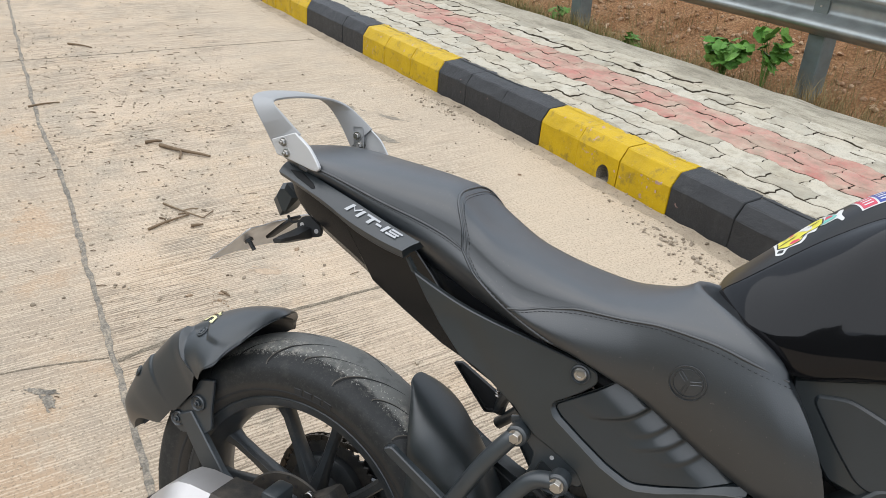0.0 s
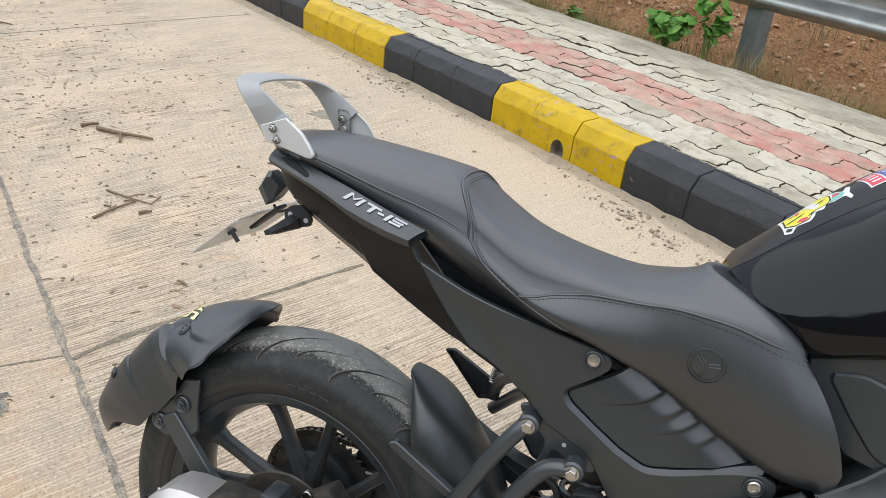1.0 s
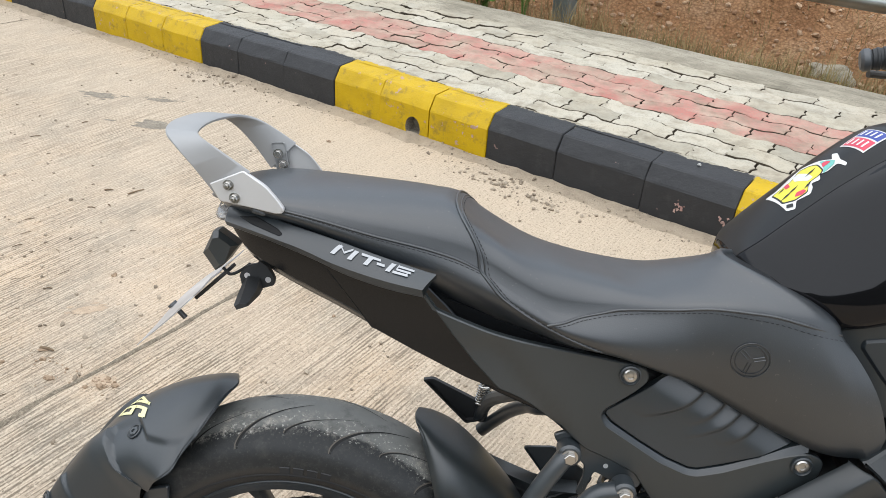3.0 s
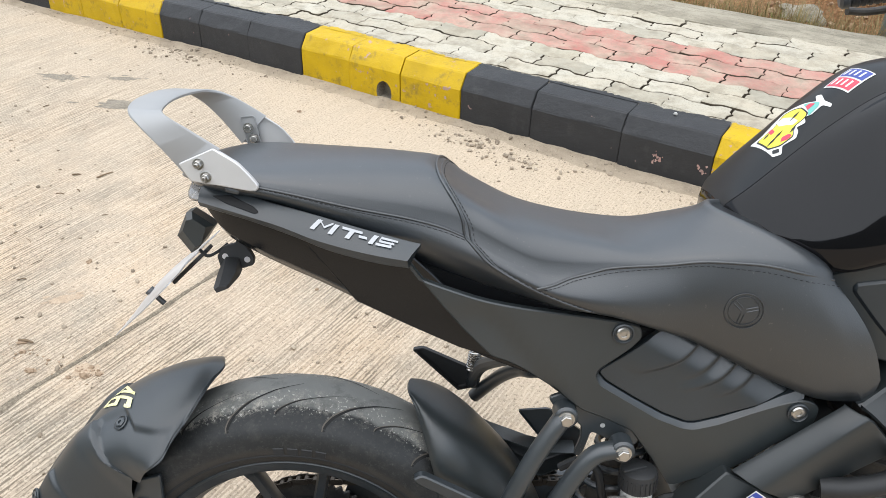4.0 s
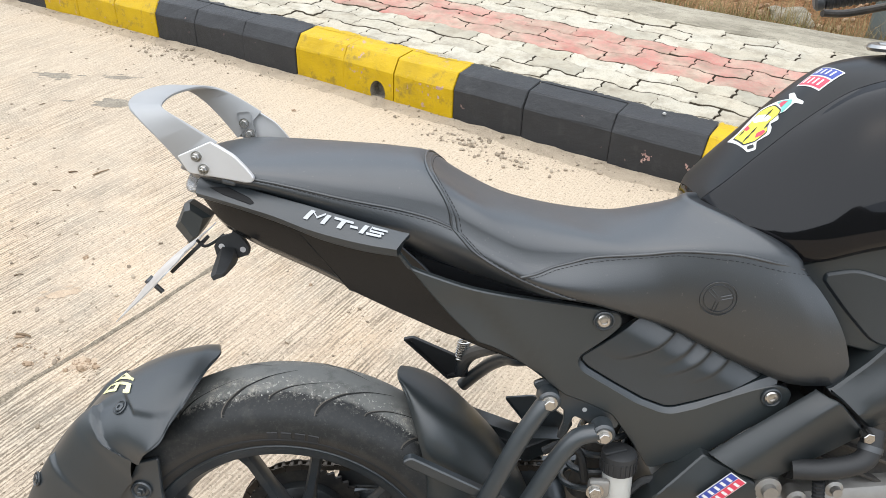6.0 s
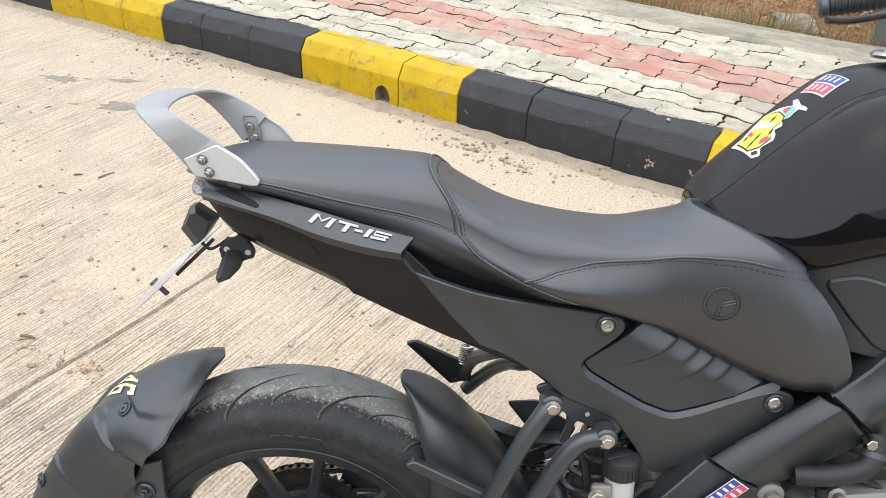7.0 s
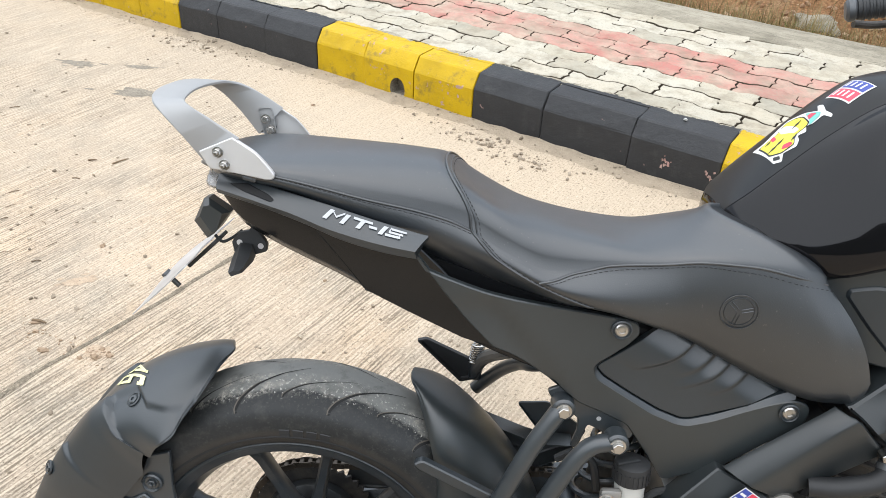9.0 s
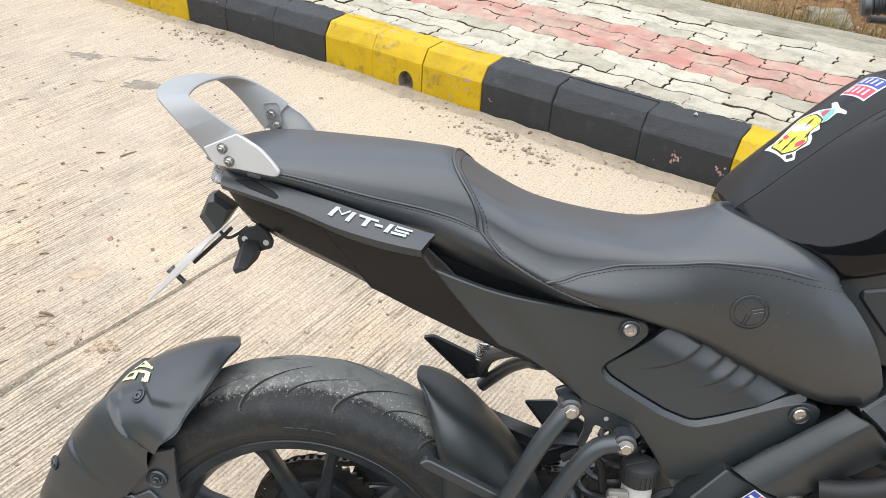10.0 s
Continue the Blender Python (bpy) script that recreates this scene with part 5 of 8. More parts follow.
    decal("sticker_field", [sq(*p) for p in [(0.53, 0.05), (0.95, 0.05), (0.95, 0.95), (0.53, 0.95)]], BLUE_STICKER, 0.0017, "blue field")
    decal("sticker_field", [sq(*p) for p in [(0.05, 0.05), (0.47, 0.05), (0.47, 0.95), (0.05, 0.95)]], RED_STICKER, 0.0017, "red field")
    for f0 in (0.60, 0.12):
        for k in range(4):
            v0 = 0.12 + 0.20 * k
            decal("sticker_bar", [sq(*p) for p in [(f0, v0), (f0 + 0.28, v0), (f0 + 0.26, v0 + 0.075), (f0, v0 + 0.075)]], WHITE_STICKER, 0.0021, "white bar")
    return tank


build_tank()


def build_knee_panel(sgn):
    def side(x, z):
        u = max(0.0, x - 0.68)
        return sgn * (0.050 + 0.36 * min(u, 0.12) + 0.16 * max(0.0, u - 0.12) - 0.03 * (0.80 - z))
    out = [(0.688, 0.834, 0.003), (0.722, 0.848), (0.769, 0.868), (0.86, 0.898), (0.97, 0.91), (0.99, 0.80), (0.90, 0.71), (0.82, 0.724), (0.783, 0.724), (0.752, 0.728, 0.006), (0.728, 0.756), (0.708, 0.782), (0.692, 0.808)]
    pan = part("knee_panel", sheet(rounded(out, 0.006), side, 0.012, 0.02, 0.003), MATTE, bike, "grained black panel under the tank", 40)
    pad = [(0.7150, 0.816, 0.006), (0.7165, 0.8260, 0.008), (0.7479, 0.8360), (0.7703, 0.8316), (0.7892, 0.8269), (0.88, 0.79), (0.88, 0.75), (0.8128, 0.742), (0.7911, 0.7359, 0.01), (0.7758, 0.7433, 0.010), (0.7453, 0.7770)]
    part("knee_pad", sheet(rounded(pad, 0.012), lambda x, z: side(x, z) + sgn * 0.0045, 0.009, 0.02, 0.003), SATIN, pan, "smooth raised pad", 40)


build_knee_panel(-1)
build_knee_panel(1)


def build_frame():
    for sgn in (-1, 1):
        def side(x, z):
            mid = 0.555 + (x - 0.60) * 0.62
            return sgn * (0.096 + 0.020 * max(0.0, 1 - abs(z - mid + 0.006) / 0.045) + 0.05 * max(0.0, x - 0.8))
        # a pressed beam: a narrow face above the ridge looks up, the broad one below it looks down
        bm = bmesh.new()
        rings = []
        for t, g in ((0.0, 0.003), (0.012, 0.0), (0.25, 0.0), (0.5, 0.0), (0.75, 0.0), (0.988, 0.0), (1.0, 0.003)):
            def along(a, b):
                return a[0] + (b[0] - a[0]) * t, a[1] + (b[1] - a[1]) * t
            tx, tz = along((0.5880, 0.5770), (0.7155, 0.6755))
            rx, rz = along((0.6215, 0.5605), (0.7405, 0.6665))
            bx, bz = along((0.6700, 0.5310), (0.7935, 0.6120))
            rings.append([(tx + 0.016, sgn * 0.080, tz - 0.020), (tx + 0.002, sgn * (0.094 - g), tz - 0.001), (tx + 0.004, sgn * (0.102 - g), tz - 0.0015), (0.55 * rx + 0.45 * tx, sgn * (0.1105 - g), 0.55 * rz + 0.45 * tz), (rx - 0.004, sgn * (0.1158 - g), rz + 0.003), (rx, sgn * (0.1165 - g), rz), (rx + 0.005, sgn * (0.1160 - g), rz - 0.003), (bx - 0.004, sgn * (0.102 - g), bz + 0.003), (bx, sgn * (0.098 - g), bz), (bx - 0.004, sgn * 0.060, bz + 0.004)])
        skin(bm, rings)
        part("frame_spar", bm, FRAME, bike, "dark grey pressed frame beam", 48)
        front = [(0.737, 0.6785), (0.775, 0.715), (0.80, 0.745), (0.90, 0.80), (0.98, 0.86), (1.02, 0.80), (0.93, 0.70), (0.83, 0.64), (0.797, 0.6165), (0.7480, 0.6640), (0.730, 0.6770)]
        part("frame_spar", sheet(rounded(front, 0.005), lambda x, z: side(x, z) + sgn * 0.003, 0.045, 0.016, 0.003), FRAME, bike, "dark grey pressed frame beam", 32)
        rear = [(0.520, 0.516, 0.006), (0.552, 0.545), (0.5835, 0.5735, 0.003), (0.616, 0.558), (0.664, 0.530), (0.640, 0.45), (0.60, 0.36), (0.53, 0.36), (0.49, 0.45)]
        plate = part("pivot_plate", sheet(rounded(rear, 0.008), lambda x, z: sgn * (0.094 + 0.016 * max(0.0, 1 - abs(z - 0.52) / 0.06)), 0.04, 0.016, 0.002), FRAME, bike, "dark grey pivot plate of the frame", 32)
        if sgn < 0:
            o, ex, ez = Vector((0.6066, -0.1135, 0.5316)), Vector((0.727, 0, 0.690)).normalized(), Vector((-0.805, 0, 0.593)).normalized()

            def quad(u0, v0, u1, v1, lift, mat, name, label):
                bm = bmesh.new()
                bm.faces.new([bm.verts.new(o + ex * u + ez * v + Vector((0, -lift, 0))) for u, v in ((u0, v0), (u1, v0), (u1, v1), (u0, v1))])
                part(name, bm, mat, plate, label, 0)
            quad(-0.029, -0.0140, 0.029, 0.0140, 0.0010, WHITE_STICKER, "square_sticker", "white square sticker with a blue and a red field")
            quad(-0.0275, 0.0005, 0.0275, 0.0128, 0.0016, BLUE_STICKER, "sticker_field", "blue field")
            quad(-0.0275, -0.0128, 0.0275, -0.0005, 0.0016, RED_STICKER, "sticker_field", "red field")
            for k in range(5):
                quad(-0.0235 + 0.0100 * k, 0.0022, -0.0195 + 0.0100 * k, 0.0112, 0.0021, WHITE_STICKER, "sticker_bar", "white bar")
                quad(-0.0235 + 0.0100 * k, -0.0112, -0.0195 + 0.0100 * k, -0.0022, 0.0021, WHITE_STICKER, "sticker_bar", "white bar")
    # seat rails under the covers
    for s in (-1, 1):
        part("seat_rail", tube([(0.62, s * 0.036, 0.70), (0.45, s * 0.040, 0.755), (0.25, s * 0.045, 0.82), (0.05, s * 0.045, 0.89)], 0.013, 10), RUBBER, bike)
        part("seat_rail", tube([(0.60, s * 0.060, 0.51), (0.50, s * 0.060, 0.625), (0.38, s * 0.058, 0.705), (0.2, s * 0.05, 0.79)], 0.012, 10), RUBBER, bike)
        # bracket plate that carries the footrest loop
        out = [(0.352, 0.668), (0.372, 0.676), (0.43, 0.650), (0.475, 0.615), (0.470, 0.598), (0.445, 0.598), (0.4291, 0.6081), (0.4100, 0.6182), (0.4035, 0.5950, 0.002), (0.398, 0.578, 0.002), (0.389, 0.583, 0.002), (0.3965, 0.6080, 0.002), (0.3965, 0.6260, 0.003), (0.3853, 0.6369), (0.366, 0.645)]
        part("hanger_plate", sheet(rounded(out, 0.006), lambda x, z: s * 0.074, 0.006, 0.05, 0.0015), TUBE, bike)
        # no hole is cut: an added pale disc stands for the road behind
        part("plate_hole", rod((0.424, s * 0.0725, 0.6282), (0.424, s * 0.0748, 0.6282), 0.0032, 16), ALU_LIGHT, bike, "pale disc in place of road seen through a hole")
        # footrest loop
        if s > 0:
            continue
        loop = tube([(0.373, s * 0.088, 0.652), (0.362, s * 0.094, 0.640), (0.332, s * 0.100, 0.590), (0.290, s * 0.106, 0.500), (0.250, s * 0.112, 0.425), (0.250, s * 0.114, 0.395), (0.28, s * 0.112, 0.398), (0.318, s * 0.108, 0.445), (0.352, s * 0.105, 0.505), (0.385, s * 0.102, 0.566), (0.412, s * 0.101, 0.602), (0.445, s * 0.101, 0.611)], 0.0125, 12, 5)
        hanger = part("footrest_hanger", loop, TUBE, bike, "bent black steel tube of the rear footrest", 60)
        for x, z, y in ((0.373, 0.652, 0.097), (0.445, 0.611, 0.110)):
            part("tube_eye", rod((x, s * (y - 0.026), z), (x, s * (y + 0.001), z), 0.0155, 20, None, 0.003), TUBE, hanger)
            hexagon_bolt("bolt", (x, s * (y + 0.001), z), (0, s, 0), 0.0078, hanger, stud=False, height=0.008)
        peg_y = 0.118
        part("footrest_peg", block((0.255, s * (peg_y + 0.055), 0.395), (0.026, 0.10, 0.018), (0, 0, 0), 0.004), RUBBER, hanger, "black rubber footrest")


build_frame()


def build_rear_wheel():
    c = AXLE
    wheel = part("rear_wheel", lathe([(0.2285, -0.057), (0.2300, -0.0535), (0.2240, -0.0500), (0.2140, -0.047), (0.2060, -0.030), (0.2030, 0.0), (0.2060, 0.030), (0.2140, 0.047), (0.2240, 0.0500), (0.2300, 0.0535), (0.2285, 0.057), (0.2200, 0.0560), (0.2120, 0.052), (0.1980, 0.026), (0.1930, 0.010), (0.1930, -0.010), (0.1980, -0.026), (0.2120, -0.052), (0.2200, -0.0560)], c, (0, 1, 0), 96), RIM, bike, "black cast alloy rear wheel", 30)
    prof = [(0.2250, -0.0510), (0.2330, -0.0600), (0.2440, -0.0655), (0.2600, -0.0690), (0.2750, -0.0705), (0.2850, -0.0695), (0.2925, -0.0650), (0.3040, -0.0520), (0.3140, -0.0370), (0.3205, -0.0200), (0.3232, 0.0)]
    full = prof + [(r, -h) for r, h in reversed(prof[:-1])]
    part("tyre", lathe(full + [(0.215, 0.03), (0.215, -0.03)], c, (0, 1, 0), 128), TYRE, wheel, "worn black rubber tyre with dusty grooves", 45)

    def crown(a, lat, lift=0.0):
        """A point on the tyre's tread at an angle and a distance from its middle."""
        hs = [h for r, h in prof[4:]]
        rs = [r for r, h in prof[4:]]
        r = float(np.interp(-abs(lat), hs, rs)) + lift
        return Vector((c.x + r * math.cos(a), lat, c.z + r * math.sin(a)))
    # tread grooves: curved slashes from near the crown to the shoulder, in pairs
    gb_, db_ = bmesh.new(), bmesh.new()
    for k in range(28):
        a0 = 2 * math.pi * k / 28
        for s in (-1, 1):
            off = 0.12 if s > 0 else 0.0
            rows, dusty = [], []
            for i in range(17):
                t = i / 16
                lat = s * (0.006 + 0.061 * t) if k % 2 == 0 else s * (0.018 + 0.036 * t)
                a = a0 + off - 0.40 * (1 - t) ** 1.5 + 0.08 * (1 - t) + 0.03
                w = (0.0040 if k % 2 == 0 else 0.0028) * (0.35 + 0.65 * t) * math.sin(math.pi * min(1.0, 0.06 + t * 0.90)) ** 0.4
                rows.append([crown(a - 1.3 * w / 0.31, lat, 0.0006), crown(a + w / 0.31, lat, 0.0006)])
                if t > 0.42:
                    dusty.append([crown(a + 0.35 * w / 0.31, lat, 0.0010), crown(a + 1.25 * w / 0.31, lat, 0.0010)])
            skin(gb_, rows, False, False)
            skin(db_, dusty, False, False)
    # nothing is cut: dark strips on the tread paint the grooves' shade
    part("tread_groove", gb_, GROOVE_SHADE, wheel, "dark strips painting the shade of curved tread grooves", 60, "stuff")
    part("groove_dust", db_, CRACK_RUBBER, wheel, "dust packed in the grooves", 60, "stuff")
    part("rim_protector", lathe([(0.2425, -0.0645), (0.2450, -0.0672), (0.2475, -0.0668)], c, (0, 1, 0), 128, None, False), RUBBER, wheel, "raised ring round the sidewall", 60)
    part("rim_lip", lathe([(0.2255, -0.0575), (0.2290, -0.0588), (0.2312, -0.0565), (0.2290, -0.0545)], c, (0, 1, 0), 128), SATIN, wheel, "rounded edge of the rim", 60)
    # raised bars in place of the sidewall's moulded lettering
    for a0, n in ((1.62, 4), (3.9, 4), (0.4, 6)):
        for i in range(n):
            a = a0 - 0.075 * i
            bm = bmesh.new()
            rows = []
            for j in range(5):
                aa = a - 0.055 * j / 4
                rows.append([Vector((c.x + r * math.cos(aa), -y, c.z + r * math.sin(aa))) for r, y in ((0.2475, 0.0662), (0.2480, 0.0677), (0.2590, 0.0702), (0.2600, 0.0688))])
            skin(bm, rows)
            part("sidewall_mark", bm, RUBBER, wheel, "raised moulded mark", 30)
    # spokes in pairs: one leans over to the root of its neighbour
    for k in range(5):
        for rim_end, root in ((111 + 72 * k, 82 + 72 * k), ((77, 156, 227, 299, 5)[k], (74, 148, 222, 294, 2)[k])):
            q1 = c + Vector((math.cos(math.radians(rim_end)), 0, math.sin(math.radians(rim_end)))) * 0.199
            q0 = c + Vector((math.cos(math.radians(root)), 0, math.sin(math.radians(root)))) * 0.046
            d = (q1 - q0).normalized()
            n = Vector((-d.z, 0, d.x))
            rings = []
            for t, w, h in ((0.0, 0.016, 0.020), (0.25, 0.0110, 0.016), (0.55, 0.0085, 0.0135), (0.85, 0.0090, 0.0135), (0.96, 0.0125, 0.017), (1.0, 0.022, 0.022)):
                p = q0.lerp(q1, t)
                rings.append([p + n * (w * x) + Vector((0, h * y, 0)) for x, y in ((-1, -0.55), (-0.6, -1), (0.6, -1), (1, -0.55), (1, 0.55), (0.6, 1), (-0.6, 1), (-1, 0.55))])
            bm = bmesh.new()
            skin(bm, rings)
            part("spoke", bm, RIM, wheel, "", 40)
    part("hub", lathe([(0.0, -0.052), (0.036, -0.052), (0.042, -0.046), (0.044, -0.03), (0.050, 0.0), (0.050, 0.045), (0.0, 0.05)], c, (0, 1, 0), 40, None, False), RIM, wheel)
    # slotted brake disc on the near side
    bm = lathe([(0.062, -0.0625), (0.094, -0.0625), (0.097, -0.0605), (0.094, -0.0585), (0.062, -0.0585)], c, (0, 1, 0), 72)
    for k in range(5):
        a = math.radians(72 * k + 30)
        block(c + Vector((0.058 * math.cos(a), -0.059, 0.058 * math.sin(a))), (0.035, 0.004, 0.014), (0, -math.degrees(a), 0), 0.001, bm)
    part("brake_disc", bm, DUSTY, wheel, "steel brake disc", 30)
    hb = bmesh.new()
    for k in range(30):
        a = 2 * math.pi * k / 30
        r = 0.079 + 0.010 * (k % 3 - 1)
        p = c + Vector((r * math.cos(a), -0.0628, r * math.sin(a)))
        rod(p, p + Vector((0, -0.0006, 0)), 0.0032, 10, hb)
    # flat black discs paint the dark inside the holes
    part("disc_hole", hb, RUBBER, wheel, "black discs laid on for drilled holes", 0, "stuff")
    # sprocket, with teeth, and the chain that runs round it
    sb = bmesh.new()
    teeth = 44
    pts = []
    for k in range(teeth * 2):
        a = math.pi * k / teeth
        r = 0.104 if k % 2 else 0.0975
        pts += [(r * math.cos(a - 0.012), r * math.sin(a - 0.012)), (r * math.cos(a + 0.012), r * math.sin(a + 0.012))]
    ring = [[c + Vector((x, 0.066 + y, z)) for x, z in pts] for y in (0.0, 0.006)]
    inner = [[c + Vector((0.070 * math.cos(math.atan2(z, x)), 0.066 + y, 0.070 * math.sin(math.atan2(z, x)))) for x, z in pts] for y in (0.006, 0.0)]
    skin(sb, ring + inner, True, False, True)
    for k in range(5):
        a = math.radians(72 * k + 60)
        block(c + Vector((0.056 * math.cos(a), 0.069, 0.056 * math.sin(a))), (0.034, 0.006, 0.020), (0, -math.degrees(a), 0), 0.001, sb)
    part("sprocket_carrier", lathe([(0.0, 0.040), (0.055, 0.040), (0.076, 0.050), (0.078, 0.064), (0.0, 0.064)], c, (0, 1, 0), 48, None, False), RIM, wheel, "black sprocket carrier", 40)
    part("sprocket", sb, DUSTY, wheel, "dusty rear sprocket", 30)
    front = Vector((0.56, 0, 0.40))
    cb = bmesh.new()
    line = []
    for k in range(40):
        a = math.radians(84 + 192 * k / 39)
        line.append(c + Vector((0.1065 * math.cos(a), 0.069, 0.1065 * math.sin(a))))
    up = [line[0].lerp(front + Vector((0.0, 0.069, 0.036)), t / 28) for t in range(1, 29)]
    down = [line[-1].lerp(front + Vector((0.0, 0.069, -0.036)), t / 28) for t in range(1, 29)]
    run = list(reversed(up)) + line + down
    dense, acc, last = [run[0]], 0.0, run[0]
    for p in spline(run, 6):
        acc += (p - last).length
        last = p
        if acc >= 0.0127:
            dense.append(p)
            acc = 0.0
    for i, (p, q) in enumerate(zip(dense, dense[1:])):
        d = (q - p)
        ang = -math.degrees(math.atan2(d.z, d.x))
        y = 0.0075 if i % 2 else 0.0055
        for s in (-1, 1):
            block((p + q) / 2 + Vector((0, s * y, 0)), (0.0175, 0.0014, 0.0100), (0, ang, 0), 0.0, cb)
        rod(p + Vector((0, -0.0085, 0)), p + Vector((0, 0.0085, 0)), 0.0042, 8, cb)
    part("drive_chain", cb, CHAIN, bike, "oily drive chain", 30)
    return wheel


CRACK_RUBBER = plain("groove_dust", (0.085, 0.076, 0.064), 0.95, vary=0.5, grain=150.0)
GROOVE_SHADE = plain("groove_shade", (0.008, 0.008, 0.008), 0.8, vary=0.3)
build_rear_wheel()


def build_swingarm():
    for s in (-1, 1):
        bm = bmesh.new()
        rings = []
        for x, z, h, y in ((-0.055, 0.320, 0.020, 0.098), (-0.02, 0.3225, 0.028, 0.098), (0.06, 0.330, 0.030, 0.098), (0.22, 0.360, 0.034, 0.092), (0.36, 0.392, 0.040, 0.082), (0.50, 0.412, 0.044, 0.075), (0.58, 0.418, 0.036, 0.075)):
            w = 0.016
            rings.append([(x, s * (y + w * a), z + h * b) for a, b in ((-1, -0.6), (-0.6, -1), (0.6, -1), (1, -0.6), (1, 0.6), (0.6, 1), (-0.6, 1), (-1, 0.6))])
        skin(bm, rings)
        arm = part("swingarm", bm, TUBE, bike, "black steel swingarm", 40)
        part("adjuster", block((-0.04, s * 0.112, 0.322), (0.055, 0.006, 0.040), (0, 4, 0), 0.003), STEEL, arm)
        hexagon_bolt("axle_nut", (0.0, s * 0.114, AXLE.z), (0, s, 0), 0.014, arm, height=0.012)
    part("swingarm_bridge", rod((0.40, -0.085, 0.40), (0.40, 0.085, 0.40), 0.026, 16), TUBE, bike)
    # brake caliper and its carrier
    cal = part("brake_caliper", block((0.075, -0.072, 0.398), (0.075, 0.044, 0.050), (0, -38, 0), 0.008), DUSTY, bike, "dusty black rear brake caliper")
    part("caliper_pin", rod((0.055, -0.098, 0.420), (0.055, -0.090, 0.420), 0.008, 12, None, 0.001), STEEL, cal)
    part("caliper_pin", rod((0.095, -0.098, 0.385), (0.095, -0.090, 0.385), 0.008, 12, None, 0.001), STEEL, cal)
    part("carrier", block((0.03, -0.082, 0.36), (0.10, 0.010, 0.035), (0, -40, 0), 0.003), TUBE, cal)
    part("brake_hose", tube([(0.10, -0.088, 0.42), (0.17, -0.098, 0.44), (0.27, -0.092, 0.43), (0.38, -0.088, 0.45), (0.45, -0.075, 0.475)], 0.0055, 8), RUBBER, cal)
    case = [(0.045, 0.372), (0.060, 0.415), (0.105, 0.448), (0.20, 0.462), (0.30, 0.470), (0.32, 0.40), (0.20, 0.37)]
    part("chain_case", sheet(rounded(case, 0.010), lambda x, z: 0.092, 0.006, 0.03, 0.002), RIM, bike, "black plastic plate inside the chain run", 40)
    # shock absorber
    part("shock_absorber", rod((0.44, 0.0, 0.44), (0.50, 0.0, 0.68), 0.022, 16), DUSTY, bike)
    sp = [(0.44 + 0.06 * t + 0.036 * math.cos(t * 44) * 0.97, 0.036 * math.sin(t * 44), 0.45 + 0.20 * t) for t in np.linspace(0, 1, 120)]
    part("shock_spring", tube(sp, 0.005, 7, 0), TUBE, bike)


build_swingarm()


def build_hugger():
    """The guard in front of the rear tyre: a shell round the axle with a rounded tip and two side blades."""
    bm = bmesh.new()
    n, m = 36, 20
    outer, inner = [], []
    for i in range(n + 1):
        t = i / n
        a = math.radians(62.5 - 60 * t)
        w = 0.078 * min(1.0, math.sin(min(1.0, 0.14 + t * 3.6) * math.pi / 2)) ** 0.75
        r0 = 0.360 + 0.022 * t
        depth = 0.108 * min(1.0, t * 2.3 + 0.06)
        row_o, row_i = [], []
        for k in range(m + 1):
            v = 2 * k / m - 1
            lat = w * math.sin(v * math.pi / 2) + 0.004
            drop = depth * (0.25 * abs(v) ** 2 + 0.75 * abs(v) ** 2.8)
            for row, th in ((row_o, 0.0), (row_i, 0.004)):
                r = r0 - drop - th
                aa = a - 0.04 * abs(v) ** 2
                row.append((r * math.cos(aa), lat * (1 - th * 8), AXLE.z + r * math.sin(aa)))
        outer.append(row_o)
        inner.append(row_i)
    skin(bm, [o + i[::-1] for o, i in zip(outer, inner)])
    hug = part("tyre_hugger", bm, MATTE, bike, "satin black guard over the front of the rear tyre", 50)
    for s in (-1, 1):
        out = [(0.176, 0.561, 0.006), (0.190, 0.5685, 0.006), (0.285, 0.518), (0.36, 0.468), (0.40, 0.43), (0.388, 0.420), (0.35, 0.456), (0.278, 0.504), (0.186, 0.552, 0.006)]
        part("side_blade", sheet(rounded(out, 0.004), lambda x, z: s * (0.104 - 0.10 * max(0.0, 0.52 - z)), 0.012, 0.03, 0.002), SATIN, hug, "pointed side blade of the guard", 40)
    cover = [(0.262, 0.528), (0.2698, 0.5354), (0.3428, 0.5060), (0.371, 0.4986, 0.002), (0.4138, 0.4977, 0.002), (0.4159, 0.4801), (0.36, 0.455), (0.27, 0.50)]
    part("chain_guard", sheet(rounded(cover, 0.004), lambda x, z: 0.086, 0.036, 0.04, 0.002), MATTE, bike, "black plastic chain guard", 40)


build_hugger()

MUD_A = (104.7, 105.6, 108.0, 112.0, 118.0, 124.0, 130.0, 133.0, 136.5, 150.0, 159.0, 166.0, 172.0, 178.5)
mud_r = table(MUD_A, (0.3570, 0.3590, 0.3652, 0.3697, 0.3765, 0.3820, 0.3855, 0.3865, 0.387, 0.392, 0.399, 0.406, 0.413, 0.421))
mud_w = table(MUD_A, (0.036, 0.069, 0.0900, 0.1105, 0.1202, 0.1137, 0.1020, 0.0985, 0.095, 0.092, 0.086, 0.072, 0.050, 0.012))
mud_d = table(MUD_A, (0.008, 0.022, 0.0410, 0.0550, 0.0625, 0.0720, 0.0875, 0.0985, 0.112, 0.113, 0.110, 0.062, 0.030, 0.004))


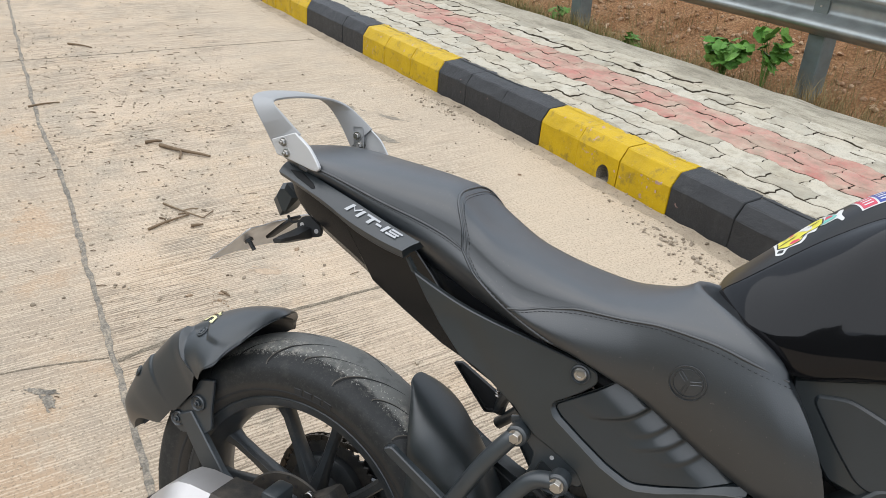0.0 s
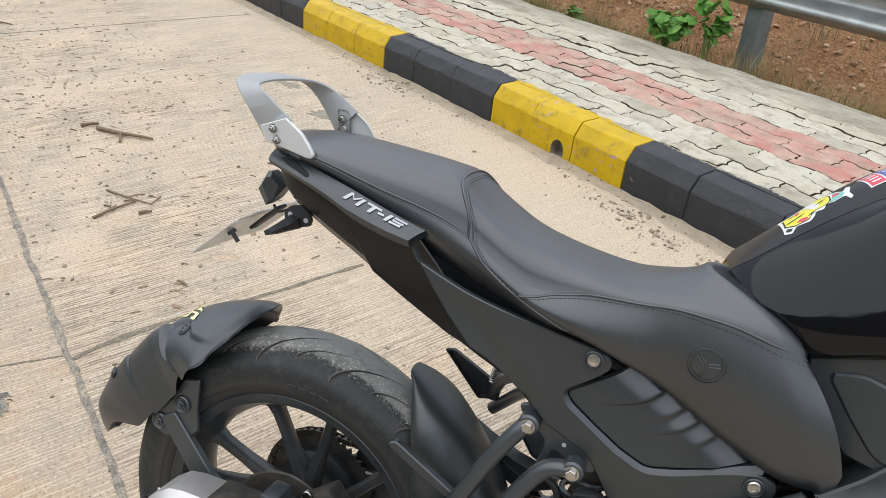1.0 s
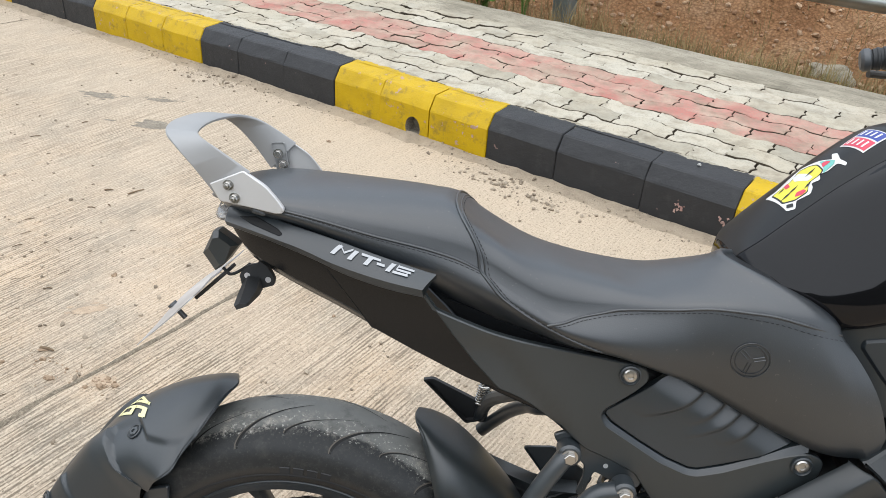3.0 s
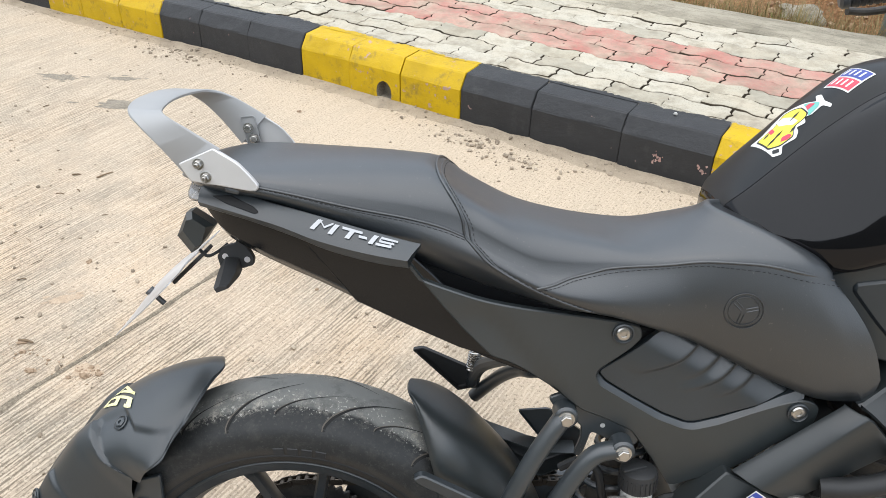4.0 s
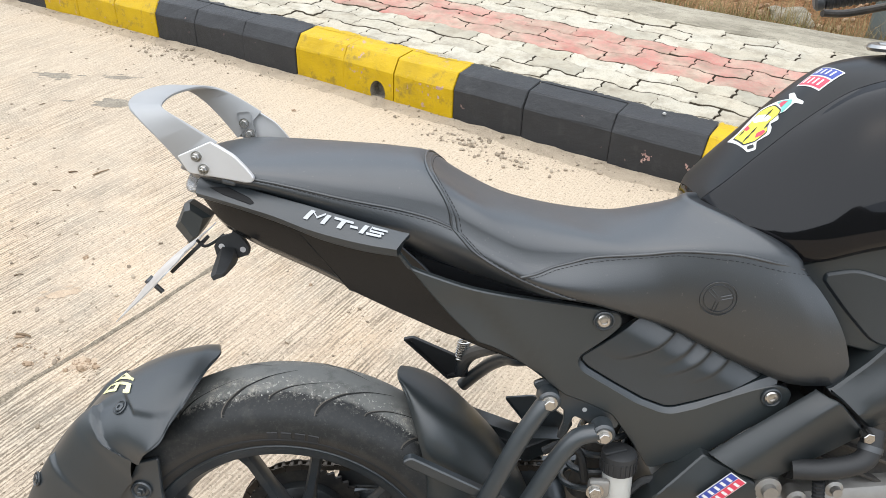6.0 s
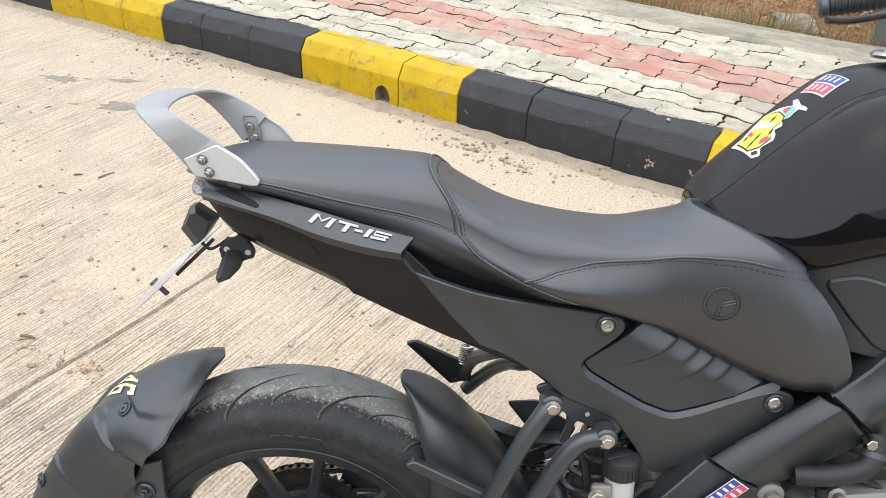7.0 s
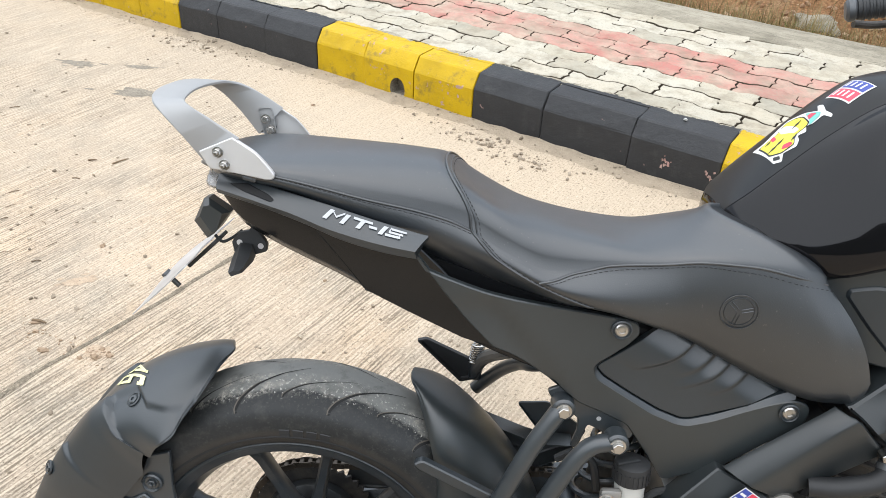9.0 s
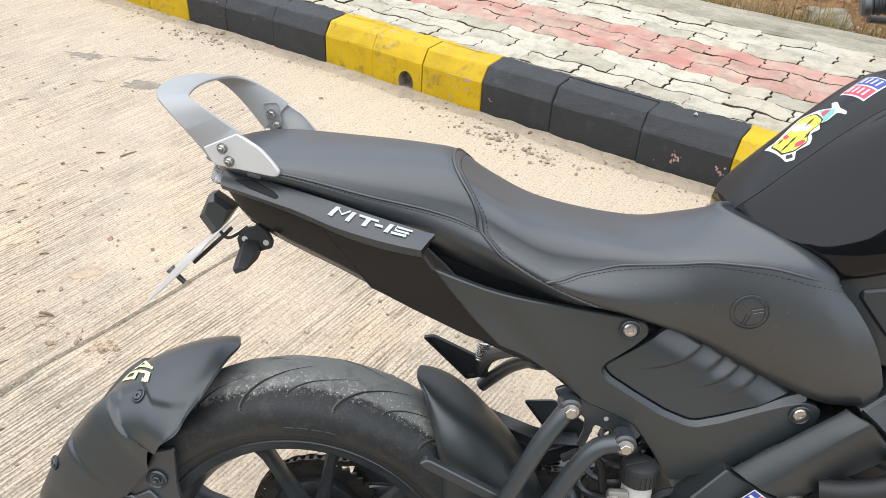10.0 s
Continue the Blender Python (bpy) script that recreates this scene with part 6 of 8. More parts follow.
def mud_point(a, v, lift=0.0):
    (r,), (w,), (d,) = mud_r(a), mud_w(a), mud_d(a)
    u = abs(v)
    lat = w * math.sin(v * math.pi / 2)
    tip = ease((138.0 - a) / 21.0)
    k = math.sin(u * math.pi / 2)
    drop = d * (tip * (0.66 * k ** 1.7 + 0.34 * k ** 3.4) + (1.0 - tip) * (0.10 * v * v + 0.90 * max(0.0, (u - 0.30) / 0.70) ** 2.1))
    # the tail stands proud behind a crease, a second fold runs down its flank
    fore = ease((a - 131.2 - 1.5 * u + 16.0 * max(0.0, u - 0.76)) / 1.0) * ease((174.0 - a) / 8.0)
    spine = 0.0062 * fore * (1.0 - 0.35 * ease((u - 0.30) / 0.06) * ease((a - 137.0) / 8.0)) * ease((u - 0.24) / 0.09)
    fold = 0.0055 * ease((a - 146.0 - 5.0 * (u - 0.45)) / 1.3) * ease((u - 0.40) / 0.08) * ease((172.0 - a) / 8.0)
    # a stepped hollow round the front screw
    back = ease((a - 124.1 + 13.0 * (u - 0.325)) / 0.8) * ease((u - 0.24) / 0.09)
    under = ease((u - 0.452 - 0.0125 * (122.5 - a)) / 0.050) * ease((a - 110.0) / 4.0)
    hollow = 0.0058 * max(back, under) * (1.0 - fore)
    rr = r - drop + spine + fold - hollow + lift
    # the front edge is swept back towards the corners
    aa = math.radians(a + 6.85 * u ** 1.8 * ease((128.0 - a) / 20.0))
    return Vector((rr * math.cos(aa), lat, AXLE.z + rr * math.sin(aa)))


def build_mudguard():
    bm = bmesh.new()
    outer, inner = [], []
    for i in range(191):
        a = MUD_A[0] + (MUD_A[-1] - MUD_A[0]) * i / 190
        outer.append([mud_point(a, -1 + k / 60) for k in range(121)])
        inner.append([mud_point(a, -1 + k / 60, -0.003) for k in range(121)])
    skin(bm, [o + n[::-1] for o, n in zip(outer, inner)])
    guard = part("rear_mudguard", bm, SATIN, bike, "satin black rear mudguard with a pale yellow number sticker", 40)

    def normal(a, v):
        p = mud_point(a, v)
        da, dv = mud_point(a + 0.5, v) - p, mud_point(a, v + 0.02) - p
        n = da.cross(dv).normalized()
        return p, (n if n.dot(p - AXLE) > 0 else -n)
    # dimpled screws along the flank
    for a, v in ((126.5, -0.387), (126.5, 0.387), (154.0, -0.50), (154.0, 0.50)):
        p, n = normal(a, v)
        bm = lathe([(0.0055, 0.0), (0.0108, 0.0), (0.0108, 0.0018), (0.0094, 0.0026), (0.0078, 0.0010), (0.0055, 0.0010)], p, n, 22)
        part("grommet", bm, SATIN, guard, "ring round the screw")
        bm = lathe([(0.0, 0.0), (0.0072, 0.0), (0.0072, 0.0026), (0.0058, 0.0036), (0.0030, 0.0036), (0.0026, 0.0015), (0.0, 0.0015)], p, n, 6, None, False)
        part("screw", bm, TUBE, guard, "black hexagon screw")
    # number sticker: two block digits, read from behind, askew from the far side to the near one
    nb = bmesh.new()

    def stroke(x0, y0, x1, y1, thick, cut=0.0):
        """A bar of a digit from one point of its unit cell to another."""
        rows = []
        run = Vector((x1 - x0, y1 - y0))
        out = Vector((-run.y, run.x)).normalized() * (thick / 2)
        for i in range(9):
            q = Vector((x0, y0)) + run * (i / 8)
            row = []
            for k in (-1, 0, 1):
                w, h = (q + out * k)
                row.append(mud_point(132.4 + w - h * (9.0 + w), 0.27 - 0.348 * w - h * (0.335 - 0.098 * w), 0.0010 + cut))
            rows.append(row)
        skin(nb, rows, False, False)
    four = ((0.34, 0.0, 0.34, 1.0, 0.13, 0.0), (0.0, 0.28, 0.46, 0.28, 0.16, 0.0004), (0.03, 0.30, 0.36, 0.93, 0.12, 0.0008))
    six = ((0.61, 0.06, 0.61, 0.94, 0.13, 0.0), (0.93, 0.06, 0.93, 0.54, 0.13, 0.0), (0.56, 0.08, 0.98, 0.08, 0.15, 0.0004), (0.56, 0.50, 0.98, 0.50, 0.14, 0.0004), (0.56, 0.92, 0.96, 0.92, 0.15, 0.0004), (0.93, 0.78, 0.93, 0.94, 0.13, 0.0))
    for bar in four + six:
        stroke(*bar)
    part("number_sticker", nb, CREAM_STICKER, guard, "pale yellow number sticker", 0)
    # strut from the guard to the axle
    for s in (-1,):
        plate = [(-0.165, 0.548, 0.004), (-0.196, 0.540, 0.006), (-0.214, 0.500), (-0.258, 0.470, 0.012), (-0.256, 0.440, 0.014), (-0.226, 0.424, 0.012), (-0.200, 0.440), (-0.178, 0.440), (-0.162, 0.454), (-0.166, 0.490), (-0.165, 0.525)]
        brk = part("guard_bracket", sheet(rounded(plate, 0.006), lambda x, z: s * 0.084, 0.006, 0.03, 0.0015), TUBE, bike, "black bracket of the mudguard", 40)
        arm = [(-0.236, 0.462), (-0.206, 0.478), (-0.125, 0.385), (-0.030, 0.330), (-0.045, 0.305), (-0.150, 0.350)]
        part("strut", sheet(rounded(arm, 0.004), lambda x, z: s * 0.089, 0.012, 0.03, 0.002), TUBE, brk, "flat black strut", 40)
        for x, z in ((-0.194, 0.496), (-0.236, 0.452)):
            part("bolt_lug", lathe([(0.0075, 0.0), (0.0150, 0.0), (0.0150, 0.003), (0.0130, 0.0045), (0.0105, 0.0015), (0.0075, 0.0015)], (x, s * 0.0845, z), (0, s, 0), 24), TUBE, brk, "raised lug round the bolt", 40)
            hexagon_bolt("bolt", (x, s * 0.0850, z), (0, s, 0), 0.0070, brk, TUBE, "black bolt")


build_mudguard()


def build_muffler():
    def body(x0, x1, mat, name, label, grow=0.0):
        bm = bmesh.new()
        rings = []
        for i in range(7):
            t = i / 6
            x = x0 + (x1 - x0) * t
            z = 0.379
            h, w = 0.050 + grow, 0.046 + grow
            tip = max(0.0, (-0.115 - x) / 0.09)
            top = h - 0.085 * tip ** 1.5
            pts = [(-0.6, top), (0.6, top), (1.0, top - 0.022), (1.0, -0.5 * h), (0.55, -h), (-0.55, -h), (-1.0, -0.5 * h), (-1.0, top - 0.022)]
            rings.append([(x, -0.168 + a * w, z + b) for a, b in pts])
        skin(bm, rings)
        return part(name, bm, mat, None, label, 25)
    m = body(-0.205, -0.052, MUFFLER, "muffler", "silver end of the exhaust silencer")
    m.parent = bike
    k = body(-0.060, 0.14, DUSTY, "muffler_body", "black exhaust silencer body", 0.003)
    k.parent = m
    part("exhaust_pipe", tube([(0.13, -0.165, 0.385), (0.25, -0.15, 0.34), (0.42, -0.12, 0.27), (0.62, -0.10, 0.25)], 0.024, 14), DUSTY, m)
    part("muffler_strap", block((0.03, -0.150, 0.43), (0.03, 0.05, 0.05), (0, 0, 0), 0.006), TUBE, m)


build_muffler()


def build_plate_and_lights():
    d = Vector((-0.733, 0, -0.680))
    up = Vector((-0.680, 0, 0.733))
    lat = Vector((0, 1, 0))
    c = Vector((-0.150, 0.0, 0.797))
    basis = Matrix((lat, d, up)).transposed().to_4x4()
    place = Matrix.Translation(c) @ basis
    holder = part("plate_holder", prism(rounded([(-0.014, -0.075), (0.014, -0.075), (0.016, -0.045), (0.010, -0.005), (-0.010, -0.005), (-0.016, -0.045)], 0.004), place @ Matrix.Translation((0, 0, -0.008)), 0.005, 0.001), RUBBER, bike, "black bracket of the registration plate")
    # the plate is bowed, its face rises towards the middle
    pb = bmesh.new()
    rows = []
    for i in range(15):
        v = -1 + i / 7
        row = []
        for k in range(21):
            u = -1 + k / 10
            bow = 0.0085 * (1 - u * u) * (1 - 0.75 * v * v) + 0.0006 * math.cos(9 * u + 3 * v)
            row.append(place @ Vector((u * (0.100 - 0.004 * abs(v) ** 8), -0.004 + v * 0.053, bow)))
        rows.append(row)
    skin(pb, [a + [p - up * 0.0016 for p in a][::-1] for a in rows])
    part("registration_plate", pb, PLATE_WHITE, holder, "pale metal registration plate seen edge-on", 30)
    p = c + d * 0.012 + lat * -0.030 + up * 0.006
    bm = rod(p - up * 0.022, p + up * 0.005, 0.0036, 10)
    rod(p - up * 0.006, p - up * 0.001, 0.0075, 6, bm)
    rod(p + up * 0.001, p + up * 0.005, 0.0065, 6, bm)
    part("plate_bolt", bm, BAR_END, holder, "small dull steel bolt")
    # lamp housing over the plate: a folded box, its ridge running from end to end
    hb = bmesh.new()
    edge = [(-0.0979, 0.9030), (-0.0711, 0.8841), (-0.0955, 0.8533), (-0.1046, 0.8471), (-0.1202, 0.8707), (-0.1049, 0.9015)]
    mid = [(-0.0955, 0.8950), (-0.0800, 0.8840), (-0.0889, 0.8602), (-0.0960, 0.8580), (-0.1097, 0.8800), (-0.1040, 0.8930)]
    skin(hb, [[(x, y, z) for x, z in ring] for y, ring in ((-0.036, mid), (-0.028, edge), (-0.010, edge), (-0.004, mid))])
    part("plate_lamp", hb, MATTE, bike, "black lamp housing over the plate", 20)
    part("lamp_cable", tube([(-0.10, -0.012, 0.846), (-0.09, -0.014, 0.838), (-0.078, -0.010, 0.842), (-0.066, 0.0, 0.850)], 0.0022, 6), RUBBER, bike)
    # turn-signal mount: a drilled plate with a stalk that hangs from it
    out = rounded([(-0.0748, 0.8404), (-0.0678, 0.8513), (-0.0631, 0.8544), (-0.0504, 0.8575), (-0.0464, 0.8640), (-0.0383, 0.8580), (-0.0300, 0.8453), (-0.0267, 0.8376), (-0.0286, 0.8285), (-0.0465, 0.8226), (-0.0720, 0.8252)], 0.002)
    mount = part("signal_mount", sheet(out, lambda x, z: -0.022, 0.007, 0.03, 0.0012), RUBBER, bike, "black drilled mounting plate")
    for x, z in ((-0.0640, 0.8405), (-0.0358, 0.8363)):
        part("mount_hole", rod((x, -0.0224, z), (x, -0.0210, z), 0.0040, 16), PLATE_WHITE, mount, "bright drilled hole")
    # the stalk points outwards and tapers to a flat wedge
    rings = [[(-0.0711, -0.020, 0.8295), (-0.0633, -0.020, 0.8404), (-0.0474, -0.020, 0.8390), (-0.0440, -0.020, 0.8218), (-0.0584, -0.020, 0.8170)],
             [(-0.0617, -0.070, 0.8303), (-0.0521, -0.070, 0.8408), (-0.0371, -0.070, 0.8380), (-0.0327, -0.070, 0.8327), (-0.0543, -0.070, 0.8206)],
             [(-0.0508, -0.114, 0.8358), (-0.0429, -0.114, 0.8415), (-0.0330, -0.112, 0.8402), (-0.0336, -0.112, 0.8345), (-0.0475, -0.114, 0.8293)],
             [(-0.0485, -0.119, 0.8358), (-0.0429, -0.119, 0.8395), (-0.0350, -0.117, 0.8388), (-0.0356, -0.117, 0.8350), (-0.0460, -0.119, 0.8315)]]
    part("turn_signal", skin(bmesh.new(), rings), RUBBER, mount, "wedge-shaped black turn signal stalk", 25)


build_plate_and_lights()


def build_far_footrest():
    """The left passenger footrest with its folded peg, seen under the tail."""
    peg = part("left_footrest", tube([(0.43, 0.095, 0.625), (0.356, 0.11, 0.605), (0.332, 0.14, 0.590), (0.307, 0.17, 0.563), (0.284, 0.19, 0.533), (0.260, 0.198, 0.506)], 0.0115, 10), TUBE, bike, "bent black tube of the far footrest", 60)
    out = rounded([(0.159, 0.600, 0.003), (0.176, 0.604), (0.256, 0.566), (0.270, 0.548), (0.262, 0.532), (0.234, 0.525, 0.003)], 0.005)
    part("folded_peg", sheet(out, lambda x, z: 0.196, 0.012, 0.03, 0.003), RUBBER, peg, "pointed black rubber peg", 40)
    part("upper_tube", tube([(0.360, 0.10, 0.640), (0.313, 0.12, 0.621), (0.277, 0.17, 0.583), (0.262, 0.192, 0.552), (0.258, 0.197, 0.530)], 0.0115, 10), TUBE, peg)
    sp = [(0.258 + 0.006 * t + 0.0110 * math.cos(t * 50), 0.19 + 0.0110 * math.sin(t * 50), 0.562 + 0.034 * t) for t in np.linspace(0, 1, 90)]
    part("return_spring", tube(sp, 0.0018, 5, 0), STEEL, peg, "bright coil spring")
    out = rounded([(0.327, 0.545), (0.375, 0.549), (0.440, 0.50), (0.425, 0.470), (0.36, 0.50)], 0.006)
    part("heel_guard", sheet(out, lambda x, z: 0.098, 0.006, 0.04, 0.0015), TUBE, peg, "black heel guard", 40)


build_far_footrest()


def build_reservoir():
    c = Vector((0.474, -0.082, 0.0))
    bm = lathe([(0.0, 0.478), (0.018, 0.478), (0.0205, 0.484), (0.0205, 0.540), (0.0, 0.540)], c, (0, 0, 1), 28, None, False)
    res = part("brake_reservoir", bm, FLUID, bike, "milky plastic brake fluid reservoir with a black cap", 40)
    prof = [(0.0, 0.571), (0.018, 0.571), (0.0238, 0.567), (0.0245, 0.560), (0.0245, 0.541), (0.022, 0.539), (0.0, 0.539)]
    cap = part("cap", lathe(prof, c, (0, 0, 1), 36, None, False), RUBBER, res, "ribbed black screw cap", 40)
    rb = bmesh.new()
    for k in range(24):
        a = 2 * math.pi * k / 24
        block(c + Vector((0.0246 * math.cos(a), 0.0246 * math.sin(a), 0.551)), (0.002, 0.0026, 0.018), (0, 0, math.degrees(a)), 0.0, rb)
    part("cap_rib", rb, RUBBER, cap, "", 0, "stuff")
    part("cap_tab", block(c + Vector((-0.008, -0.004, 0.5725)), (0.034, 0.012, 0.004), (0, 0, 20), 0.0015), RUBBER, cap)
    part("bracket", block((0.446, -0.098, 0.520), (0.030, 0.012, 0.030), (0, 0, 0), 0.006), CAST, res)
    hexagon_bolt("bolt", (0.440, -0.104, 0.518), (0, -1, 0), 0.009, res, stud=False, height=0.007)
    part("hose", tube([(0.494, -0.078, 0.500), (0.515, -0.074, 0.515), (0.545, -0.07, 0.51), (0.56, -0.065, 0.47)], 0.0062, 8), RUBBER, res, "black hose")
    part("hose", tube([(0.474, -0.08, 0.478), (0.470, -0.082, 0.455), (0.49, -0.085, 0.43), (0.52, -0.088, 0.40)], 0.0075, 8), RUBBER, res, "black hose")
    part("hose", tube([(0.375, -0.050, 0.545), (0.400, -0.055, 0.560), (0.425, -0.055, 0.545), (0.435, -0.055, 0.50)], 0.006, 8), RUBBER, res, "black hose")


build_reservoir()


def build_engine():
    eng = part("engine", block((0.72, 0, 0.40), (0.36, 0.20, 0.24), (0, -6, 0), 0.025), CAST, bike, "cast aluminium engine block", 40)
    part("cylinder", block((0.80, 0, 0.56), (0.14, 0.15, 0.16), (0, 24, 0), 0.012), DUSTY, eng, "dark finned cylinder")
    for k in range(5):
        part("cooling_fin", block((0.77 + 0.012 * k, 0, 0.52 + 0.028 * k), (0.165, 0.175, 0.006), (0, 24, 0), 0.002), DUSTY, eng)
    part("clutch_cover", lathe([(0.0, -0.135), (0.05, -0.135), (0.078, -0.126), (0.088, -0.105), (0.088, -0.08), (0.0, -0.08)], (0.66, 0, 0.37), (0, 1, 0), 48, None, False), CAST, eng, "round aluminium clutch cover")
    for x, z, r in ((0.672, 0.528, 0.018), (0.712, 0.512, 0.014), (0.76, 0.53, 0.012)):
        b = part("boss", lathe([(0.0, -0.118), (r * 0.55, -0.118), (r * 0.6, -0.110), (r, -0.108), (r * 1.08, -0.09), (0.0, -0.09)], (x, 0, z), (0, 1, 0), 26, None, False), CAST, eng, "turned aluminium boss")
    part("throttle_body", rod((0.70, -0.02, 0.60), (0.78, -0.02, 0.62), 0.030, 20), RUBBER, eng)
    part("coolant_hose", tube([(0.70, -0.105, 0.560), (0.74, -0.115, 0.567), (0.785, -0.118, 0.585), (0.80, -0.10, 0.62)], 0.014, 12), RUBBER, eng, "thick black coolant hose")
    part("hose_clip", lathe([(0.0138, -0.004), (0.0152, -0.004), (0.0152, 0.004), (0.0138, 0.004)], (0.793, -0.112, 0.598), (0.3, 0.4, 0.87), 24), BAR_END, eng, "dull metal hose clip")
    cor = [(0.735 + 0.012 * t, -0.112, 0.545 - 0.09 * t) for t in np.linspace(0, 1, 30)]
    cb = tube(cor, 0.006, 8, 0)
    for p in cor[::2]:
        lathe([(0.006, -0.001), (0.0085, 0.0), (0.006, 0.001)], p, (0.13, 0, -0.99), 12, cb)
    part("corrugated_conduit", cb, RUBBER, eng, "ribbed black conduit", 40)
    part("engine_bolt", rod((0.784, -0.105, 0.618), (0.784, -0.122, 0.618), 0.008, 6, None, 0.001), STEEL, eng)


build_engine()


def build_front():
    """Steering head, handlebar turned to the left, fork and front wheel."""
    head = Vector((0.955, 0.0, 0.90))
    rake = Vector((0.42, 0.0, -0.91)).normalized()
    part("steering_head", rod(head - rake * 0.16, head + rake * 0.06, 0.030, 20, None, 0.004), FRAME, bike)
    top = head - rake * 0.17
    yoke = part("top_yoke", block(top, (0.07, 0.22, 0.025), (0, 24, 30), 0.008), FRAME, bike)
    axle = head + rake * 0.70 + Vector((0.07, 0, 0))
    side = Vector((math.sin(radians(-28)), math.cos(radians(-28)), 0))
    for s in (-1, 1):
        a = top + side * (0.095 * s)
        b = axle + side * (0.095 * s)
        leg = part("fork_leg", rod(a, a.lerp(b, 0.55), 0.020, 18), ALU_DARK, bike)
        part("fork_slider", rod(a.lerp(b, 0.5), b, 0.026, 18, None, 0.004), FRAME, leg)
    c = Vector((axle.x, 0, 0.300))
    ax = side
    front = part("front_wheel", lathe([(0.228, -0.042), (0.216, -0.036), (0.203, 0.0), (0.216, 0.036), (0.228, 0.042), (0.212, 0.040), (0.193, 0.01), (0.193, -0.01), (0.212, -0.040)], c, ax, 72), RIM, bike, "black cast alloy front wheel", 30)
    prof = [(0.225, -0.038), (0.240, -0.050), (0.262, -0.054), (0.285, -0.040), (0.297, -0.020), (0.300, 0.0), (0.297, 0.020), (0.285, 0.040), (0.262, 0.054), (0.240, 0.050), (0.225, 0.038)]
    part("tyre", lathe(prof, c, ax, 96), TYRE, front, "black front tyre", 45)
    part("hub", lathe([(0.0, -0.06), (0.03, -0.06), (0.04, 0.0), (0.03, 0.06), (0.0, 0.06)], c, ax, 30, None, False), RIM, front)
    e1 = Vector((side.y, -side.x, 0))
    for k in range(5):
        a = math.radians(72 * k + 20)
        d = e1 * math.cos(a) + Vector((0, 0, 1)) * math.sin(a)
        part("spoke", rod(c + d * 0.035, c + d * 0.20, 0.012, 8), RIM, front)
    # handlebar: clamp, left grip with bar end and clutch lever, right grip
    clamp = top + Vector((0, 0, 0.03))
    inner_l, outer_l = Vector((0.897, 0.233, 1.163)), Vector((0.797, 0.260, 1.145))
    bar = part("handlebar", tube([outer_l, inner_l, (0.945, 0.205, 1.165), clamp + Vector((0.02, 0.06, 0.03)), clamp + Vector((0.05, -0.06, 0.03)), (1.10, -0.20, 1.14), (1.10, -0.33, 1.12)], 0.011, 12), TUBE, bike, "black handlebar turned to full lock", 60)
    ax_l = (inner_l - outer_l).normalized()
    ribs = [(0.0, 0.010), (0.0155, 0.010)]
    for k in range(12):
        h = 0.015 + 0.0088 * k
        ribs += [(0.0158, h), (0.0172, h + 0.0012), (0.0172, h + 0.0042), (0.0158, h + 0.0054)]
    gp = lathe(ribs + [(0.0158, 0.125), (0.0, 0.125)], outer_l, ax_l, 24, None, False)
    part("grip", gp, RUBBER, bar, "ribbed black rubber grip", 40)
    part("bar_end", rod(outer_l - ax_l * 0.006, outer_l + ax_l * 0.010, 0.0170, 24, None, 0.004), BAR_END, bar, "dull metal bar end")
    part("clutch_lever", tube([outer_l + Vector((0.035, 0.055, -0.022)), outer_l + Vector((0.08, 0.058, -0.022)), inner_l + Vector((0.05, 0.035, -0.02)), inner_l + Vector((0.06, 0.0, -0.01))], 0.006, 10), DUSTY, bar, "dark clutch lever")
    part("grip", rod((1.10, -0.21, 1.138), (1.10, -0.34, 1.118), 0.0165, 20, None, 0.003), RUBBER, bar, "ribbed black rubber grip")
    st = part("side_stand", tube([(0.58, 0.10, 0.34), (0.55, 0.17, 0.20), (0.52, 0.245, 0.072)], 0.011, 10), TUBE, bike, "black steel side stand", 60)
    part("foot", block((0.515, 0.250, 0.068), (0.06, 0.035, 0.010), (15.4, 0, 0), 0.003), TUBE, st)


build_front()


# ---------------------------------------------------------------- grit, twigs and plants
def silt_shape(x):
    w = 0.045 + 0.05 * (0.5 + 0.5 * noise.noise((x * 1.7, 0, 6.0))) + 0.02 * noise.noise((x * 7, 0, 2.0)) + 0.022 * noise.noise((x * 19, 0, 5.0))
    h = 0.010 + 0.012 * max(0.0, noise.noise((x * 2.3, 1.0, 3.0))) + 0.006 * noise.noise((x * 13, 2.0, 1.0))
    return w, h


def silt_height(x, away):
    w, h = silt_shape(x)
    return float(np.interp(away, (0.0, 0.35 * w, 0.7 * w, w), (h, 0.6 * h, 0.22 * h, 0.0)))


